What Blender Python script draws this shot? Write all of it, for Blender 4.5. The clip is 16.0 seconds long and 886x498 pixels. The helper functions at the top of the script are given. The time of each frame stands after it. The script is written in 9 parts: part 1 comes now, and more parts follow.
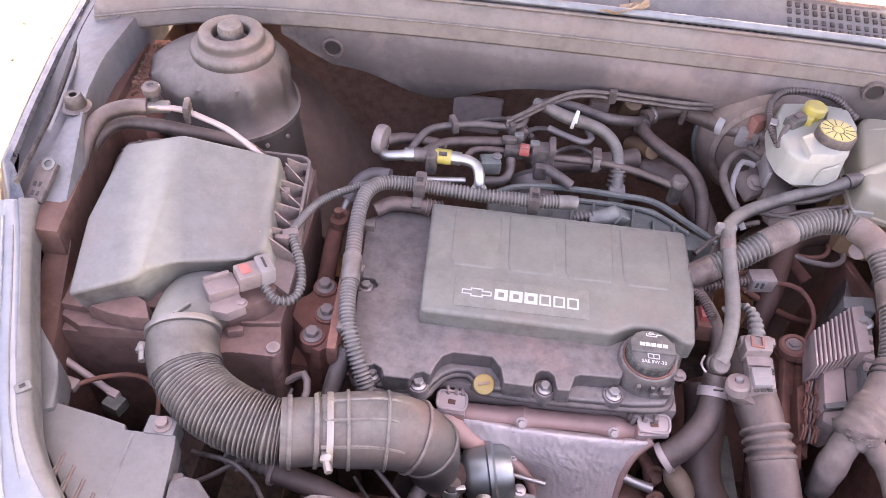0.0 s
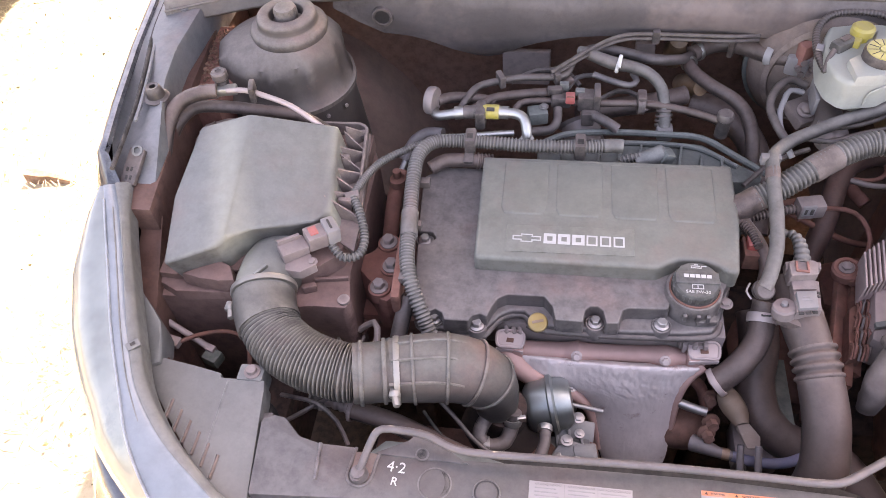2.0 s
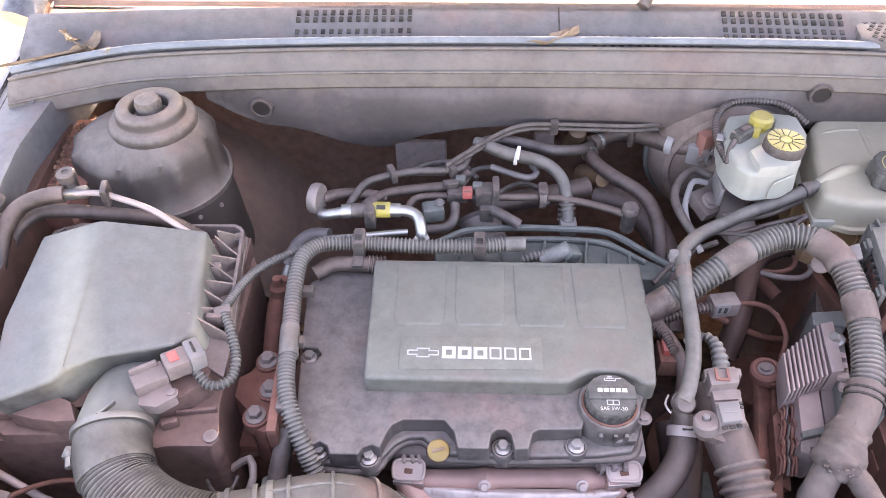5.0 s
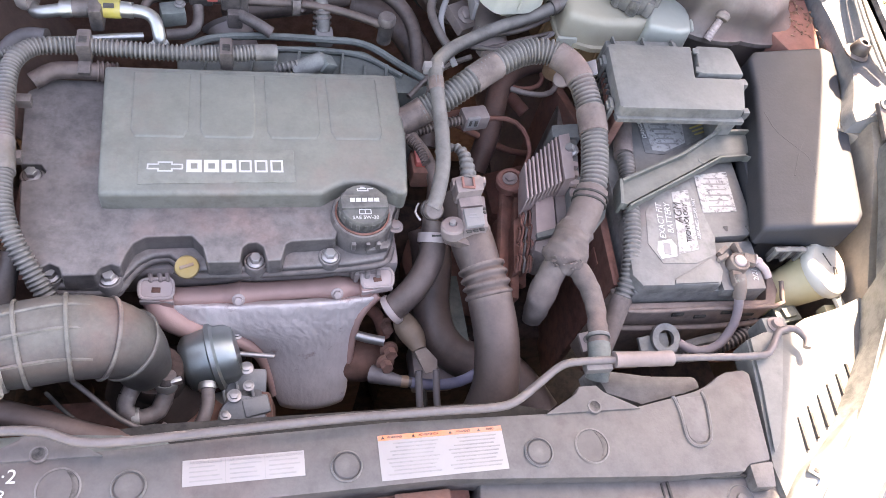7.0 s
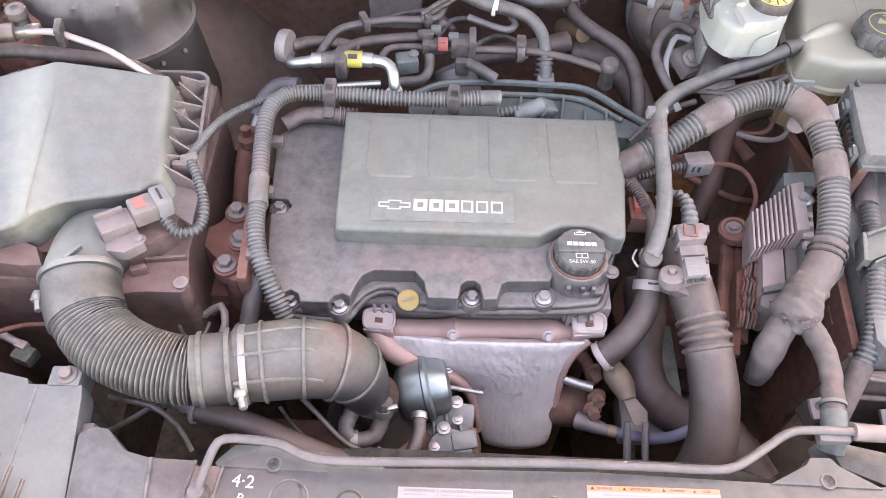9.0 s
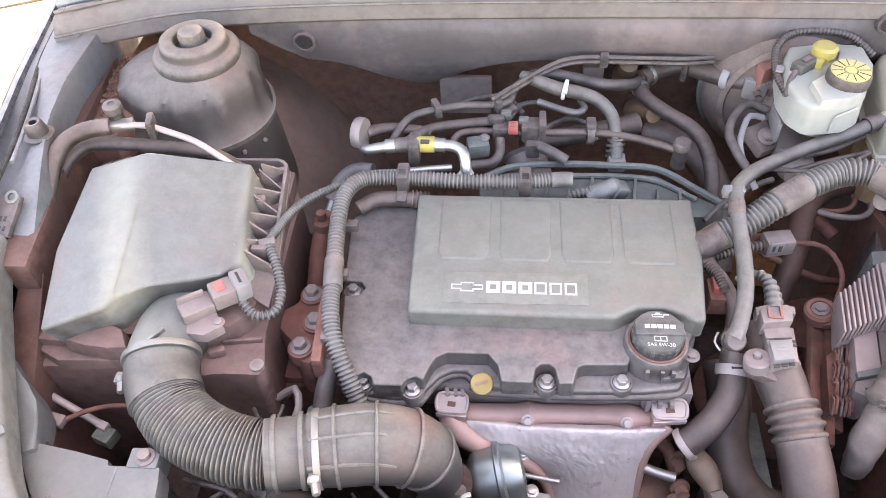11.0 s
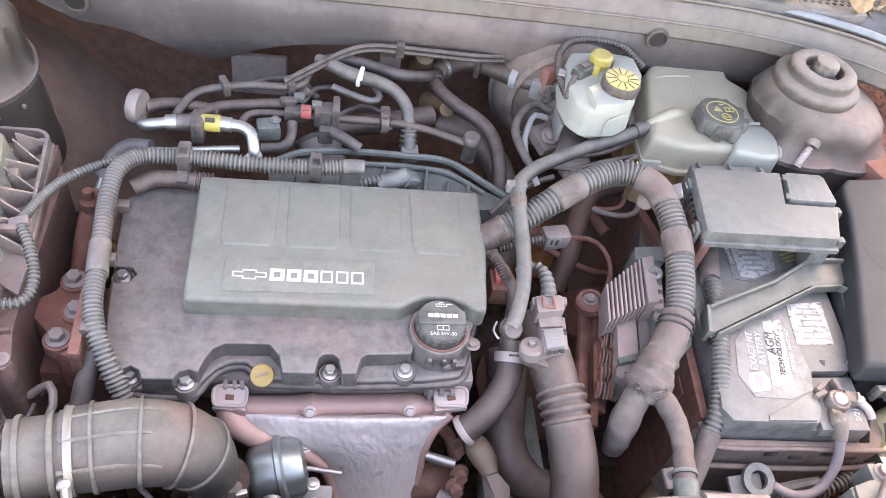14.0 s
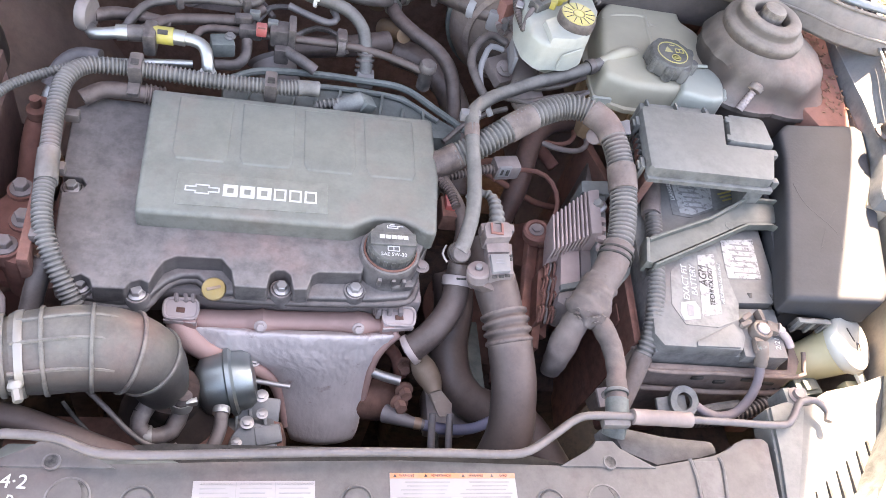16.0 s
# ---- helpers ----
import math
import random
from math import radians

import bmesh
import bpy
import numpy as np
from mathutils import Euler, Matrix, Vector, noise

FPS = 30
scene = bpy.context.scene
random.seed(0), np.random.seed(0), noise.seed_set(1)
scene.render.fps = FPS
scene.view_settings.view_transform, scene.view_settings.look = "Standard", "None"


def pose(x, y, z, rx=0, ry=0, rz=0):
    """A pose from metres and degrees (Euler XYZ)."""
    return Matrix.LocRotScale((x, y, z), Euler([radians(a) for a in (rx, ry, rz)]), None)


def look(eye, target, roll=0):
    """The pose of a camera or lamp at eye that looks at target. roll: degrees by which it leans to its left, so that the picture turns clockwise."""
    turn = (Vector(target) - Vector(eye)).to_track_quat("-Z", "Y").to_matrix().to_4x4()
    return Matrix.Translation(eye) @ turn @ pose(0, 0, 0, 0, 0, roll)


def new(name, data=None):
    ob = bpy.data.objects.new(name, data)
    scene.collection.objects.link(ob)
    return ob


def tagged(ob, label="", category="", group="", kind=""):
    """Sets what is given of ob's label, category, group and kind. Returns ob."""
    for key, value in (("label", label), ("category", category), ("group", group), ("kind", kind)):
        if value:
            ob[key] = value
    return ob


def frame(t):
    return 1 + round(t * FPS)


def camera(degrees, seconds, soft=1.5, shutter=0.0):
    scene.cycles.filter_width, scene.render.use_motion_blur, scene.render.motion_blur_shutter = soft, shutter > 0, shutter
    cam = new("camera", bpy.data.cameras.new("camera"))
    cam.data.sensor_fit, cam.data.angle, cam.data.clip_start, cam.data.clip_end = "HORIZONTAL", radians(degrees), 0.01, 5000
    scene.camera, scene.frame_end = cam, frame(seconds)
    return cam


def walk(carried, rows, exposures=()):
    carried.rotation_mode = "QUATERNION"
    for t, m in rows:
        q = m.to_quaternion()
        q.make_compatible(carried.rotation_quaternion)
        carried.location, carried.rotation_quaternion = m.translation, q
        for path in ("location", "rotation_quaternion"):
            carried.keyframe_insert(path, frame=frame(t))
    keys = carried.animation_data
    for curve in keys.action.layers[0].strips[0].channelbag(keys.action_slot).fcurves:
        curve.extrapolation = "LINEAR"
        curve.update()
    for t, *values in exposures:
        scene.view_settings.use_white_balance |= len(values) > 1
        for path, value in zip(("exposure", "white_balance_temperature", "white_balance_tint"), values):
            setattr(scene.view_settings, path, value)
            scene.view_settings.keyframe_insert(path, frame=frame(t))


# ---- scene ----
cam = camera(60.6, 16.0, 0.5)
PATH = [
    (0, (0.014, -0.054, 1.598), (-0.038, 1.312, 0.138), 5.5),
    (0.3, (0.0452, -0.063, 1.616), (0.0249, 1.2852, 0.1332), 3.78),
    (0.5, (0.066, -0.069, 1.628), (0.068, 1.257, 0.13), 2.8),
    (0.8, (0.0774, -0.075, 1.6406), (0.1198, 1.2308, 0.1228), 2.3),
    (1, (0.085, -0.079, 1.649), (0.112, 1.207, 0.118), 1.6),
    (1.3, (0.0844, -0.0868, 1.649), (0.0755, 1.1869, 0.112), 1.31),
    (1.5, (0.084, -0.092, 1.649), (-0.019, 1.179, 0.108), -1.2),
    (1.8, (0.0744, -0.0956, 1.649), (-0.112, 1.1555, 0.1092), -3.52),
    (2, (0.068, -0.098, 1.649), (-0.21, 1.148, 0.11), -6.4),
    (2.3, (0.0542, -0.0998, 1.646), (-0.354, 1.124, 0.1106), -10.17),
    (2.5, (0.045, -0.101, 1.644), (-0.405, 1.103, 0.111), -10.6),
    (2.8, (0.0318, -0.0878, 1.6332), (-0.4761, 1.0777, 0.0804), -11.51),
    (3, (0.023, -0.079, 1.626), (-0.496, 1.051, 0.06), -11.3),
    (3.2, (0.0234, -0.0714, 1.6224), (-0.4963, 1.0114, 0.07), -11.31),
    (3.4, (0.0238, -0.0638, 1.6188), (-0.4993, 1.0396, 0.08), -11.16),
    (3.5, (0.024, -0.06, 1.617), (-0.508, 1.11, 0.085), -10.4),
    (3.8, (0.0324, -0.0432, 1.6158), (-0.4888, 1.2338, 0.148), -9.08),
    (4, (0.038, -0.032, 1.615), (-0.433, 1.29, 0.19), -7.8),
    (4.3, (0.0518, -0.0164, 1.612), (-0.3334, 1.3767, 0.2044), -6.93),
    (4.5, (0.061, -0.006, 1.61), (-0.215, 1.399, 0.214), -4.9),
    (4.8, (0.0766, 0.0036, 1.601), (-0.0592, 1.4163, 0.1936), -2.16),
    (5, (0.087, 0.01, 1.595), (0.023, 1.422, 0.18), -0.9),
    (5.2, (0.101, 0.017, 1.59), (0.099, 1.422, 0.167), 0.2),
    (7.3, (0.12, -0.004, 1.568), (0.645, 1.016, -0.071), 21.5),
    (7.5, (0.121, -0.004, 1.569), (0.637, 1.02, -0.07), 21.3),
    (7.8, (0.1102, -0.0058, 1.569), (0.5848, 1.0387, -0.0784), 19.85),
    (8, (0.103, -0.007, 1.569), (0.467, 1.059, -0.084), 16.2),
    (8.2, (0.0946, -0.0078, 1.571), (0.2909, 1.078, -0.0828), 10.8),
    (8.3, (0.0904, -0.0082, 1.572), (0.201, 1.0922, -0.0822), 7.97),
    (8.5, (0.082, -0.009, 1.574), (0.089, 1.114, -0.081), 4.8),
    (8.8, (0.088, -0.0048, 1.5722), (0.0911, 1.1431, -0.0672), 3.22),
    (9, (0.092, -0.002, 1.571), (0.1, 1.159, -0.058), 2.4),
    (9.3, (0.0944, 0.0004, 1.5716), (0.0838, 1.2071, -0.04), 1.01),
    (9.5, (0.096, 0.002, 1.572), (0.088, 1.202, -0.028), 0.8),
    (9.8, (0.093, 0.0014, 1.5708), (0.079, 1.208, -0.0046), 0.24),
    (10, (0.091, 0.001, 1.57), (0.06, 1.253, 0.011), -0.4),
    (10.2, (0.089, 0.002, 1.57), (0.031, 1.296, 0.046), -1.2),
    (12.3, (0.08, 0.004, 1.574), (-0.186, 1.315, 0.087), -5.7),
    (12.5, (0.085, 0.005, 1.572), (-0.1, 1.309, 0.067), -3.1),
    (12.8, (0.0886, 0.0062, 1.569), (0.0028, 1.3162, 0.0652), 0.31),
    (13, (0.091, 0.007, 1.567), (0.084, 1.326, 0.064), 3.1),
    (13.3, (0.0988, 0.0094, 1.564), (0.2114, 1.3263, 0.058), 6.53),
    (13.5, (0.104, 0.011, 1.562), (0.276, 1.314, 0.054), 8.4),
    (13.8, (0.1064, 0.0116, 1.5596), (0.3831, 1.2835, 0.0642), 12.16),
    (14, (0.108, 0.012, 1.558), (0.439, 1.309, 0.071), 13.7),
    (14.3, (0.1086, 0.0096, 1.5586), (0.541, 1.3365, 0.1016), 16.51),
    (14.5, (0.109, 0.008, 1.559), (0.59, 1.314, 0.122), 18.3),
    (14.8, (0.1084, 0.0032, 1.5584), (0.625, 1.3066, 0.1106), 19.51),
    (15, (0.108, 0, 1.558), (0.623, 1.273, 0.103), 20),
    (15.3, (0.1068, -0.0078, 1.5586), (0.6672, 1.2012, 0.0562), 22.8),
    (15.5, (0.106, -0.013, 1.559), (0.648, 1.149, 0.025), 23.1),
    (15.8, (0.103, -0.0154, 1.5596), (0.6208, 1.1206, 0.0136), 23.28),
    (16, (0.101, -0.017, 1.56), (0.576, 1.149, 0.006), 21.8),
]
EXPOSURE = ((0, 3.26, 9400, 37), (0.5, 3.4, 9900, 29), (1.0, 3.38, 10200, 30), (1.5, 3.3, 10000, 30), (2.0, 2.94, 9450, 27), (2.5, 2.51, 8500, 22), (3.0, 1.89, 8300, 20), (3.5, 1.66, 7900, 19), (4.0, 1.87, 7500, 20), (4.5, 2.78, 8700, 22), (5.0, 3.26, 8900, 25), (7.5, 3.2, 8700, 19), (9.0, 3.48, 9500, 20), (10.0, 3.58, 9800, 20), (12.5, 3.33, 9300, 21), (13.5, 3.64, 9400, 20), (14.5, 3.33, 8900, 17), (16.0, 3.38, 8800, 17))
walk(cam, [(t, look(eye, target, roll)) for t, eye, target, roll in PATH],
     EXPOSURE)

# ---- light ----
SUN_AZ, SUN_EL = 24.5, 50.0          # degrees from +y towards +x, and above the horizon
world = bpy.data.worlds.new("sky")
world.use_nodes = True
scene.world = world
wn = world.node_tree
sky = wn.nodes.new("ShaderNodeTexSky")
sky.sky_type, sky.sun_disc = "NISHITA", False
sky.sun_elevation, sky.sun_rotation = radians(SUN_EL), radians(SUN_AZ)
sky.dust_density = 2.5
wn.links.new(sky.outputs[0], wn.nodes["Background"].inputs[0])
wn.nodes["Background"].inputs[1].default_value = 0.15
sun = new("sun", bpy.data.lights.new("sun", "SUN"))
sun.data.energy, sun.data.angle, sun.data.color = 5.0, radians(0.6), (1.0, 0.95, 0.86)
sd = Vector((math.sin(radians(SUN_AZ)) * math.cos(radians(SUN_EL)), math.cos(radians(SUN_AZ)) * math.cos(radians(SUN_EL)), math.sin(radians(SUN_EL))))
sun.matrix_world = look(sd * 20, (0, 0, 0))


# ---- materials ----
def material(name, colour, rough=0.6, metal=0.0, dust=0.35, dust_colour=(0.30, 0.25, 0.228), bump=0.15, grain=260.0, blotch=9.0,
             worn=0.25, coat=0.0, vary=0.0, clear=0.0, spots=None, spot_scale=30.0, spot_at=0.6, sides=0.3, red=0.5, mottle=0.3, streaks=None, edge=0.3, top_start=0.0, pale_band=None, gloss=0.5):
    """A surface with a base colour, blotches, dust (thicker on faces that look up, which also paints top light and
    darker sides) and fine relief, in metres.
    """
    m = bpy.data.materials.new(name)
    m.use_nodes = True
    t = m.node_tree
    b = t.nodes["Principled BSDF"]
    n, L = t.nodes.new, t.links.new
    co = n("ShaderNodeTexCoord").outputs["Object"]

    def noise_tex(scale, detail=4.0, rgh=0.6):
        k = n("ShaderNodeTexNoise")
        k.inputs["Scale"].default_value, k.inputs["Detail"].default_value, k.inputs["Roughness"].default_value = scale, detail, rgh
        L(co, k.inputs["Vector"])
        return k.outputs["Fac"]

    def ramp(fac, a, c, low=0.0, high=1.0):
        k = n("ShaderNodeMapRange")
        for i, v in ((1, a), (2, c), (3, low), (4, high)):
            k.inputs[i].default_value = v
        L(fac, k.inputs[0])
        return k.outputs[0]

    def math_node(op, x, y):
        k = n("ShaderNodeMath")
        k.operation, k.use_clamp = op, op == "MULTIPLY"
        for i, v in enumerate((x, y)):
            if isinstance(v, (int, float)):
                k.inputs[i].default_value = v
            else:
                L(v, k.inputs[i])
        return k.outputs[0]

    def mix(fac, x, y):
        k = n("ShaderNodeMix")
        k.data_type = "RGBA"
        if isinstance(fac, float):
            k.inputs[0].default_value = fac
        else:
            L(fac, k.inputs[0])
        for i, v in ((6, x), (7, y)):
            if isinstance(v, tuple):
                k.inputs[i].default_value = (*v, 1)
            else:
                L(v, k.inputs[i])
        return k.outputs[2]

    big, fine = noise_tex(blotch), noise_tex(grain, 3.0)
    dark = tuple(c * (1 - worn) for c in colour)
    light = tuple(min(1.0, c * (1 + worn) + 0.008) for c in colour)
    base = mix(ramp(big, 0.35, 0.68), dark, light)
    if vary:
        info = n("ShaderNodeObjectInfo")
        base = mix(ramp(info.outputs["Random"], 0, 1, 0.0, vary), base, tuple(c * 0.45 for c in colour))
    if spots:
        base = mix(ramp(noise_tex(spot_scale, 6.0, 0.7), spot_at, spot_at + 0.12), base, spots)
    if streaks:
        # dried run marks, drawn out along the car
        tone, across, lengthwise, at = streaks
        k = n("ShaderNodeMapping")
        k.inputs["Scale"].default_value = (across, lengthwise, lengthwise)
        L(co, k.inputs["Vector"])
        w = n("ShaderNodeTexNoise")
        w.inputs["Scale"].default_value, w.inputs["Detail"].default_value = 1.0, 3.0
        L(k.outputs[0], w.inputs["Vector"])
        mark = ramp(w.outputs["Fac"], at, at + 0.16)
    rgh = rough
    if dust:
        up = n("ShaderNodeSeparateXYZ")
        L(n("ShaderNodeNewGeometry").outputs["Normal"], up.inputs[0])
        # dust by face direction; it also paints tops lighter and sides darker, as shading
        top_shading = ramp(up.outputs["Z"], top_start, 0.95, sides, 1.0)
        cloud = ramp(noise_tex(blotch * 2.7, 6.0, 0.65), 0.25, 0.7, 0.92 - mottle, 1.0)
        speck = ramp(fine, 0.3, 0.7, 0.90, 1.05)
        fac = math_node("MULTIPLY", math_node("MULTIPLY", top_shading, cloud), math_node("MULTIPLY", speck, dust))
        # rusty clouds in the dust, and smudges where it was wiped off
        tinge = ramp(noise_tex(blotch * 0.8 + 1.3, 5.0, 0.62), 0.50, 0.70, 0.0, red)
        k = sum(dust_colour) / 3
        film = mix(tinge, dust_colour, (k * 1.34, k * 0.64, k * 0.53))
        smudge = ramp(noise_tex(blotch * 5.0 + 7.0, 7.0, 0.72), 0.36, 0.56, 1.0 - mottle, 1.0)
        fac = math_node("MULTIPLY", fac, smudge)
        base = mix(fac, base, film)
        rgh = ramp(fac, 0.0, 0.5, rough, min(0.88, rough + 0.22))
        if streaks:
            base = mix(math_node("MULTIPLY", mark, 0.85), base, tone)
        if pale_band:
            # one broad pale band: x + slope * y = middle, of a half width
            band_tone, slope, middle, half = pale_band
            place = n("ShaderNodeSeparateXYZ")
            L(n("ShaderNodeNewGeometry").outputs["Position"], place.inputs[0])
            off = math_node("ADD", math_node("ADD", place.outputs["X"], math_node("DIVIDE", place.outputs["Y"], 1.0 / slope)), ramp(noise_tex(18.0), 0.3, 0.7, -0.006 - middle, 0.006 - middle))
            base = mix(math_node("MULTIPLY", ramp(math_node("ABSOLUTE", off, 0.0), half, half * 0.2, 0.0, 0.42), ramp(noise_tex(60.0, 5.0), 0.25, 0.6, 0.6, 1.0)), base, band_tone)
        if edge:
            # raised edges painted paler as highlights, in the dust's tone and broken by noise
            ridge = ramp(n("ShaderNodeNewGeometry").outputs["Pointiness"], 0.51, 0.60, 0.0, edge)
            edge_highlight = math_node("MULTIPLY", ridge, ramp(noise_tex(55.0, 5.0, 0.7), 0.34, 0.58))
            base = mix(edge_highlight, base, tuple(min(1.0, c * 0.95 + 0.09) for c in dust_colour))
        if metal:
            L(ramp(fac, 0.0, 0.6, metal, metal * 0.35), b.inputs["Metallic"])
    elif metal:
        b.inputs["Metallic"].default_value = metal
    L(base, b.inputs["Base Color"])
    if isinstance(rgh, float):
        L(ramp(big, 0.3, 0.7, max(0.03, rgh - 0.06), min(1.0, rgh + 0.08)), b.inputs["Roughness"])
    else:
        L(rgh, b.inputs["Roughness"])
    b.inputs["Coat Weight"].default_value, b.inputs["Specular IOR Level"].default_value = coat, gloss
    b.inputs["Transmission Weight"].default_value = clear
    if bump:
        k = n("ShaderNodeBump")
        k.inputs["Strength"].default_value, k.inputs["Distance"].default_value = min(1.0, bump * 1.5), 0.0012
        L(math_node("ADD", math_node("MULTIPLY", fine, 0.6), noise_tex(blotch * 6)), k.inputs["Height"])
        L(k.outputs[0], b.inputs["Normal"])
    return m


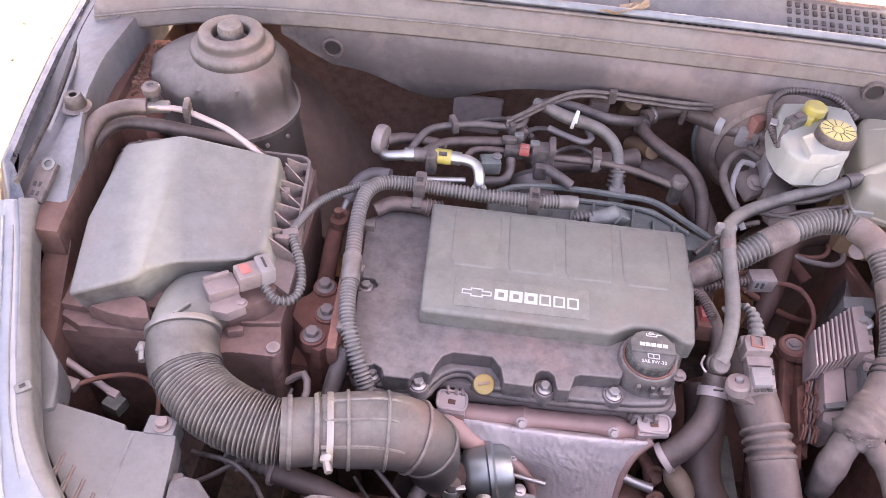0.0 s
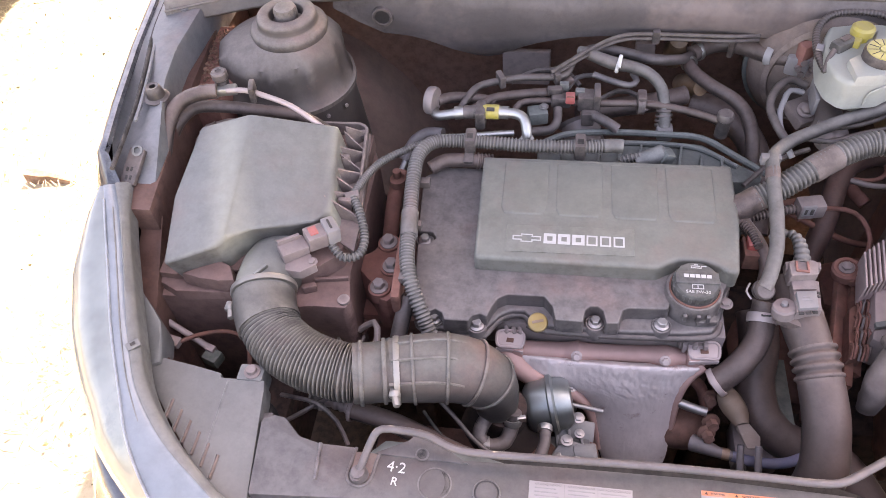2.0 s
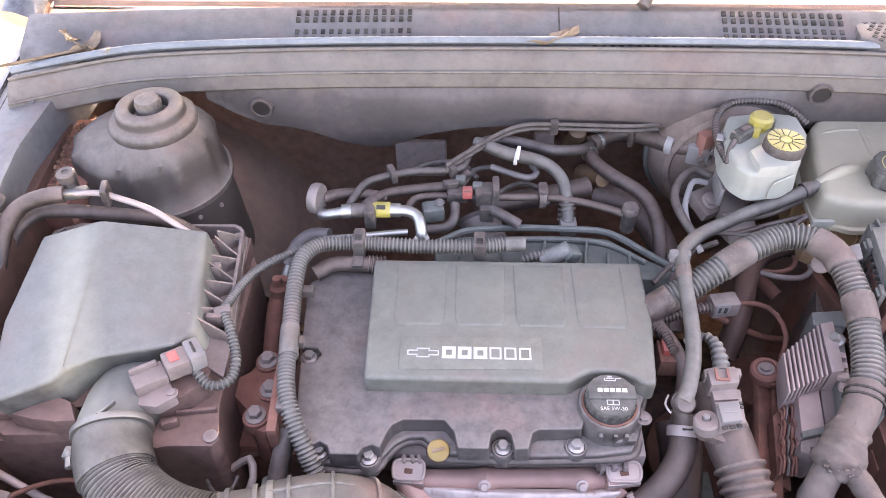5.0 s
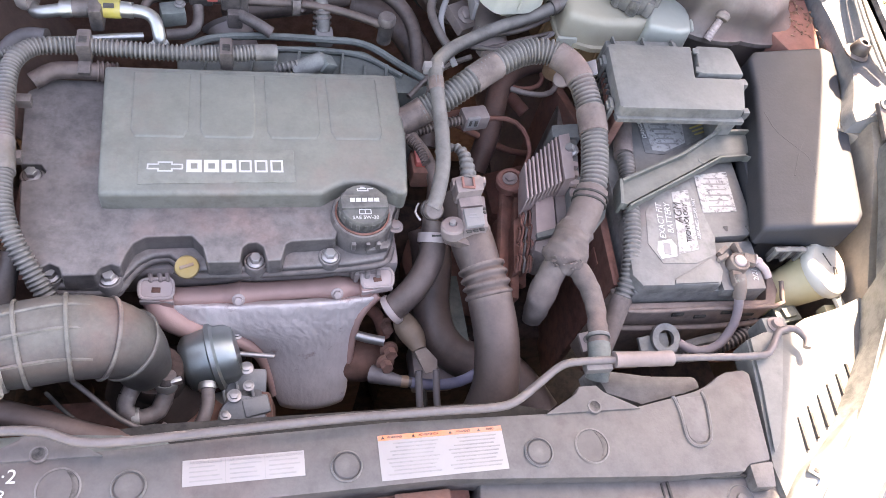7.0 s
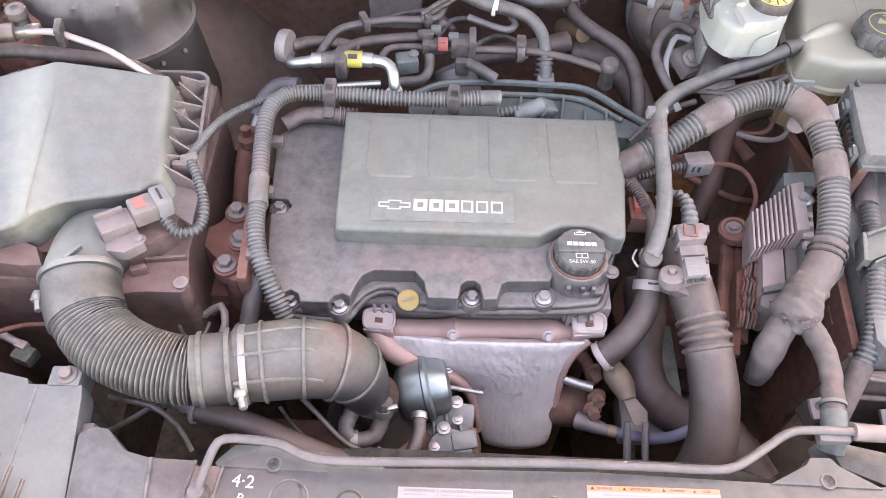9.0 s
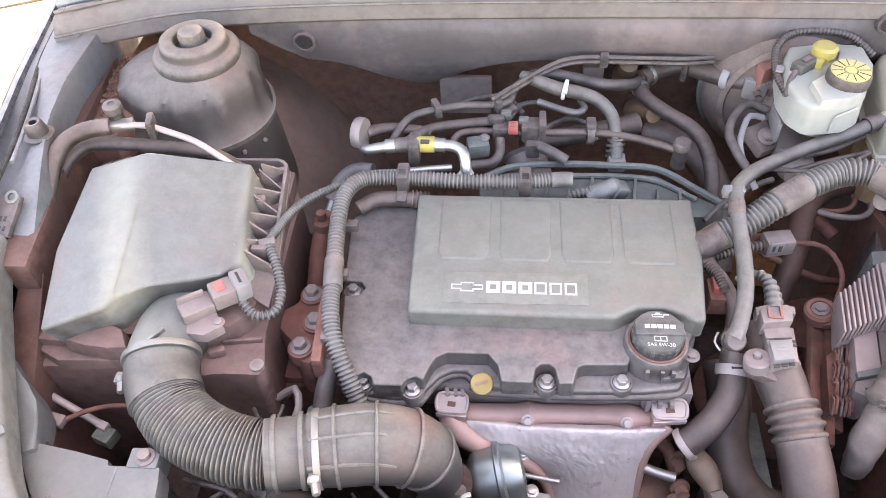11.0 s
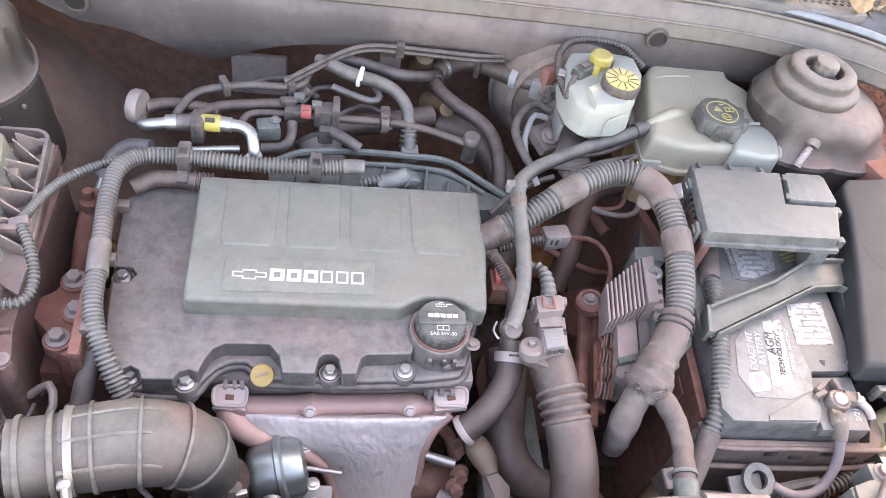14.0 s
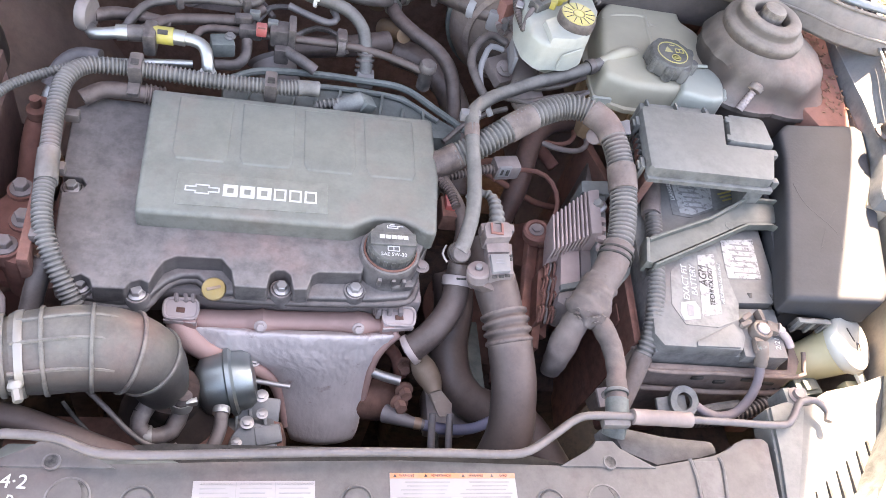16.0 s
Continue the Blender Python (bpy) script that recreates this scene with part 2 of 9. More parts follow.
M = {
    "cover": material("grey_cover_plastic", (0.070, 0.067, 0.060), 0.40, mottle=0.2, dust=0.50, dust_colour=(0.315, 0.312, 0.270), red=0.45, spots=(0.06, 0.055, 0.05), spot_at=0.68, worn=0.12),
    "valve": material("valve_cover_plastic", (0.036, 0.030, 0.032), 0.36, dust=0.66, dust_colour=(0.335, 0.288, 0.272), spots=(0.018, 0.012, 0.014), spot_scale=6.0, spot_at=0.62, sides=0.06, mottle=0.42),
    "capblack": material("cap_black_plastic", (0.022, 0.022, 0.022), 0.4, dust=0.25, dust_colour=(0.30, 0.28, 0.265), sides=0.25, red=0.2),
    "cowl": material("cowl_plastic", (0.055, 0.055, 0.058), 0.5, worn=0.15, dust=0.55, dust_colour=(0.34, 0.315, 0.315), red=0.5),
    "black": material("black_plastic", (0.016, 0.015, 0.016), 0.38, dust=0.36, dust_colour=(0.33, 0.25, 0.23), sides=0.15),
    "blackred": material("black_plastic_red_dust", (0.026, 0.019, 0.018), 0.6, dust=0.62, dust_colour=(0.36, 0.13, 0.09), sides=0.6),
    "airbox": material("airbox_plastic", (0.055, 0.050, 0.046), 0.48, mottle=0.16, dust=0.50, sides=0.08, red=0.3, dust_colour=(0.335, 0.340, 0.325), spots=(0.10, 0.10, 0.085), spot_scale=16.0, spot_at=0.60, streaks=((0.40, 0.385, 0.31), 15.0, 1.2, 0.56), pale_band=((0.43, 0.415, 0.335), 0.289, -0.1926, 0.036)),
    "airbase": material("airbox_base_plastic", (0.035, 0.021, 0.020), 0.45, dust=0.55, dust_colour=(0.36, 0.20, 0.17), sides=0.40),
    "airflange": material("airbox_flange_plastic", (0.06, 0.045, 0.042), 0.5, dust=0.7, dust_colour=(0.38, 0.29, 0.265), sides=0.6),
    "rubber": material("hose_rubber", (0.024, 0.021, 0.021), 0.5, dust=0.46, dust_colour=(0.325, 0.295, 0.262), red=0.8, sides=0.10, worn=0.12, top_start=0.1),
    "hosered": material("hose_under_red_dust", (0.020, 0.014, 0.013), 0.5, dust=0.34, dust_colour=(0.34, 0.15, 0.115), sides=0.25),
    "hose": material("coolant_hose_rubber", (0.018, 0.014, 0.014), 0.42, dust=0.33, dust_colour=(0.39, 0.26, 0.225), sides=0.16, mottle=0.2, worn=0.12),
    "loom": material("loom_conduit", (0.030, 0.029, 0.029), 0.45, dust=0.46, dust_colour=(0.375, 0.335, 0.31), sides=0.12, worn=0.12),
    "tape": material("loom_tape", (0.05, 0.040, 0.038), 0.8, dust=0.47, dust_colour=(0.34, 0.255, 0.232), sides=0.3, bump=0.5, grain=90.0),
    "support": material("support_plastic", (0.034, 0.030, 0.031), 0.5, worn=0.1, dust=0.30, dust_colour=(0.30, 0.268, 0.262), red=0.5),
    "body": material("dark_blue_paint", (0.018, 0.026, 0.045), 0.25, metal=0.3, dust=0.14, dust_colour=(0.30, 0.29, 0.29), coat=0.6, bump=0.02, sides=0.15),
    "inner": material("inner_paint", (0.035, 0.017, 0.014), 0.5, dust=0.42, dust_colour=(0.26, 0.115, 0.085), spots=(0.12, 0.05, 0.035), spot_at=0.55, sides=0.6, red=0.6),
    "ledge": material("ledge_paint", (0.070, 0.080, 0.094), 0.3, dust=0.55, dust_colour=(0.34, 0.325, 0.325), spots=(0.16, 0.13, 0.13), spot_at=0.68, sides=0.35),
    "tower": material("strut_tower_paint", (0.036, 0.028, 0.027), 0.5, dust=0.70, dust_colour=(0.37, 0.31, 0.275), spots=(0.15, 0.085, 0.07), spot_scale=12.0, spot_at=0.66, sides=0.14, blotch=6.0, red=0.6, top_start=0.26, edge=0.35),
    "fire": material("plenum_sheet", (0.050, 0.044, 0.048), 0.5, mottle=0.25, dust=0.50, dust_colour=(0.29, 0.235, 0.23), spots=(0.15, 0.115, 0.11), spot_scale=3.5, spot_at=0.52, blotch=4.0),
    # near-black, so the shade low in the bay is put into the parts' colour
    "deep": material("deep_shade_metal", (0.010, 0.008, 0.007), 0.8, dust=0.08, dust_colour=(0.24, 0.10, 0.07), sides=0.5),
    "pad": material("firewall_mat", (0.030, 0.020, 0.018), 0.9, dust=0.66, dust_colour=(0.31, 0.145, 0.10), sides=0.7, red=0.6),
    "rail": material("plenum_rail_plastic", (0.075, 0.066, 0.064), 0.55, dust=0.62, dust_colour=(0.36, 0.305, 0.265), mottle=0.3, blotch=5.0),
    "seal": material("rubber_seal", (0.08, 0.095, 0.11), 0.35, dust=0.65, dust_colour=(0.40, 0.43, 0.47), red=0.1),
    "steel": material("zinc_steel", (0.42, 0.40, 0.40), 0.35, metal=0.9, dust=0.25),
    "alu": material("cast_aluminium", (0.26, 0.23, 0.225), 0.5, metal=0.4, dust=0.45, dust_colour=(0.40, 0.29, 0.275)),
    "iron": material("rusty_iron", (0.045, 0.028, 0.023), 0.75, metal=0.2, dust=0.42, dust_colour=(0.33, 0.135, 0.095), sides=0.4, red=0.5),
    "web": material("wheel_arch_paint", (0.045, 0.030, 0.027), 0.7, dust=0.62, dust_colour=(0.33, 0.215, 0.18), sides=0.7, red=0.8, blotch=5.0),
    "mount": material("mount_casting", (0.12, 0.05, 0.04), 0.65, metal=0.1, dust=0.62, dust_colour=(0.38, 0.15, 0.115), sides=0.6),
    "shield": material("heat_shield_metal", (0.60, 0.535, 0.53), 0.40, metal=0.3, dust=0.34, dust_colour=(0.50, 0.39, 0.375), spots=(0.30, 0.21, 0.20), spot_scale=38.0, spot_at=0.60, bump=0.4, red=0.8, streaks=((0.62, 0.58, 0.57), 60.0, 9.0, 0.60)),
    "shieldrim": material("heat_shield_rim", (0.44, 0.27, 0.24), 0.45, metal=0.5, dust=0.5, dust_colour=(0.50, 0.31, 0.28), red=0.7),
    "corroded": material("corroded_terminal", (0.13, 0.10, 0.085), 0.65, metal=0.1, dust=0.45, dust_colour=(0.28, 0.21, 0.175), spots=(0.30, 0.34, 0.29), spot_scale=90.0, spot_at=0.58, sides=0.5),
    # dusty right wing, its colour made paler to stand for light bounced onto it
    "wing_lit": material("inner_wing_dust_bounce_lit", (0.10, 0.075, 0.06), 0.6, dust=0.72, dust_colour=(0.40, 0.325, 0.265), spots=(0.11, 0.075, 0.06), spot_scale=14.0, spot_at=0.66, sides=0.85, red=0.25),
    "tabmetal": material("dull_plated_steel", (0.42, 0.34, 0.33), 0.45, metal=0.3, dust=0.4, dust_colour=(0.48, 0.37, 0.35)),
    "chrome": material("bright_steel", (0.50, 0.51, 0.50), 0.34, metal=1.0, dust=0.25, dust_colour=(0.40, 0.34, 0.32)),
    "clampsteel": material("dull_clamp_steel", (0.30, 0.285, 0.27), 0.42, metal=0.8, dust=0.3, dust_colour=(0.34, 0.30, 0.265)),
    "can": material("actuator_steel", (0.34, 0.385, 0.385), 0.30, metal=1.0, dust=0.28, dust_colour=(0.27, 0.25, 0.245), red=0.3, worn=0.2),
    "castgrey": material("grey_casting", (0.105, 0.112, 0.116), 0.4, metal=0.5, dust=0.22, dust_colour=(0.28, 0.25, 0.24)),
    "copper": material("brass_fitting", (0.24, 0.13, 0.06), 0.45, metal=0.6, dust=0.4),
    "gold": material("yellow_zinc_bolt", (0.36, 0.23, 0.05), 0.4, metal=0.6, dust=0.25),
    "yellow": material("yellow_plastic", (0.50, 0.40, 0.05), 0.45, dust=0.3),
    "capyellow": material("cap_yellow_print", (0.55, 0.48, 0.14), 0.5, dust=0.25),
    "red": material("red_plastic", (0.48, 0.07, 0.06), 0.5, dust=0.4, dust_colour=(0.45, 0.25, 0.22)),
    "reddust": material("red_dusted_plug", (0.20, 0.07, 0.055), 0.7, dust=0.5, dust_colour=(0.38, 0.17, 0.14)),
    "tanfit": material("tan_fitting_plastic", (0.13, 0.085, 0.055), 0.5, dust=0.35, dust_colour=(0.33, 0.23, 0.18)),
    "white": material("white_print", (0.62, 0.61, 0.6), 0.5, dust=0.08, worn=0.05, bump=0.0),
    "orange": material("orange_print", (0.70, 0.19, 0.07), 0.5, dust=0.15, bump=0.0),
    # black of print; also painted in for the darkness of uncut slots and holes
    "ink": material("black_print_and_openings", (0.015, 0.015, 0.015), 0.6, dust=0.05, bump=0.0),
    "greyink": material("grey_print", (0.24, 0.23, 0.24), 0.6, dust=0.1, bump=0.0),
    "label": material("paper_label", (0.31, 0.30, 0.31), 0.5, dust=0.3, worn=0.06, bump=0.02),
    "worn_print": material("scuffed_label", (0.50, 0.50, 0.50), 0.5, dust=0.15, spots=(0.09, 0.09, 0.10), spot_scale=130.0, spot_at=0.50, bump=0.02),
    "dark_label": material("dark_label", (0.05, 0.05, 0.055), 0.4, dust=0.35, dust_colour=(0.33, 0.32, 0.31), spots=(0.16, 0.16, 0.16), spot_scale=120.0, spot_at=0.66, bump=0.02),
    "finned": material("module_casting", (0.36, 0.27, 0.26), 0.5, metal=0.2, dust=0.65, dust_colour=(0.47, 0.34, 0.32), sides=0.5, top_start=0.2),
    "reservoir": material("white_reservoir", (0.31, 0.32, 0.29), 0.35, dust=0.25, dust_colour=(0.48, 0.45, 0.40), worn=0.08, red=0.2),
    "tank": material("milky_tank", (0.35, 0.315, 0.245), 0.4, dust=0.38, dust_colour=(0.42, 0.365, 0.295), worn=0.12, spots=(0.33, 0.23, 0.14), spot_scale=7.0, spot_at=0.60, sides=0.5, red=0.35),
    "tanklow": material("stained_tank", (0.24, 0.14, 0.075), 0.4, dust=0.35, dust_colour=(0.30, 0.18, 0.11), sides=0.6),
    "strap": material("strap_steel", (0.070, 0.078, 0.072), 0.5, metal=0.2, dust=0.42, dust_colour=(0.32, 0.305, 0.275)),
    "capwhite": material("cream_cap_plastic", (0.52, 0.51, 0.46), 0.4, dust=0.15),
    "neck": material("washer_neck_plastic", (0.46, 0.40, 0.24), 0.45, dust=0.3, dust_colour=(0.42, 0.36, 0.28)),
    "green": material("green_plastic", (0.02, 0.055, 0.045), 0.5, dust=0.3),
    "blue": material("blue_sleeve", (0.10, 0.11, 0.20), 0.6, dust=0.25),
    "grey": material("grey_connector", (0.20, 0.19, 0.20), 0.5, dust=0.35),
    "rod": material("painted_rod", (0.085, 0.08, 0.083), 0.42, metal=0.3, dust=0.3, dust_colour=(0.28, 0.22, 0.22)),
    "pink": material("dusty_grey_connector", (0.14, 0.11, 0.108), 0.5, dust=0.5, dust_colour=(0.36, 0.27, 0.25)),
    "cable": material("ground_cable", (0.16, 0.13, 0.15), 0.5, dust=0.45, dust_colour=(0.38, 0.30, 0.29)),
    "manifold": material("intake_plastic", (0.032, 0.040, 0.040), 0.42, dust=0.50, dust_colour=(0.275, 0.288, 0.270), red=0.2),
    "battery": material("battery_case", (0.04, 0.04, 0.043), 0.45, dust=0.48, dust_colour=(0.33, 0.31, 0.295), mottle=0.2),
    "box": material("box_plastic", (0.055, 0.056, 0.058), 0.45, dust=0.38, dust_colour=(0.325, 0.318, 0.300), blotch=5.0, mottle=0.14, red=0.12),
    "relay": material("relay_box_plastic", (0.030, 0.030, 0.034), 0.55, dust=0.15, dust_colour=(0.25, 0.25, 0.275), blotch=5.0, mottle=0.14, red=0.2, sides=0.15, gloss=0.25, edge=0.0),
    "traywall": material("tray_wall_plastic", (0.035, 0.027, 0.026), 0.6, dust=0.6, dust_colour=(0.35, 0.25, 0.215), sides=0.75),
    "lens": material("headlight_lens", (0.17, 0.19, 0.185), 0.20, dust=0.10, dust_colour=(0.34, 0.33, 0.30), coat=1.0, bump=0.02, spots=(0.10, 0.12, 0.13), spot_scale=7.0, spot_at=0.52),
    "lensflange": material("lamp_flange_plastic", (0.13, 0.16, 0.19), 0.28, dust=0.22, dust_colour=(0.36, 0.38, 0.40), coat=0.6, red=0.1, bump=0.04),
    "bark": material("brown_bark", (0.16, 0.085, 0.045), 0.85, dust=0.1, worn=0.35, blotch=22.0, bump=0.5),
    # weeds with a darkened base, which puts that side's shade into the colour
    "weeds": material("dry_weeds", (0.10, 0.088, 0.040), 0.9, dust=0.0, worn=0.5, blotch=5.0, bump=0.0),
    "tyre": material("tyre_rubber", (0.03, 0.03, 0.03), 0.8, dust=0.55, dust_colour=(0.36, 0.30, 0.22)),
    "rim": material("silver_rim", (0.72, 0.72, 0.73), 0.35, metal=0.35, dust=0.15),
    "leaf": material("dry_leaf", (0.40, 0.29, 0.21), 0.8, dust=0.0, vary=0.6, worn=0.4, blotch=40.0),
    "litter": material("leaf_crumbs", (0.24, 0.13, 0.09), 0.9, dust=0.0, worn=0.5, blotch=90.0),
    "ground": material("dry_ground", (0.285, 0.26, 0.195), 0.95, dust=0.0, worn=0.35, blotch=1.6, grain=45.0, bump=1.0, spots=(0.24, 0.19, 0.115), spot_scale=9.0, spot_at=0.62),
    "fleck": material("leaf_fleck", (0.115, 0.10, 0.055), 0.9, dust=0.0, worn=0.5, blotch=12.0, bump=0.0),
    "straw": material("straw", (0.36, 0.33, 0.235), 0.9, dust=0.0, worn=0.4, blotch=3.0, bump=0.0),
    "wood": material("old_wood", (0.16, 0.115, 0.075), 0.85, dust=0.2, blotch=5.0),
    "paint2": material("other_car_paint", (0.25, 0.25, 0.26), 0.3, metal=0.4, dust=0.2, coat=0.5, bump=0.0),
}
M["ink"].node_tree.nodes["Principled BSDF"].inputs["Specular IOR Level"].default_value = 0.15
gl = bpy.data.materials.new("windscreen_glass")
gl.use_nodes = True
gb = gl.node_tree.nodes["Principled BSDF"]
gb.inputs["Transmission Weight"].default_value, gb.inputs["Roughness"].default_value, gb.inputs["IOR"].default_value = 1.0, 0.05, 1.45
M["glass"] = gl


# ---- builders ----
PLACE = {}


def thing(name, loc, label, category, group="", kind=""):
    ob = new(name)
    ob.location = loc
    ob.empty_display_size = 0.02
    PLACE[ob.name] = Vector(loc)
    return tagged(ob, label, category, group, kind)


def finish(bm, name, mat, angle=38):
    me = bpy.data.meshes.new(name)
    bmesh.ops.recalc_face_normals(bm, faces=bm.faces)
    bm.to_mesh(me)
    bm.free()
    me.materials.append(M[mat] if isinstance(mat, str) else mat)
    me.polygons.foreach_set("use_smooth", [True] * len(me.polygons))
    me.set_sharp_from_angle(angle=radians(angle))
    return me


def part(name, bm, mat, parent, label="", angle=38):
    """One mesh, given in world places, as a part of parent."""
    base = PLACE[parent.name]
    bmesh.ops.translate(bm, verts=bm.verts, vec=-base)
    ob = new(name, finish(bm, name, mat, angle))
    ob.parent = parent
    PLACE[ob.name] = base
    return tagged(ob, label)


def solid(name, bm, mat, label, category, group="", kind="", angle=38):
    """A thing that is one mesh, its origin at its base."""
    vs = [v.co for v in bm.verts]
    base = Vector(((min(v.x for v in vs) + max(v.x for v in vs)) / 2, (min(v.y for v in vs) + max(v.y for v in vs)) / 2, min(v.z for v in vs)))
    bmesh.ops.translate(bm, verts=bm.verts, vec=-base)
    ob = new(name, finish(bm, name, mat, angle))
    ob.location = base
    PLACE[ob.name] = base
    return tagged(ob, label, category, group, kind)


def turn(rx=0, ry=0, rz=0):
    return Euler([radians(a) for a in (rx, ry, rz)]).to_matrix()


def rbox(c, size, bevel=0.003, rot=(0, 0, 0), segs=2, bm=None, taper=1.0):
    """A box with rounded edges; taper narrows its top."""
    b = bmesh.new()
    bmesh.ops.create_cube(b, size=1.0)
    for v in b.verts:
        k = taper if v.co.z > 0 else 1.0
        v.co = Vector((v.co.x * size[0] * k, v.co.y * size[1] * k, v.co.z * size[2]))
    if bevel:
        bmesh.ops.bevel(b, geom=b.edges[:], offset=min(bevel, min(size) * 0.45), segments=segs, profile=0.6, affect="EDGES")
    bmesh.ops.transform(b, verts=b.verts, matrix=Matrix.Translation(c) @ turn(*rot).to_4x4())
    return merge(bm, b)


def merge(bm, b):
    if bm is None:
        return b
    me = bpy.data.meshes.new("joined")
    b.to_mesh(me)
    b.free()
    bm.from_mesh(me)
    bpy.data.meshes.remove(me)
    return bm


def prism(poly, z0, z1, bevel=0.004, inset=0.0, segs=2, tilt=None, bm=None):
    """A polygon (x, y) drawn up from z0 to z1, its top drawn in by inset and its edges rounded; tilt(x, y) adds to the top's height."""
    b = bmesh.new()
    cx, cy = sum(p[0] for p in poly) / len(poly), sum(p[1] for p in poly) / len(poly)
    low = [b.verts.new((x, y, z0)) for x, y in poly]
    top = []
    for x, y in poly:
        d = Vector((cx - x, cy - y))
        s = d.normalized() * inset if d.length else d
        top.append(b.verts.new((x + s.x, y + s.y, z1 + (tilt(x, y) if tilt else 0))))
    k = len(poly)
    b.faces.new(low[::-1]), b.faces.new(top)
    for i in range(k):
        b.faces.new((low[i], low[(i + 1) % k], top[(i + 1) % k], top[i]))
    bmesh.ops.recalc_face_normals(b, faces=b.faces)
    if bevel:
        es = [e for e in b.edges if not (e.verts[0] in low and e.verts[1] in low)]
        bmesh.ops.bevel(b, geom=es, offset=bevel, segments=segs, profile=0.6, affect="EDGES", clamp_overlap=True)
    return merge(bm, b)


def lathe(profile, c, seg=28, rot=(0, 0, 0), bm=None):
    """Turns (radius, height) about the z axis, then turns and moves it."""
    b = bmesh.new()
    rings = []
    for r, z in profile:
        if r < 1e-6:
            rings.append([b.verts.new((0, 0, z))])
        else:
            rings.append([b.verts.new((r * math.cos(2 * math.pi * i / seg), r * math.sin(2 * math.pi * i / seg), z)) for i in range(seg)])
    for a, d in zip(rings, rings[1:]):
        for i in range(seg):
            j = (i + 1) % seg
            if len(a) == 1 and len(d) == 1:
                continue
            if len(a) == 1:
                b.faces.new((a[0], d[i], d[j]))
            elif len(d) == 1:
                b.faces.new((a[i], a[j], d[0]))
            else:
                b.faces.new((a[i], a[j], d[j], d[i]))
    closed = len(profile) > 3 and profile[0][0] == profile[-1][0] and profile[0][0] > 0
    if closed:
        a, d = rings[-1], rings[0]
        for i in range(seg):
            b.faces.new((a[i], a[(i + 1) % seg], d[(i + 1) % seg], d[i]))
    for ring, flip in ((rings[0], True), (rings[-1], False)):
        if len(ring) > 1 and not closed:
            b.faces.new(ring[::-1] if flip else ring)
    bmesh.ops.transform(b, verts=b.verts, matrix=Matrix.Translation(c) @ turn(*rot).to_4x4())
    return merge(bm, b)


def smooth_line(pts, step):
    """A smooth line through pts, in steps of about that length; pts may carry a radius as a fourth number."""
    p = [np.array(q, float) for q in pts]
    p = [2 * p[0] - p[1]] + p + [2 * p[-1] - p[-2]]
    out = []
    for a, b, c, d in zip(p, p[1:], p[2:], p[3:]):
        k = max(2, int(np.linalg.norm((c - b)[:3]) / step))
        for i in range(k):
            t = i / k
            out.append(0.5 * (2 * b + (c - a) * t + (2 * a - 5 * b + 4 * c - d) * t * t + (3 * b - a - 3 * c + d) * t ** 3))
    out.append(p[-2])
    return out


def tube(pts, r=0.01, seg=12, step=0.008, wave=0.0, pitch=0.005, square=False, flat=1.0, bm=None):
    """A hose along pts. wave and pitch give a corrugated conduit; flat squeezes its height."""
    if wave:
        step = pitch / 4
    line = smooth_line(pts, step)
    b = bmesh.new()
    rings, up, s = [], None, 0.0
    for i, q in enumerate(line):
        here, ahead = Vector(q[:3]), Vector(line[min(i + 1, len(line) - 1)][:3]) - Vector(line[max(i - 1, 0)][:3])
        ahead.normalize()
        if up is None:
            up = Vector((0, 0, 1)) if abs(ahead.z) < 0.9 else Vector((0, 1, 0))
        up = (up - ahead * up.dot(ahead)).normalized()
        side = ahead.cross(up)
        if i:
            s += (here - Vector(line[i - 1][:3])).length
        rad = float(q[3]) if len(q) > 3 else r
        if wave:
            rad -= wave * (0.0 if (i % 4) in (0, 1) else 1.0)
        rings.append([b.verts.new(here + rad * (side * math.cos(2 * math.pi * k / seg) + up * flat * math.sin(2 * math.pi * k / seg))) for k in range(seg)])
    for a, d in zip(rings, rings[1:]):
        for k in range(seg):
            b.faces.new((a[k], a[(k + 1) % seg], d[(k + 1) % seg], d[k]))
    b.faces.new(rings[0][::-1]), b.faces.new(rings[-1])
    return merge(bm, b)


def hexbolt(c, r, rot=(0, 0, 0), h=None, bm=None):
    """A hex head on a round flange."""
    h = h or r * 0.9
    b = lathe([(0, 0), (r * 1.45, 0), (r * 1.45, h * 0.2), (r * 1.0, h * 0.35), (0, h * 0.35)], (0, 0, 0), 20)
    lathe([(0, h * 0.3), (r, h * 0.3), (r, h * 0.92), (r * 0.86, h), (0, h)], (0, 0, 0), 6, bm=b)
    bmesh.ops.transform(b, verts=b.verts, matrix=Matrix.Translation(c) @ turn(*rot).to_4x4())
    return merge(bm, b)


def band(c, ahead, r, width=0.012, thick=0.0016, bm=None):
    """A hose clamp round the line ahead."""
    q = Vector(ahead).to_track_quat("Z", "Y").to_euler()
    rot = [math.degrees(a) for a in q]
    w = width / 2
    return lathe([(r, -w), (r + thick, -w), (r + thick * 1.3, -w * 0.6), (r + thick * 1.3, w * 0.6), (r + thick, w), (r, w), (r - 0.001, 0)], c, 36, rot, bm)


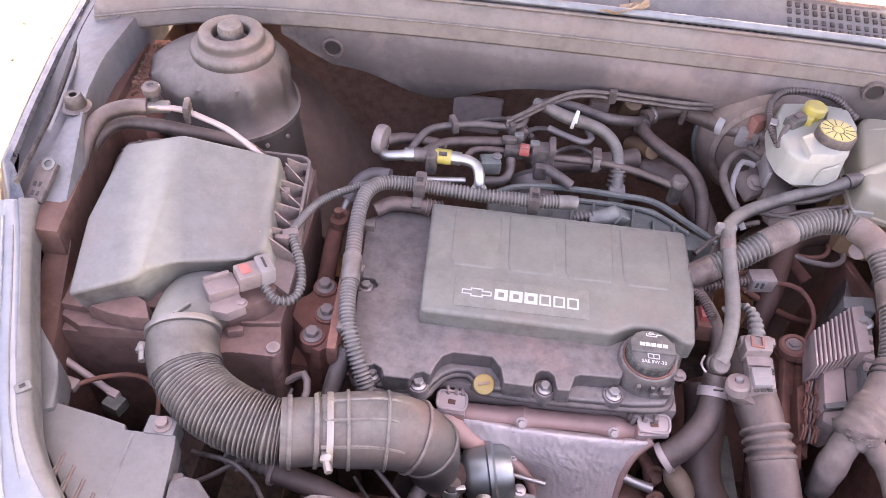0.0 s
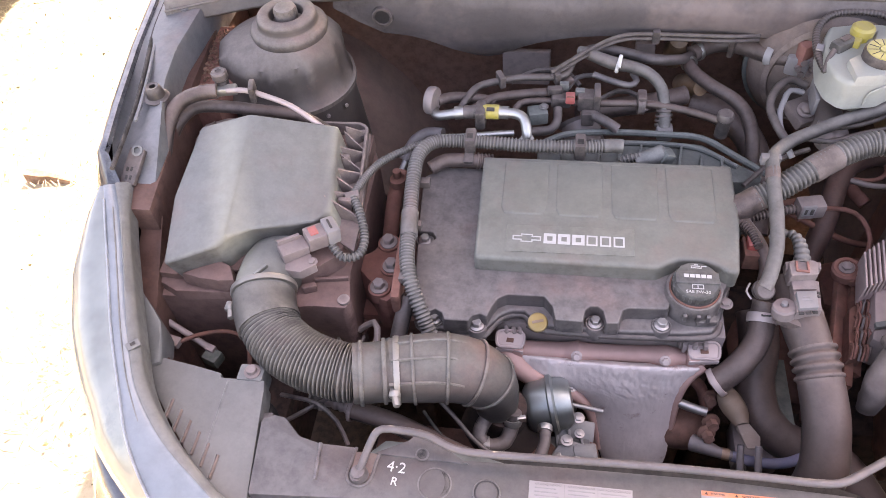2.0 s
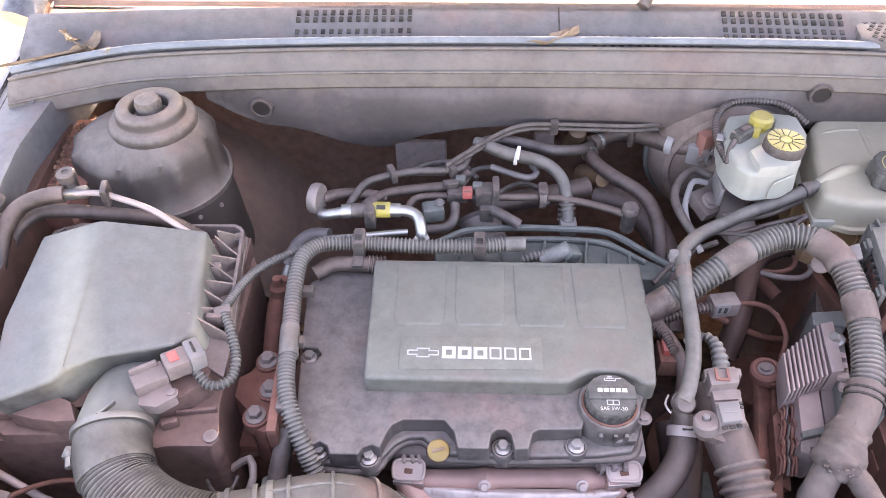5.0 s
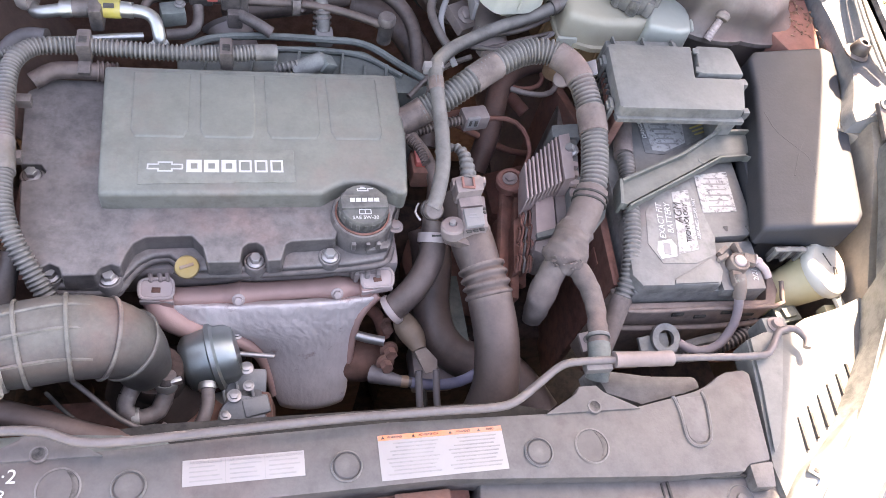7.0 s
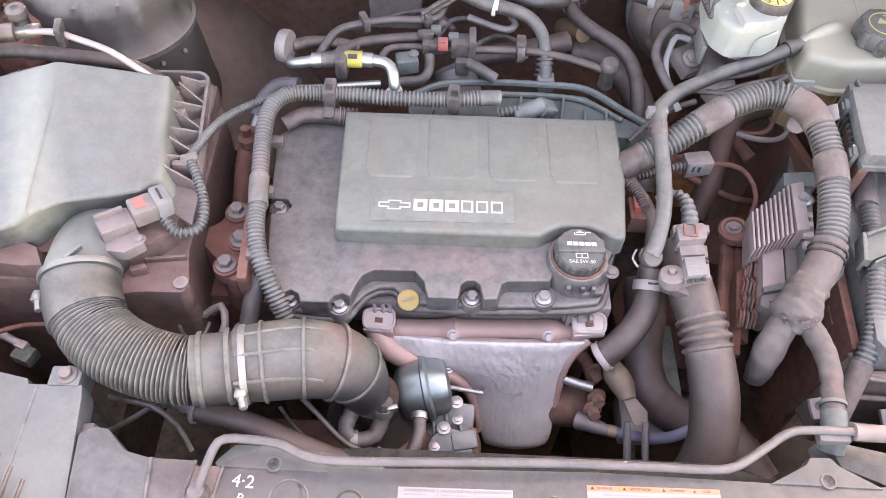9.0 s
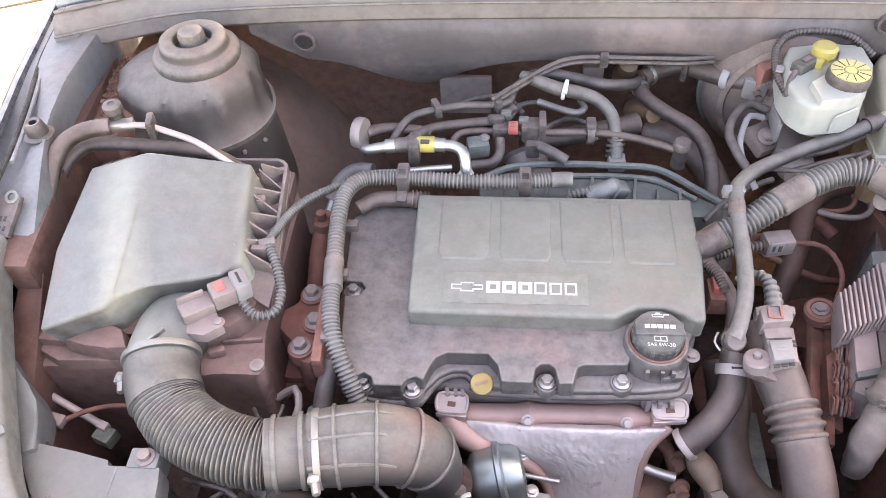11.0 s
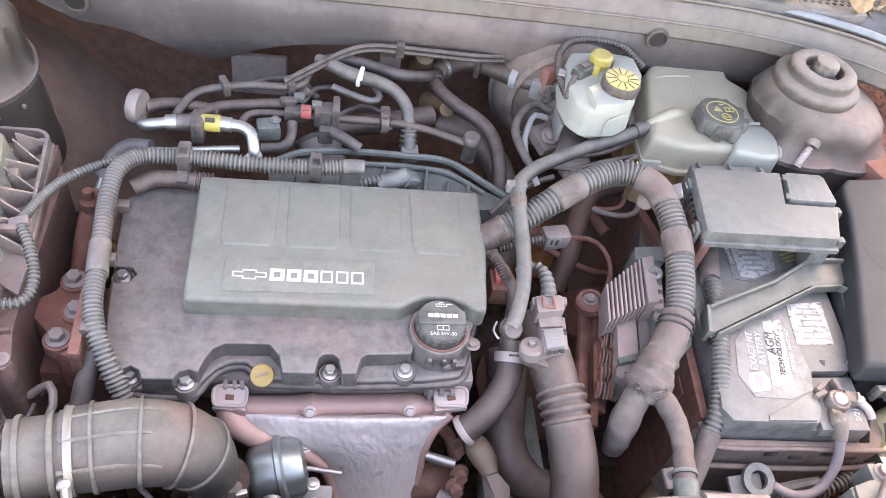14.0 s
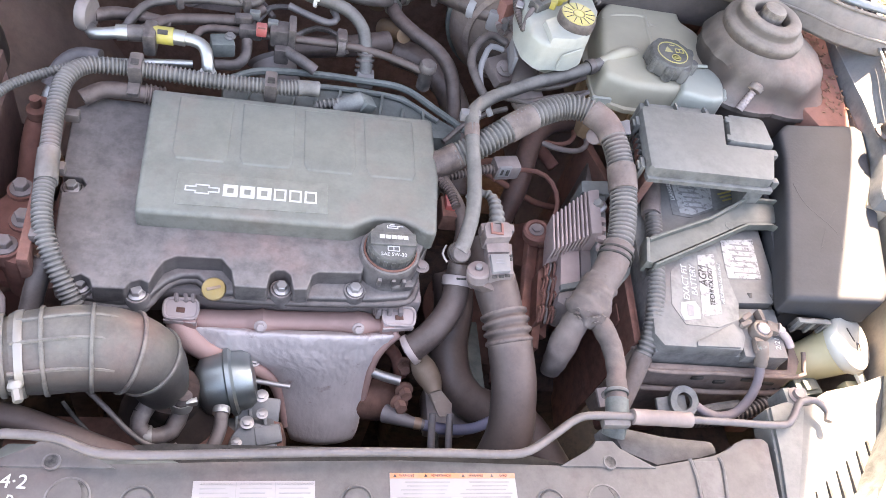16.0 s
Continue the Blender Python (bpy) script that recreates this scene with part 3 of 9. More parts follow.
def sheet(rows, thick=0.002, n=14, bulge=0.0, crinkle=0.0):
    """A bent sheet through rows of (y, z, left x, right x), with its thickness."""
    b = bmesh.new()
    line = [np.array(q, float) for q in rows]
    p = [2 * line[0] - line[1]] + line + [2 * line[-1] - line[-2]]
    out = []
    for a, c, d, e in zip(p, p[1:], p[2:], p[3:]):
        for i in range(9):
            t = i / 9
            out.append(0.5 * (2 * c + (d - a) * t + (2 * a - 5 * c + 4 * d - e) * t * t + (3 * c - a - 3 * d + e) * t ** 3))
    out.append(line[-1])
    grid = []
    for y, z, xl, xr in out:
        grid.append([b.verts.new((xl + (xr - xl) * k / n, y - bulge * math.sin(math.pi * k / n) ** 0.7, z + bulge * 0.6 * math.sin(math.pi * k / n) ** 0.7)) for k in range(n + 1)])
    if crinkle:
        for v in b.verts:
            q = v.co * 70
            v.co += Vector((0, -0.7, 0.7)) * crinkle * (0.25 + 0.75 * min(1.0, max(0.0, (v.co.z - 0.715) / 0.03))) * (0.6 * noise.noise(q) + noise.noise(Vector((q.x * 3.1, q.y * 1.6, q.z * 1.6))) + 0.7 * noise.noise(q * 4.3))
    for a, c in zip(grid, grid[1:]):
        for k in range(n):
            b.faces.new((a[k], a[k + 1], c[k + 1], c[k]))
    bmesh.ops.recalc_face_normals(b, faces=b.faces)
    bmesh.ops.solidify(b, geom=b.faces[:], thickness=thick)
    return b


def lettering(name, body, size, c, rot, mat, parent, thick=0.0003, label=""):
    """Words in the built-in font, as a thin raised print."""
    cu = bpy.data.curves.new(name, "FONT")
    cu.body, cu.size, cu.extrude, cu.align_x, cu.align_y = body, size, thick, "CENTER", "CENTER"
    tmp = bpy.data.objects.new(name, cu)
    me = bpy.data.meshes.new_from_object(tmp)
    bpy.data.objects.remove(tmp)
    me.transform(Matrix.Translation(Vector(c) - PLACE[parent.name]) @ turn(*rot).to_4x4())
    me.materials.append(M[mat])
    me.name = name
    ob = new(name, me)
    ob.parent = parent
    PLACE[ob.name] = PLACE[parent.name]
    return tagged(ob, label)


def bars(lines, z, thick=0.0004, bm=None, rot=0.0, about=(0, 0)):
    """Flat printed bars (x, y, width, height) lying on a level at z."""
    b = bmesh.new()
    for x, y, w, h in lines:
        rbox((x, y, z), (w, h, thick), 0, bm=b)
    if rot:
        bmesh.ops.rotate(b, verts=b.verts, cent=(*about, z), matrix=turn(0, 0, rot))
    return merge(bm, b)


def lumpy(bm, amount, scale, seed=0.0):
    """Dents and swells a skin along its normals."""
    bm.normal_update()
    for v in bm.verts:
        q = v.co * scale + Vector((seed, 0, 0))
        v.co += v.normal * amount * (noise.noise(q) + 0.5 * noise.noise(q * 2.3))
    return bm


CX = 0.2225                          # the car's middle


def mirrored(poly):
    return [(2 * CX - x, y) for x, y in poly][::-1]


def skirted_tower(c, foot, brow, z0, low, flute):
    """A strut tower's shell: a dome that spreads outboard into a skirt, a fluted wall below its brow and a seam round its foot. foot and brow: angles and radii."""
    b = bmesh.new()
    seg, rings = 96, []
    for k in range(14):
        ring = []
        for i in range(seg):
            a = -180 + 360 * i / seg
            f, w = float(np.interp(a, *foot)), float(np.interp(a, *brow))
            wave = flute * (math.sin(radians(a) * 11) + 0.6 * math.sin(radians(a) * 18 + 1))
            mid = lambda t: w + (f - w) * t
            dome = lambda t: 0.055 + (w - 0.055) * t
            r, z = ((f + low, 0.50), (f - 0.002, z0 - 0.013), (f + 0.004, z0 - 0.010), (f + 0.004, z0 - 0.003), (f, z0), (mid(0.60) + 0.5 * wave, z0 * 0.75 + 0.9575 * 0.25), (mid(0.22) + wave, z0 * 0.4 + 0.9575 * 0.6), (w + 0.003 + wave, 0.9575), (w + wave, 0.965 + 0.5 * wave),
                    (dome(0.85), 0.9735), (dome(0.6), 0.980), (dome(0.3), 0.986), (0.056, 0.990), (0.050, 0.992))[k]
            ring.append(b.verts.new((c[0] + r * math.cos(radians(a)), c[1] + r * math.sin(radians(a)), z)))
        rings.append(ring)
    for a, d in zip(rings, rings[1:]):
        for k in range(seg):
            b.faces.new((a[k], a[(k + 1) % seg], d[(k + 1) % seg], d[k]))
    b.faces.new(rings[-1])
    return b


TOWERS = [(((-180, -165, -132, -106, -86, -64, -41, -9, 21, 60, 90, 150, 180), (0.140, 0.134, 0.118, 0.105, 0.098, 0.094, 0.090, 0.086, 0.082, 0.085, 0.095, 0.142, 0.140)),
           ((-180, -168, -152, -132, -106, -86, -65, -36, 4, 37, 90, 140, 180), (0.120, 0.118, 0.110, 0.101, 0.090, 0.083, 0.079, 0.074, 0.072, 0.076, 0.083, 0.105, 0.120)), 0.910, 0.035, 0.0016),
          (((-180, -160, -136, -124, -105, -75, -51, -39, -30, -12, 20, 60, 90, 150, 180), (0.070, 0.070, 0.074, 0.100, 0.098, 0.097, 0.126, 0.158, 0.160, 0.143, 0.122, 0.100, 0.084, 0.072, 0.070)),
           ((-180, -145, -112, -75, -55, -32, -6, 19, 60, 90, 180), (0.072, 0.068, 0.078, 0.086, 0.106, 0.114, 0.114, 0.106, 0.086, 0.076, 0.072)), 0.925, -0.02, 0.0010)]


# ---- the ground ----
bm = bmesh.new()
bmesh.ops.create_grid(bm, x_segments=60, y_segments=60, size=1.0)
for v in bm.verts:
    r = max(abs(v.co.x), abs(v.co.y))
    k = 6 * r + 900 * max(0.0, r - 0.6) ** 2
    v.co = Vector((v.co.x * k, v.co.y * k, 0.012 * noise.noise(Vector((v.co.x * 40, v.co.y * 40, 0))) if r < 0.7 else 0.0))
tagged(new("ground", finish(bm, "ground", "ground", 180)), "sunlit dry ground of straw and pale trampled soil", "ground", kind="structure")


def straw_field():
    """Loose blades of dead grass on the ground on both sides of the car."""
    rng = random.Random(4)
    verts, faces = [], []
    for x0, x1, y0, y1, count in ((-3.4, -0.85, -0.4, 2.6, 26000),):
        for _ in range(count):
            x, y = rng.uniform(x0, x1), rng.uniform(y0, y1)
            if noise.noise(Vector((x * 2.2, y * 2.2, 3))) < rng.uniform(-0.55, 0.3):
                continue
            a, ln, w = rng.uniform(0, 6.28), rng.uniform(0.02, 0.10), rng.uniform(0.0006, 0.0017)
            z, lift = 0.007 + rng.uniform(0, 0.006), rng.uniform(-0.002, 0.016)
            dx, dy, bend = math.cos(a), math.sin(a), rng.uniform(-0.25, 0.25)
            k = len(verts)
            for s in (0, 0.5, 1):
                ox, oy = dx * ln * s - dy * bend * ln * s * s, dy * ln * s + dx * bend * ln * s * s
                for side in (-w, w):
                    verts.append((x + ox - dy * side, y + oy + dx * side, z + lift * math.sin(s * 3.0)))
            faces += [(k, k + 1, k + 3, k + 2), (k + 2, k + 3, k + 5, k + 4)]
    me = bpy.data.meshes.new("straw")
    me.from_pydata(verts, [], faces)
    me.materials.append(M["straw"])
    tagged(new("straw", me), "loose dead grass and straw lying on the dry ground", "straw", kind="stuff")
    verts, faces = [], []
    for _ in range(900):
        x, y, a, r = rng.uniform(-3.2, -0.85), rng.uniform(-0.4, 2.4), rng.uniform(0, 6.28), rng.uniform(0.003, 0.011)
        k = len(verts)
        for u, w in ((-1, -0.2), (0.1, -0.45), (1, 0.1), (0, 0.4)):
            verts.append((x + r * (u * math.cos(a) - w * math.sin(a)), y + r * (u * math.sin(a) + w * math.cos(a)), 0.016 + rng.uniform(0, 0.012)))
        faces.append((k, k + 1, k + 2, k + 3))
    me = bpy.data.meshes.new("leaf_flecks")
    me.from_pydata(verts, [], faces)
    me.materials.append(M["fleck"])
    tagged(new("leaf_flecks", me), "small dark bits of leaf and bark strewn over the straw", "leaf litter", kind="stuff")


straw_field()
b = prism([(-1.607, 1.408), (-1.609, 1.436), (-1.570, 1.444), (-1.515, 1.440), (-1.436, 1.420), (-1.440, 1.411), (-1.520, 1.416), (-1.555, 1.408)], 0.0, 0.040, 0.004, 0.004, tilt=lambda x, y: -0.16 * max(0, x + 1.60))
solid("bark_strip", b, "bark", "thick brown strip of bark lying on the straw", "bark")

# ---- the car that stands beside ----
car2 = thing("parked_car", (-2.33, 2.6, 0), "parked car with a silver alloy wheel on dry grass", "car")
wc = Vector((-2.08, 1.70, 0.325))
wheel = part("wheel", lathe([(0.05, -0.10), (0.22, -0.10), (0.225, -0.09), (0.22, -0.08), (0.05, -0.08)], wc, 40, (0, 90, 0)), "ink", car2)
part("tyre", lathe([(0.240, -0.21), (0.29, -0.215), (0.317, -0.20), (0.325, -0.15), (0.325, -0.05), (0.317, -0.012), (0.29, 0.006), (0.252, 0.0), (0.235, -0.014), (0.235, -0.20)], wc, 56, (0, 90, 0)), "tyre", wheel, "dusty black tyre")
part("rim", lathe([(0.221, -0.19), (0.238, -0.19), (0.240, -0.010), (0.234, -0.002), (0.224, -0.010), (0.218, -0.06)], wc, 56, (0, 90, 0)), "rim", wheel, "silver alloy rim")
part("hub_cap", lathe([(0, -0.015), (0.03, -0.015), (0.045, -0.022), (0.06, -0.04), (0.06, -0.08)], wc, 24, (0, 90, 0)), "rim", wheel)
for i in range(5):
    b = bmesh.new()
    for da in (-13, 13):
        a = radians(72 * i + da + 12)
        k = rbox((0, 0.135, 0), (0.043, 0.18, 0.03), 0.010)
        bmesh.ops.rotate(k, verts=k.verts, cent=(0, 0, 0), matrix=turn(0, 0, math.degrees(a)))
        merge(b, k)
    bmesh.ops.rotate(b, verts=b.verts, cent=(0, 0, 0), matrix=turn(0, 90, 0))
    bmesh.ops.translate(b, verts=b.verts, vec=wc + Vector((-0.035, 0, 0)))
    part("spoke", b, "rim", wheel)
b = prism([(-3.9, 0.8), (-2.45, 0.8), (-2.12, 0.95), (-2.10, 1.30), (-2.34, 1.31), (-2.34, 2.1), (-2.10, 2.11), (-2.08, 4.6), (-3.9, 4.6)], 0.22, 0.95, 0.05)
part("body", b, "paint2", car2)
part("windows", prism([(-3.75, 1.9), (-2.22, 1.9), (-2.22, 4.5), (-3.75, 4.5)], 0.94, 1.36, 0.04, 0.16), "ink", car2)
part("roof", prism([(-3.62, 2.1), (-2.36, 2.1), (-2.36, 4.4), (-3.62, 4.4)], 1.35, 1.40, 0.03, 0.03), "paint2", car2)


# ---- the car whose engine bay is open ----
car = thing("car", (CX, 1.2, 0), "dark blue car with its bonnet open and a dusty engine bay", "car")

# bonnet, standing open behind the bay and shading it
b = bmesh.new()
for i in range(13):
    for j in range(25):
        u, w = i / 12, j / 24
        half = float(np.interp(w, (0.0, 0.05, 0.14, 0.21, 0.25, 0.31, 0.36, 0.42, 0.55, 0.63, 0.8, 1.0), (0.858, 0.855, 0.847, 0.848, 0.843, 0.833, 0.823, 0.811, 0.788, 0.768, 0.70, 0.62)))
        x = CX + (2 * u - 1) * half
        bow = 0.035 * (1 - (2 * u - 1) ** 2)
        b.verts.new((x, 1.12 - 0.36 * w + bow, 1.15 + 1.04 * w + bow * 0.4))
b.verts.ensure_lookup_table()
for i in range(12):
    for j in range(24):
        b.faces.new([b.verts[k] for k in (i * 25 + j, i * 25 + j + 1, (i + 1) * 25 + j + 1, (i + 1) * 25 + j)])
bmesh.ops.recalc_face_normals(b, faces=b.faces)
bmesh.ops.solidify(b, geom=b.faces[:], thickness=0.03)
part("bonnet", b, "body", car, "dark blue bonnet standing open")

# left and right sides: fender, ledge, inner wing, headlamp, splash cover, strut tower
LEDGE = [(-0.590, 1.05), (-0.562, 0.81), (-0.537, 0.62), (-0.513, 0.525), (-0.452, 0.525), (-0.462, 0.62), (-0.484, 0.70), (-0.492, 0.78), (-0.488, 0.90), (-0.488, 1.05)]


def lamp_edge(y):
    """The lamp's lower outer edge: x and z at a place along the car, on the side of smaller x."""
    return (float(np.interp(y, (0.0, 0.06, 0.144, 0.168, 0.193, 0.221, 0.251, 0.281, 0.307, 0.345, 0.415, 0.48, 0.535), (-0.215, -0.295, -0.361, -0.388, -0.417, -0.444, -0.461, -0.483, -0.497, -0.514, -0.533, -0.528, -0.517))),
            float(np.interp(y, (0.0, 0.06, 0.144, 0.221, 0.281, 0.345, 0.415, 0.48, 0.535), (0.755, 0.782, 0.824, 0.850, 0.868, 0.892, 0.917, 0.950, 0.975))))


# stations along the lamp: the crease of the lens, the inner edge of its flange, the inner edge of its rim
LAMP = [((-0.511, 0.522, 0.973), (-0.497, 0.527, 0.971), (-0.483, 0.537, 0.963)), ((-0.492, 0.475, 0.963), (-0.474, 0.479, 0.962), (-0.466, 0.487, 0.956)),
        ((-0.461, 0.399, 0.948), (-0.443, 0.403, 0.947), (-0.435, 0.410, 0.940)), ((-0.434, 0.330, 0.932), (-0.416, 0.334, 0.931), (-0.405, 0.340, 0.925)),
        ((-0.406, 0.268, 0.914), (-0.388, 0.272, 0.913), (-0.376, 0.278, 0.907)), ((-0.378, 0.210, 0.897), (-0.342, 0.218, 0.897), (-0.329, 0.224, 0.891)),
        ((-0.339, 0.159, 0.880), (-0.280, 0.172, 0.882), (-0.270, 0.177, 0.876)), ((-0.311, 0.137, 0.872), (-0.251, 0.150, 0.875), (-0.236, 0.157, 0.869)),
        ((-0.245, 0.070, 0.838), (-0.195, 0.092, 0.842), (-0.178, 0.097, 0.838)), ((-0.160, 0.010, 0.800), (-0.120, 0.030, 0.808), (-0.105, 0.034, 0.804))]
for side in (0, 1):
    f = (lambda p: mirrored(p)) if side else (lambda p: p)
    g = (lambda x: 2 * CX - x) if side else (lambda x: x)
    # outer body side: fender edge behind, and the skin that drops away under the lamp
    b = bmesh.new()
    rows = []
    for k in range(49):
        y = 1.30 - 1.27 * k / 48
        low = float(np.interp(y, (0.0, 0.155, 0.257, 0.337, 0.427, 0.53, 0.70, 0.90, 1.30), (-0.32, -0.455, -0.513, -0.546, -0.571, -0.586, -0.604, -0.618, -0.640)))
        if y > 0.535:
            xt = float(np.interp(y, (0.535, 0.65, 0.78, 0.95, 1.30), (-0.517, -0.5405, -0.5630, -0.584, -0.602)))
            zt = 1.006 + 0.03 * (y - 0.7)
            ring = [(xt + 0.011, zt - 0.008), (xt + 0.009, zt - 0.001), (xt + 0.003, zt), (xt - 0.004, zt - 0.005), (xt * 0.8 + low * 0.2, zt - 0.03), (xt * 0.45 + low * 0.55, zt - 0.10)]
        else:
            xt, zt = lamp_edge(y)
            shelf = float(np.interp(y, (0.0, 0.145, 0.19, 0.225, 0.26), (0.045, 0.028, 0.018, 0.008, 0.003)))
            xs = xt - shelf
            ring = [(xt + 0.022, zt - 0.020), (xt + 0.004, zt - 0.012), (xs + 0.004, zt - 0.015), (xs, zt - 0.019), (xs * 0.8 + low * 0.2, zt - 0.038), (xs * 0.4 + low * 0.6, zt - 0.075)]
        ring += [(low, 0.75), (low - 0.006, 0.62), (low + 0.004, 0.45), (low + 0.02, 0.28)]
        rows.append([b.verts.new((g(x), y, z)) for x, z in ring])
    for a, c in zip(rows, rows[1:]):
        for k in range(9):
            b.faces.new((a[k], a[k + 1], c[k + 1], c[k]))
    bmesh.ops.recalc_face_normals(b, faces=b.faces)
    bmesh.ops.solidify(b, geom=b.faces[:], thickness=0.003)
    fender = part("fender", b, "body", car, "dark blue fender with a dusty edge", 60)
    part("edge_gap", tube([(g(x), y, 0.9975 + 0.034 * (y - 0.7)) for x, y in ((-0.570, 1.04), (-0.552, 0.85), (-0.5395, 0.784), (-0.5255, 0.724), (-0.5130, 0.662), (-0.5055, 0.609), (-0.5000, 0.565), (-0.4965, 0.535))], 0.0032, 8), "ink", fender)
    part("edge_lip", tube([(g(x + 0.0065), y, 0.9965 + 0.034 * (y - 0.7)) for x, y in ((-0.570, 1.04), (-0.552, 0.85), (-0.5395, 0.784), (-0.5255, 0.724), (-0.5130, 0.662), (-0.5070, 0.625))], 0.0026, 8), "ledge", fender)
    if side:
        b = bmesh.new()
        rows = []
        for k in range(25):
            y = 0.570 + 0.430 * k / 24
            xi = float(np.interp(y, (0.548, 0.578, 0.62, 0.666, 0.761, 0.825, 1.0), (0.905, 0.894, 0.918, 0.940, 0.954, 0.957, 0.972)))
            xo = g(float(np.interp(y, (0.535, 0.65, 0.78, 0.95, 1.30), (-0.500, -0.5295, -0.5530, -0.575, -0.593))))
            zi, zo = 0.962 - 0.10 * max(0, 0.60 - y), 0.9965 - 0.25 * max(0, 0.60 - y)
            rows.append([b.verts.new(q) for q in ((xi, y, 0.935), (xi, y, zi - 0.005), (xi + 0.0015, y, zi - 0.001), (xi + 0.005, y, zi), (xi * 0.5 + xo * 0.5, y, zi * 0.5 + zo * 0.5), (xo - 0.003, y, zo - 0.001), (xo, y, zo - 0.003), (xo, y, 0.935))])
        for a, c in zip(rows, rows[1:]):
            for k in range(8):
                b.faces.new((a[k], a[(k + 1) % 8], c[(k + 1) % 8], c[k]))
        b.faces.new(rows[0]), b.faces.new(rows[-1])
        bmesh.ops.recalc_face_normals(b, faces=b.faces)
    else:
        b = prism(f(LEDGE), 0.93, 1.0, 0.008, 0.004, tilt=lambda x, y: 0.035 * (y - 0.7) - (0.05 * max(0, 0.60 - y) / 0.08))
    ledge = part("ledge", b, "ledge", car, "inner fender ledge with worn paint and red dust")
    bump = part("bump_stop", lathe([(r * 0.80, z * 0.95) for r, z in ((0.0215, 0), (0.0225, 0.003), (0.0195, 0.005), (0.0165, 0.006), (0.0150, 0.013), (0.0125, 0.021), (0.0105, 0.023), (0.006, 0.022), (0.0055, 0.014), (0, 0.014))], ((0.946, 0.683, 0.972) if side else (-0.489, 0.676, 0.992)), 28), "black", ledge, "black rubber bonnet bump stop")
    br = part("headlamp_bracket", rbox((g(-0.487), 0.562, 0.970), (0.024, 0.050, 0.008), 0.003, (30, 0, -12 if not side else 12)), "black", ledge, "black slotted headlamp bracket")
    part("boss", lathe([(0.0078, 0), (0.0078, 0.003), (0.0045, 0.0035), (0.004, 0.001), (0, 0.001)], (g(-0.4815), 0.578, 0.9835), 16, (30, 0, 0)), "box", br)
    for k in range(4):
        part("slot", rbox((g(-0.4925 + 0.006 * (k % 2)), 0.546 + 0.010 * (k // 2), 0.9655 + 0.0058 * (k // 2)), (0.0035, 0.006, 0.001), 0.0003, (30, 0, -12 if not side else 12)), "ink", br)
    part("ledge_bolt", hexbolt((g(-0.515), 0.872, 1.003 - 0.012 * side), 0.008), "ledge", ledge)
    wall = part("inner_wing", prism(f([(-0.525, 1.0), (-0.513, 0.825), (-0.510, 0.761), (-0.496, 0.666), (-0.474, 0.62), (-0.449, 0.580), (-0.475, 0.565), (-0.53, 0.75), (-0.55, 1.0)] if side else [(-0.50, 1.05), (-0.475, 0.72), (-0.445, 0.50), (-0.475, 0.50), (-0.53, 0.75), (-0.55, 1.05)]), 0.35, 0.934 if side else 0.955, 0.003), "wing_lit" if side else "inner", car, "dusty inner wing coloured paler for bounced sunlight" if side else "inner wing covered in red dust")
    part("wing_front", prism(f([(-0.478, 0.585), (-0.473, 0.52), (-0.448, 0.42), (-0.417, 0.33), (-0.44, 0.31), (-0.48, 0.40), (-0.505, 0.52), (-0.505, 0.59)] if side else [(-0.445, 0.52), (-0.43, 0.40), (-0.37, 0.30), (-0.40, 0.27), (-0.47, 0.38), (-0.475, 0.52)]), 0.35, 0.86 if side else 0.85, 0.006, tilt=lambda x, y: 0.075 * max(0, y - 0.36) / 0.16), "wing_lit" if side else "inner", wall)
    if not side:
        part("gutter", prism([(-0.496, 0.915), (-0.490, 0.80), (-0.482, 0.735), (-0.44, 0.735), (-0.42, 0.80), (-0.42, 0.915)], 0.80, 0.938, 0.003, tilt=lambda x, y: 0.05 * (y - 0.74)), "mount", car, "gutter filled with red dirt")
    else:
        part("gutter", prism([(0.80, 1.0), (0.965, 1.0), (0.953, 0.83), (0.950, 0.765), (0.932, 0.70), (0.90, 0.70), (0.86, 0.78)], 0.80, 0.930, 0.003, tilt=lambda x, y: 0.15 * max(0, y - 0.74)), "mount", car, "gutter filled with red dirt")
    # strut tower
    sx, sy = (-0.341, 0.846) if not side else (0.796, 0.853)
    tower = part("strut_tower", skirted_tower((sx, sy), *TOWERS[side]), "tower", car, "strut tower thick with tan dust", 30)
    part("top_mount", lathe([(r * (1.05 if side else 1.0), z) for r, z in ((0.056, 0.985), (0.0575, 0.990), (0.0588, 0.996), (0.0575, 1.001), (0.0535, 1.004), (0.0475, 1.0055), (0.0455, 1.008), (0.0455, 1.016), (0.0435, 1.020), (0.040, 1.0215), (0.0275, 1.0215), (0.0255, 1.019), (0.024, 1.006), (0.0, 1.005))], (sx, sy, 0), 48), "tower", tower, "dusty rubber strut top mount", 60)
    part("strut_nut", lathe([(0.0178, 1.003), (0.0178, 1.026), (0.0160, 1.030), (0.012, 1.032), (0.0, 1.0325)], (sx, sy, 0), 12), "tower", tower, "dusty strut nut", 25)
    if side:
        st = part("stud", tube([(0.766, 0.755, 0.922, 0.0062), (0.773, 0.762, 0.936, 0.0058), (0.779, 0.768, 0.947, 0.0050)], 0.006, 14, wave=0.0008, pitch=0.004), "tabmetal", tower, "pale threaded stud")
        part("stud_head", lathe([(0.0, -0.004), (0.0095, -0.003), (0.0105, 0.004), (0.007, 0.008), (0, 0.0085)], (0.781, 0.770, 0.950), 18, (-35, 35, 0)), "tower", st)
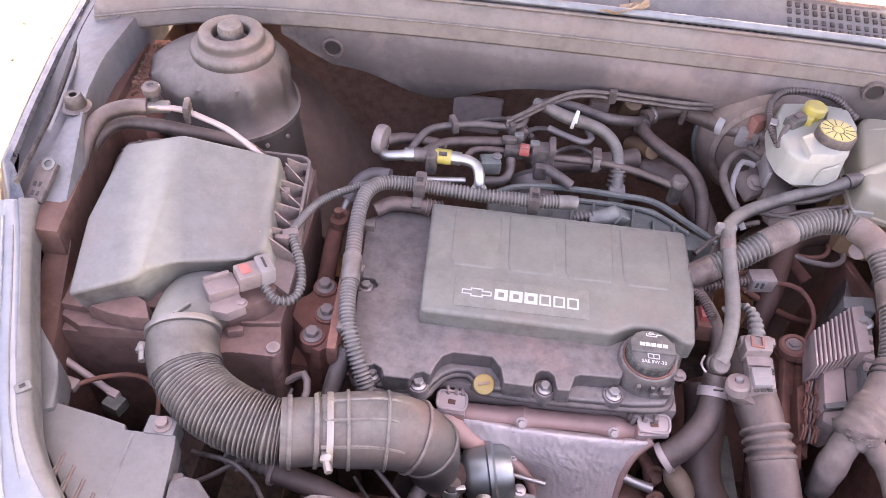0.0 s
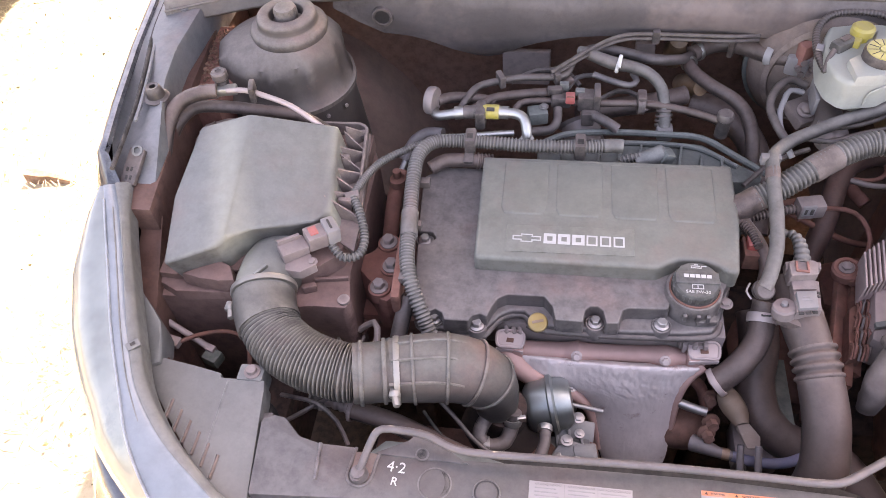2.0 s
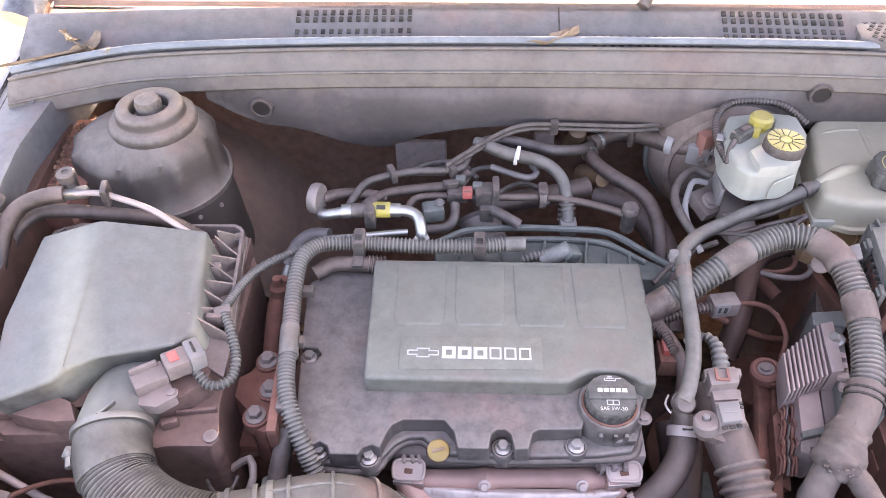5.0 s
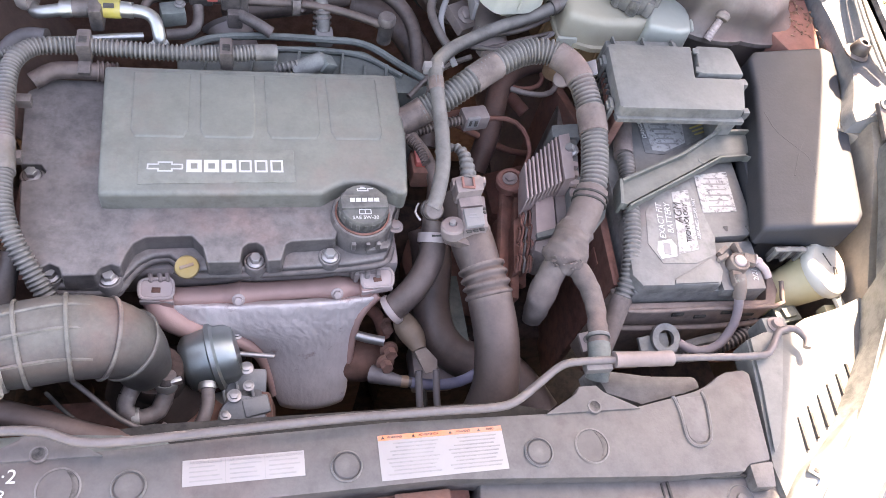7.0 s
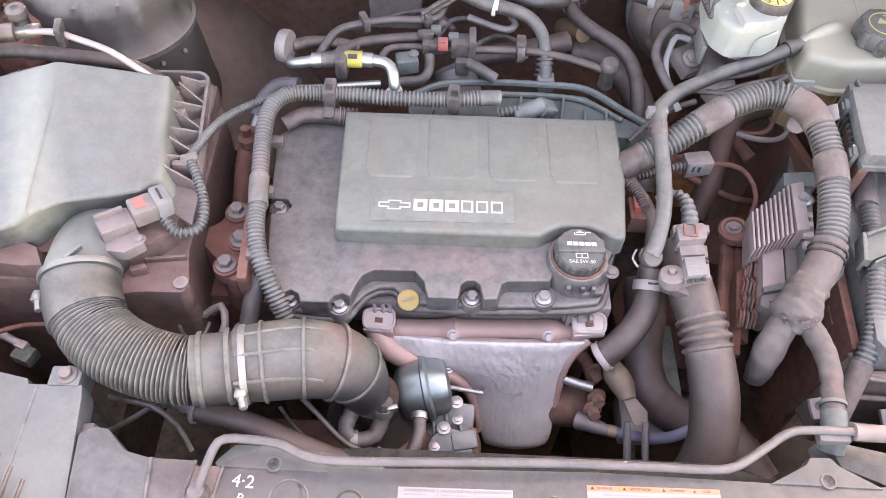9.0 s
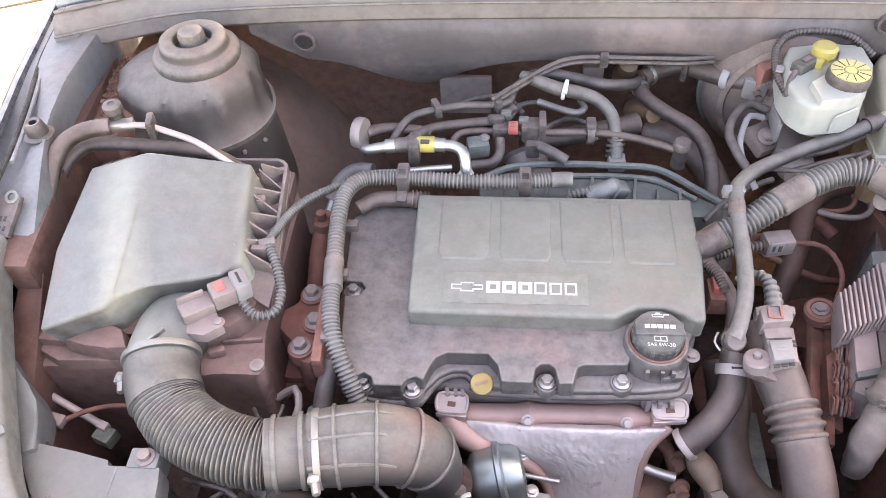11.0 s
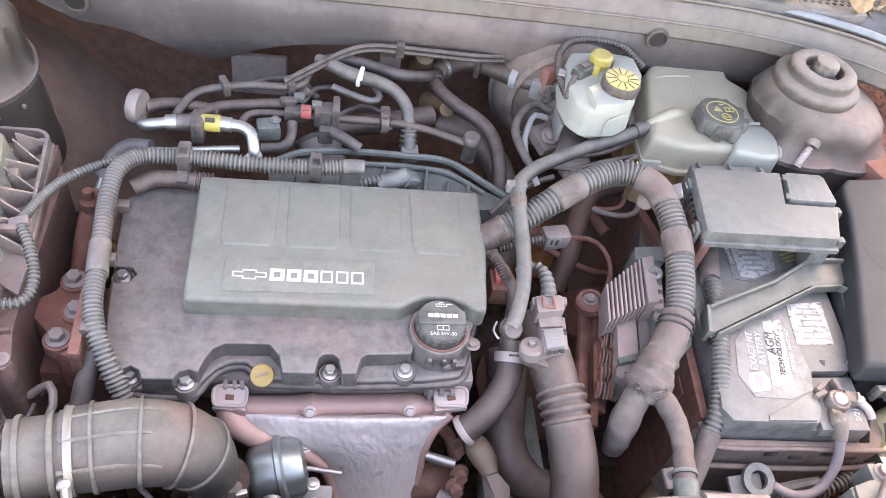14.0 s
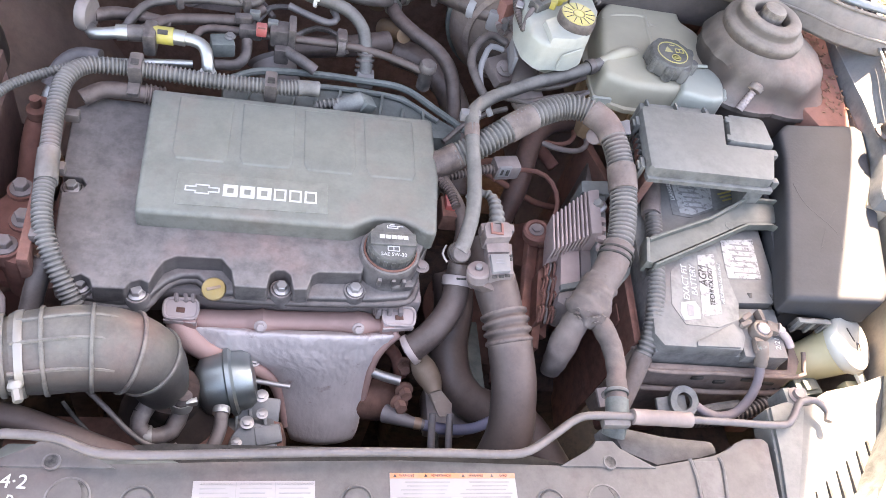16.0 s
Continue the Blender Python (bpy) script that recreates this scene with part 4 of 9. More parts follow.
    for a in (() if side else (-75, -52, -30)):
        q = radians(a)
        part("rivet", lathe([(0.0035, -0.002), (0.003, 0.001), (0, 0.002)], (sx + 0.0935 * math.cos(q), sy + 0.0935 * math.sin(q), 0.885), 8, (90, 0, math.degrees(q) + 90)), "alu", tower)
    # wheel arch web that falls away from the tower towards the middle
    b = bmesh.new()
    rows = []
    for k in range(25):
        u = k / 24
        row = []
        for m in range(13):
            y = 0.765 + 0.315 * m / 12
            z = 0.845 - 0.30 * u ** 1.7 + 0.004 * math.sin(26 * u) * u - 0.9 * max(0, 0.83 - y) ** 1.4
            row.append(b.verts.new((g(-0.36 + 0.25 * u), y + 0.02 * u, z)))
        rows.append(row)
    for a, c in zip(rows, rows[1:]):
        for m in range(12):
            b.faces.new((a[m], a[m + 1], c[m + 1], c[m]))
    bmesh.ops.recalc_face_normals(b, faces=b.faces)
    bmesh.ops.solidify(b, geom=b.faces[:], thickness=0.004)
    part("tower_web", b, "web", car, "wheel arch web under red dust", 60)
    # headlamp: a clear lens that folds at a crease into a flat flange, and a rim behind it
    lines = [smooth_line([q[k] for q in LAMP], 0.012) for k in range(3)]
    count = min(len(ln) for ln in lines)
    lines = [[np.array(ln[round(i * (len(ln) - 1) / (count - 1))]) for i in range(count)] for ln in lines]
    b = bmesh.new()
    rows = []
    for c in lines[0]:
        xo, zo = lamp_edge(c[1])
        o = np.array((xo, c[1], zo))
        ring = []
        for u in (0.0, 0.12, 0.3, 0.5, 0.7, 0.86, 0.95, 1.0):
            q = c * (1 - u) + o * u
            swell = 0.17 * np.linalg.norm(o - c) * math.sin(math.pi * u ** 1.25)
            ring.append(b.verts.new((g(q[0] - 0.45 * swell), q[1], q[2] + 0.80 * swell - (0.004 if u == 1.0 else 0))))
        ring.append(b.verts.new((g(o[0] + 0.004), o[1], o[2] - 0.018)))
        rows.append(ring)
    for a, c in zip(rows, rows[1:]):
        for k in range(8):
            b.faces.new((a[k], a[k + 1], c[k + 1], c[k]))
    bmesh.ops.recalc_face_normals(b, faces=b.faces)
    bmesh.ops.solidify(b, geom=b.faces[:], thickness=0.003)
    lamp = part("headlamp", b, "lens", car, "dusty headlamp with a pale glossy lens", 85)
    for name, i, j, mat, tip in (("lamp_flange", 0, 1, "lensflange", "pale blue-grey flange along the lens"), ("lamp_rim", 1, 2, "box", "dusty headlamp rim")):
        b = bmesh.new()
        rows = []
        for p, q in zip(lines[i], lines[j]):
            lift = 0.0015 if i == 0 else 0.004
            rows.append([b.verts.new((g(r[0]), r[1], r[2])) for r in (p + (0, 0, -0.004), p + (0, 0, lift * 0.6), p * 0.85 + q * 0.15 + (0, 0, lift), p * 0.15 + q * 0.85 + (0, 0, lift), q + (0, 0, 0.0), q + (0, 0, -0.028))])
        for a, c in zip(rows, rows[1:]):
            for k in range(5):
                b.faces.new((a[k], a[k + 1], c[k + 1], c[k]))
        bmesh.ops.recalc_face_normals(b, faces=b.faces)
        bmesh.ops.solidify(b, geom=b.faces[:], thickness=0.002)
        part(name, b, mat, lamp, tip, 50)
    part("lens_seam", tube([(g(q[0]), q[1], q[2] + 0.0022) for q in lines[0][2:]], 0.0016, 6), "seal", lamp)
    part("flange_seam", tube([(g(p[0] * 0.4 + q[0] * 0.6), p[1] * 0.4 + q[1] * 0.6, p[2] + 0.0016) for p, q in zip(lines[0][3:], lines[1][3:])], 0.0009, 6), "box", lamp)
    for y in (0.305, 0.147):
        k = min(range(count), key=lambda i: abs(lines[1][i][1] - y))
        c = lines[1][k] * 0.55 + lines[2][k] * 0.45
        clip = part("rim_clip", rbox((g(c[0]), c[1], c[2] + 0.0035), (0.016, 0.011, 0.006), 0.002, (8, 0, 40 if not side else -40)), "box", lamp)
        part("clip_hole", rbox((g(c[0]), c[1], c[2] + 0.0068), (0.006, 0.004, 0.001), 0.0003, (8, 0, 40 if not side else -40)), "ink", clip)
    off = 0.042 if side else 0.0
    part("rear_flange", prism([(x + off, y) for x, y in f([(-0.455, 0.425), (-0.430, 0.400), (-0.420, 0.391), (-0.406, 0.375), (-0.400, 0.358), (-0.394, 0.327), (-0.405, 0.322), (-0.428, 0.352), (-0.445, 0.395)])], 0.84, 0.874, 0.003, tilt=lambda x, y: 0.45 * max(0.0, y - 0.34)), "box", lamp, "notched plastic flange behind the lamp")
    # splash cover behind the lamp, with stiffening ribs
    outline = [(-0.420, 0.352), (-0.402, 0.338), (-0.352, 0.330), (-0.316, 0.323), (-0.314, 0.317), (-0.260, 0.318), (-0.257, 0.304), (-0.240, 0.17), (-0.225, 0.13), (-0.275, 0.165), (-0.33, 0.225), (-0.385, 0.285), (-0.41, 0.32)] if not side else [(0.678, 0.311), (0.672, 0.262), (0.656, 0.168), (0.66, 0.12), (0.72, 0.165), (0.775, 0.225), (0.83, 0.285), (0.865, 0.36), (0.82, 0.345), (0.77, 0.335), (0.730, 0.316), (0.706, 0.320)]
    cover = part("splash_cover", prism(outline, 0.835, 0.866, 0.005, tilt=lambda x, y: 0.06 * (y - 0.3)), "box", car, "dusty black splash cover with ribs")
    for k in range(6):
        c = (-0.3635 + 0.0151 * k, 0.2695 - 0.0123 * k, 0.8645 - 0.0007 * k) if not side else (0.7065 + 0.0178 * k, 0.198 + 0.0113 * k, 0.8603 + 0.0007 * k)
        part("slot", rbox(c, (0.0022 if not side else 0.0032, 0.028 if not side else 0.037, 0.006), 0.001, (0, 0, -2 if not side else -6)), "traywall" if not side else "ink", cover)
        if not side:
            part("slot_lip", rbox((c[0] - 0.0022, c[1], c[2] + 0.0018), (0.0016, 0.029, 0.0035), 0.0006, (0, 0, -2)), "box", cover)
    if side:
        b = bmesh.new()
        near = [b.verts.new(q) for q in ((0.652, 0.112, 0.8560), (0.716, 0.166, 0.8585), (0.771, 0.226, 0.8620), (0.826, 0.286, 0.8655), (0.862, 0.352, 0.8690))]
        far = [b.verts.new((g(x), y, z)) for x, y, z in ((-0.222, 0.100, 0.8585), (-0.298, 0.180, 0.8860), (-0.338, 0.230, 0.9010), (-0.384, 0.305, 0.9250), (-0.414, 0.372, 0.9400))]
        for k in range(4):
            b.faces.new((near[k], near[k + 1], far[k + 1], far[k]))
        bmesh.ops.recalc_face_normals(b, faces=b.faces)
        bmesh.ops.solidify(b, geom=b.faces[:], thickness=0.003)
        part("lamp_skirt", b, "box", cover, "plastic skirt closing the gap to the lamp", 80)
    half_plate = [(0.681, 0.310), (0.706, 0.317), (0.726, 0.311), (0.700, 0.25), (0.672, 0.19), (0.661, 0.180), (0.675, 0.255)]
    if side:
        part("raised_half", prism(half_plate, 0.862, 0.870, 0.0025, tilt=lambda x, y: 0.06 * (y - 0.3)), "box", cover)
    else:
        part("crease", tube([(-0.304, 0.314, 0.8668), (-0.3045, 0.280, 0.8647), (-0.305, 0.242, 0.8622), (-0.3055, 0.215, 0.8606)], 0.0016, 6), "box", cover)
    part("cover_screw", lathe([(0.010, 0), (0.010, 0.003), (0.0065, 0.004), (0.006, 0.009), (0, 0.009)], (g(-0.277), 0.326, 0.868), 16), "pink", cover, "screw on a clip")
    part("clip_block", rbox((g(-0.279), 0.326, 0.852), (0.032, 0.022, 0.034), 0.003), "box", cover)

# plenum: rail with a rubber seal, sheet under it, firewall, cowl grille, windscreen
RAIL = [(-0.540, 0.889), (-0.465, 0.922), (-0.394, 0.948), (-0.300, 0.962), (-0.15, 0.973), (0.05, 0.979), (0.36, 0.981), (0.60, 0.976), (0.74, 0.962), (0.86, 0.925), (0.925, 0.89), (1.0, 0.872)]


def along(dy, z):
    return [(x, y + dy, z) for x, y in RAIL]


b = bmesh.new()
lines = [smooth_line(along(dy, z), 0.02) for dy, z in ((0.012, 1.026), (0.0, 1.034), (-0.014, 1.032), (-0.026, 1.022), (-0.034, 1.006), (-0.036, 0.990), (-0.030, 0.984), (0.02, 0.985))]
grid = [[b.verts.new(q) for q in ln] for ln in lines]
for a, c in zip(grid, grid[1:]):
    for k in range(len(a) - 1):
        b.faces.new((a[k], a[k + 1], c[k + 1], c[k]))
bmesh.ops.recalc_face_normals(b, faces=b.faces)
bmesh.ops.solidify(b, geom=b.faces[:], thickness=0.003)
rail = part("plenum_rail", b, "rail", car, "grey-brown plastic plenum rail covered in dust")
part("rubber_seal", tube(along(0.004, 1.041), 0.0065, 10, 0.02, flat=0.9), "seal", rail, "grey rubber bonnet seal")
part("seal_lip", tube(along(-0.010, 1.036), 0.0025, 8, 0.02), "rail", rail)
part("rail_crease", tube(along(-0.0335, 1.012), 0.0018, 6, 0.02), "rail", rail)
b = bmesh.new()
for i in range(41):
    x = -0.30 + 1.22 * i / 40
    for y, z in ((0.965, 1.0), (0.948, 0.985), (0.943, 0.965), (0.944, 0.94), (0.955, 0.915), (0.985, 0.90)):
        wob = 0.006 * noise.noise(Vector((x * 9, z * 25, 1)))
        low = 0.055 * math.exp(-((x + 0.09) / 0.12) ** 2) * max(0.0, 0.965 - z) / 0.06
        b.verts.new((x + 1.5 * max(0.0, 0.965 - z) * max(0.0, 1 - (x + 0.30) / 0.30), y + wob + 0.10 * low, z - low))
b.verts.ensure_lookup_table()
for i in range(40):
    for j in range(5):
        b.faces.new([b.verts[k] for k in (i * 6 + j, i * 6 + j + 1, (i + 1) * 6 + j + 1, (i + 1) * 6 + j)])
bmesh.ops.recalc_face_normals(b, faces=b.faces)
bmesh.ops.solidify(b, geom=b.faces[:], thickness=0.003)
plenum = part("plenum_sheet", b, "fire", car, "dented plenum sheet stained with dust")
for x, z in ((-0.22, 0.953), (0.583, 0.985)):
    part("plug_hole", lathe([(0.017, -0.004), (0.0165, 0.003), (0.013, 0.0035), (0.012, 0.001), (0, 0.001)], (x, 0.9385, z), 24, (90, 0, 0)), "black", plenum)
part("fold_strap", rbox((0.79, 0.935, 0.965), (0.008, 0.006, 0.07), 0.002, (0, 35, 0)), "rail", plenum)
part("firewall", prism([(-0.60, 1.06), (-0.60, 1.10), (1.05, 1.10), (1.05, 1.06)], 0.35, 1.03, 0.004), "pad", car, "dark firewall mat")
b = bmesh.new()
rows = []
for i in range(37):
    x = -0.56 + 1.56 * i / 36
    arch = 0.045 * ((x - CX) / 0.78) ** 2
    rows.append([b.verts.new((x, y - arch * 0.8, z)) for y, z in ((0.985, 1.018), (0.990, 1.028), (1.005, 1.038), (1.025, 1.047), (1.048, 1.056), (1.056, 1.058), (1.058, 1.050))])
for a, c in zip(rows, rows[1:]):
    for k in range(6):
        b.faces.new((a[k], a[k + 1], c[k + 1], c[k]))
bmesh.ops.recalc_face_normals(b, faces=b.faces)
bmesh.ops.solidify(b, geom=b.faces[:], thickness=0.003)
cowl = part("cowl_panel", b, "cowl", car, "black cowl panel with vent slots")
for x0, count, y0, z0 in ((-0.165, 14, 1.030, 1.0502), (-0.165, 14, 1.000, 1.036), (0.265, 14, 0.992, 1.031), (0.452, 14, 1.005, 1.0385), (0.452, 14, 1.030, 1.0502)):
    for k in range(count):
        for r in range(2):
            part("vent_slot", rbox((x0 + 0.0125 * k, y0 + 0.012 * r - 0.8 * 0.045 * ((x0 + 0.0125 * k - CX) / 0.78) ** 2, z0 + 0.0045 * r), (0.0065, 0.0085, 0.004), 0.001, (21, 0, 0)), "ink", cowl)
part("cowl_seam", rbox((0.215, 1.022, 1.0462), (0.002, 0.06, 0.003), 0.0005, (21, 0, 0)), "ink", cowl)
mesh_grille = part("cowl_mesh", prism([(0.63, 0.985), (0.665, 0.965), (0.85, 0.945), (0.895, 0.955), (0.90, 0.985), (0.86, 1.05), (0.64, 1.06)], 1.03, 1.05, 0.006), "cowl", cowl, "black mesh grille in the cowl")
rng = random.Random(2)
b = bmesh.new()
for i in range(20):
    for j in range(8):
        x, y = 0.65 + 0.012 * i + 0.006 * (j % 2), 0.967 + 0.0095 * j
        if y > 0.95 + 0.02 and x < 0.885:
            rbox((x, y, 1.0502), (0.0058, 0.0058, 0.002), 0, (0, 0, 45), bm=b)
part("mesh_hole", b, "ink", mesh_grille)
b = bmesh.new()
wv = [b.verts.new((x, y, z + dz)) for dz in (0.0, 0.005) for x, y, z in ((-0.54, 1.045, 1.052), (0.99, 1.045, 1.052), (0.86, 1.75, 1.47), (-0.41, 1.75, 1.47))]
for q in ((3, 2, 1, 0), (4, 5, 6, 7), (0, 1, 5, 4), (1, 2, 6, 5), (2, 3, 7, 6), (3, 0, 4, 7)):
    b.faces.new([wv[i] for i in q])
part("windscreen", b, M["glass"], car, "raked windscreen").visible_shadow = False
part("cabin", prism([(-0.66, 1.62), (-0.68, 3.9), (-0.55, 4.3), (1.0, 4.3), (1.125, 3.9), (1.105, 1.62)], 0.20, 0.98, 0.05), "body", car)
part("floor_pan", prism([(-0.66, 1.12), (-0.66, 1.66), (1.105, 1.66), (1.105, 1.12)], 0.20, 0.88, 0.01), "pad", car)
b = bmesh.new()
low = [(-0.62, 1.86), (-0.64, 3.4), (-0.50, 4.0), (0.945, 4.0), (1.085, 3.4), (1.065, 1.86)]
top = [(-0.42, 1.90), (-0.45, 3.0), (-0.38, 3.5), (0.825, 3.5), (0.895, 3.0), (0.865, 1.90)]
lv, tv = [b.verts.new((x, y, 0.975)) for x, y in low], [b.verts.new((x, y, 1.432)) for x, y in top]
for k in range(6):
    b.faces.new((lv[k], lv[(k + 1) % 6], tv[(k + 1) % 6], tv[k]))
b.faces.new(lv[::-1]), b.faces.new(tv)
part("side_glass", b, "ink", car, "dark windows of the cabin")
for g0, g1 in ((-0.60, -0.42), (1.045, 0.865)):
    part("windscreen_pillar", tube([(g0, 1.05, 1.03), (g0 * 0.5 + g1 * 0.5, 1.40, 1.26), (g1, 1.76, 1.45)], 0.035, 10, 0.05, flat=0.8), "body", car)
part("roof", prism([(-0.42, 1.75), (-0.46, 2.6), (-0.40, 3.5), (0.85, 3.5), (0.905, 2.6), (0.865, 1.75)], 1.43, 1.47, 0.02), "body", car)
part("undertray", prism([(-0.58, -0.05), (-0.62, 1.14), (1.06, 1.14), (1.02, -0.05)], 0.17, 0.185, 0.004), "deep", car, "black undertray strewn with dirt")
# pale colour stands in for the white glare at the windscreen
part("dashboard", prism([(-0.58, 1.11), (1.03, 1.11), (1.03, 1.7), (-0.58, 1.7)], 0.88, 1.035, 0.015), "label", car, "dashboard coloured pale for the glare under the glass")
part("wiper_arm", tube([(0.335, 1.045, 1.062), (0.350, 1.07, 1.085), (0.36, 1.16, 1.14)], 0.010, 8), "black", car, "black wiper arm")

# front: support panel across the top of the radiator, lower panel, bumper
front = part("radiator_support", prism([(-0.240, 0.180), (-0.250, 0.268), (-0.236, 0.276), (-0.222, 0.274), (-0.200, 0.253), (-0.175, 0.247), (-0.132, 0.246), (-0.130, 0.238), (-0.108, 0.236), (-0.104, 0.244), (-0.085, 0.241), (0.10, 0.246), (0.25, 0.248), (0.43, 0.243), (0.505, 0.241), (0.564, 0.250), (0.593, 0.255), (0.612, 0.262), (0.623, 0.269), (0.636, 0.274), (0.659, 0.275), (0.666, 0.270), (0.651, 0.172), (0.624, 0.170), (0.616, 0.163), (0.534, 0.166), (0.30, 0.186), (0.10, 0.186), (-0.08, 0.190)], 0.828, 0.866, 0.004), "support", car, "dusty black radiator support panel")
front_low = part("lower_panel", prism([(-0.26, 0.05), (-0.255, 0.20), (-0.10, 0.215), (0.10, 0.21), (0.11, 0.155), (0.33, 0.155), (0.34, 0.21), (0.50, 0.20), (0.67, 0.18), (0.66, 0.02), (0.45, -0.05), (0.0, -0.05)], 0.80, 0.848, 0.006), "support", car, "lower black panel behind the grille")
# unseen slab in the radiator's place, added to keep front light out of the bay
rad = part("radiator", rbox((0.22, 0.195, 0.50), (0.98, 0.03, 0.60), 0.006), "deep", car, "unseen dark radiator slab added to block light from the front")
part("latch_well", rbox((0.22, 0.15, 0.79), (0.22, 0.10, 0.08), 0.005), "blackred", front_low)
for x in (0.148, 0.278):
    part("latch_bracket", rbox((x, 0.168, 0.845), (0.055, 0.03, 0.006), 0.002), "iron", front_low)
part("latch_spring", tube([(0.20, 0.165, 0.845), (0.235, 0.165, 0.845)], 0.012, 10, wave=0.004, pitch=0.008), "ink", front_low)
for x, y in ((-0.039, 0.212), (0.454, 0.205)):
    hole = part("round_hole", lathe([(0.0175, 0.8655), (0.0185, 0.8672), (0.0168, 0.8675), (0.0162, 0.8666), (0.0, 0.8666)], (x, y, 0), 28), "support", front, "open round hole over dusty metal")
    # a black crescent painted on the disc as the shade under the hole's rim
    edge = [(x + 0.0158 * math.cos(radians(a)), y + 0.0158 * math.sin(radians(a))) for a in range(-70, 71, 14)]
    part("hole_gap", prism(edge + [(q[0] - 0.0050 * math.cos(radians(a)), q[1]) for q, a in zip(edge[::-1], range(70, -71, -14))][1:-1], 0.8660, 0.8670, 0), "ink", hole, "dark crescent painted as shade inside the hole")
for x, y in ((0.017, 0.208), (0.206, 0.208), (0.396, 0.204)):
    part("round_plug", lathe([(0.0150, 0.866), (0.0150, 0.8675), (0.0135, 0.8685), (0.0125, 0.8672), (0.0110, 0.8685), (0.0, 0.869)], (x, y, 0), 28), "support", front, "black round plug")
for x, y in ((-0.058, 0.247), (0.466, 0.249)):
    ear = part("mount_ear", prism([(x - 0.055, y - 0.008), (x - 0.016, y + 0.012), (x - 0.010, y + 0.020), (x + 0.010, y + 0.020), (x + 0.016, y + 0.012), (x + 0.055, y - 0.010)], 0.852, 0.8685, 0.003), "support", front)
    part("ear_rim", lathe([(0.0078, 0.8680), (0.0074, 0.8698), (0.0058, 0.8698), (0.0054, 0.8686)], (x + 0.001, y - 0.004, 0), 22), "support", ear)
    part("ear_hole", lathe([(0.0056, 0.8684), (0.0056, 0.8690), (0, 0.8690)], (x + 0.001, y - 0.004, 0), 20), "ink", ear)
part("recess_edge", tube([(0.562, 0.250, 0.8655), (0.5635, 0.230, 0.8665), (0.562, 0.205, 0.8665), (0.567, 0.196, 0.8665), (0.576, 0.194, 0.8665), (0.586, 0.198, 0.8665), (0.592, 0.208, 0.8665), (0.598, 0.240, 0.8665), (0.597, 0.252, 0.8655)], 0.0022, 8, 0.004), "support", front)
part("recess_floor", prism([(0.565, 0.248), (0.565, 0.205), (0.570, 0.198), (0.582, 0.198), (0.590, 0.208), (0.596, 0.248)], 0.862, 0.8668, 0.0015), "support", front)
part("corner_tab", prism([(-0.257, 0.262), (-0.255, 0.284), (-0.243, 0.285), (-0.241, 0.262)], 0.835, 0.852, 0.003), "support", front)
part("pivot_pocket", prism([(-0.1305, 0.240), (-0.134, 0.212), (-0.129, 0.204), (-0.117, 0.203), (-0.110, 0.211), (-0.1065, 0.240)], 0.862, 0.8670, 0.001), "traywall", front, "pocket with red dust round the rod's pivot")
part("pocket_edge", tube([(-0.1315, 0.245, 0.8655), (-0.1335, 0.226, 0.8668), (-0.1350, 0.212, 0.8668), (-0.1295, 0.2030, 0.8668), (-0.117, 0.2018, 0.8668), (-0.1090, 0.2105, 0.8668), (-0.1060, 0.232, 0.8668), (-0.1035, 0.243, 0.8655)], 0.0020, 8, 0.004), "support", front)
part("panel_crease", tube([(-0.1735, 0.246, 0.8655), (-0.1725, 0.238, 0.8668), (-0.1710, 0.222, 0.8668), (-0.1700, 0.203, 0.8660)], 0.0022, 6), "support", front)
part("step_block", prism([(-0.240, 0.150), (-0.242, 0.181), (-0.212, 0.183), (-0.208, 0.156)], 0.838, 0.857, 0.003), "support", front_low)
part("corner_block", prism([(0.624, 0.146), (0.625, 0.171), (0.654, 0.172), (0.647, 0.145)], 0.840, 0.864, 0.003), "support", front_low)
part("panel_gap", rbox((0.580, 0.1655, 0.8505), (0.095, 0.003, 0.006), 0.001, (0, 0, -4)), "ink", front_low)
part("panel_gap", rbox((0.5335, 0.135, 0.8485), (0.003, 0.062, 0.004), 0.001), "ink", front_low)
part("panel_slot", rbox((0.5265, 0.152, 0.8485), (0.002, 0.026, 0.002), 0.0006), "ink", front_low)
part("boss_ring", lathe([(0.015, 0.8475), (0.0155, 0.8490), (0.0145, 0.8495), (0.0135, 0.8485), (0.006, 0.8485), (0.0055, 0.8505), (0, 0.8508)], (0.612, 0.140, 0), 28), "support", front_low)
b = prism([(-0.32, 0.0), (-0.22, -0.12), (0.0, -0.20), (0.445, -0.20), (0.665, -0.12), (0.765, 0.0), (0.62, -0.03), (0.42, -0.09), (0.02, -0.09), (-0.18, -0.03)], 0.35, 0.80, 0.03)
part("bumper", b, "body", car, "dark blue bumper skin")
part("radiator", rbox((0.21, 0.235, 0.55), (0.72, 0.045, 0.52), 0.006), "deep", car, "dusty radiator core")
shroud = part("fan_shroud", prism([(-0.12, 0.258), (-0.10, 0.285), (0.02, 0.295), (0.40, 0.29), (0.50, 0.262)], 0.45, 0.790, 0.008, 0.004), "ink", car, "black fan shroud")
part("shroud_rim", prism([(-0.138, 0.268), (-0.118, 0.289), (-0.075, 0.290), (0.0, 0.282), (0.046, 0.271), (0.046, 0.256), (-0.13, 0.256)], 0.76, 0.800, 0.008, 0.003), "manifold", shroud)
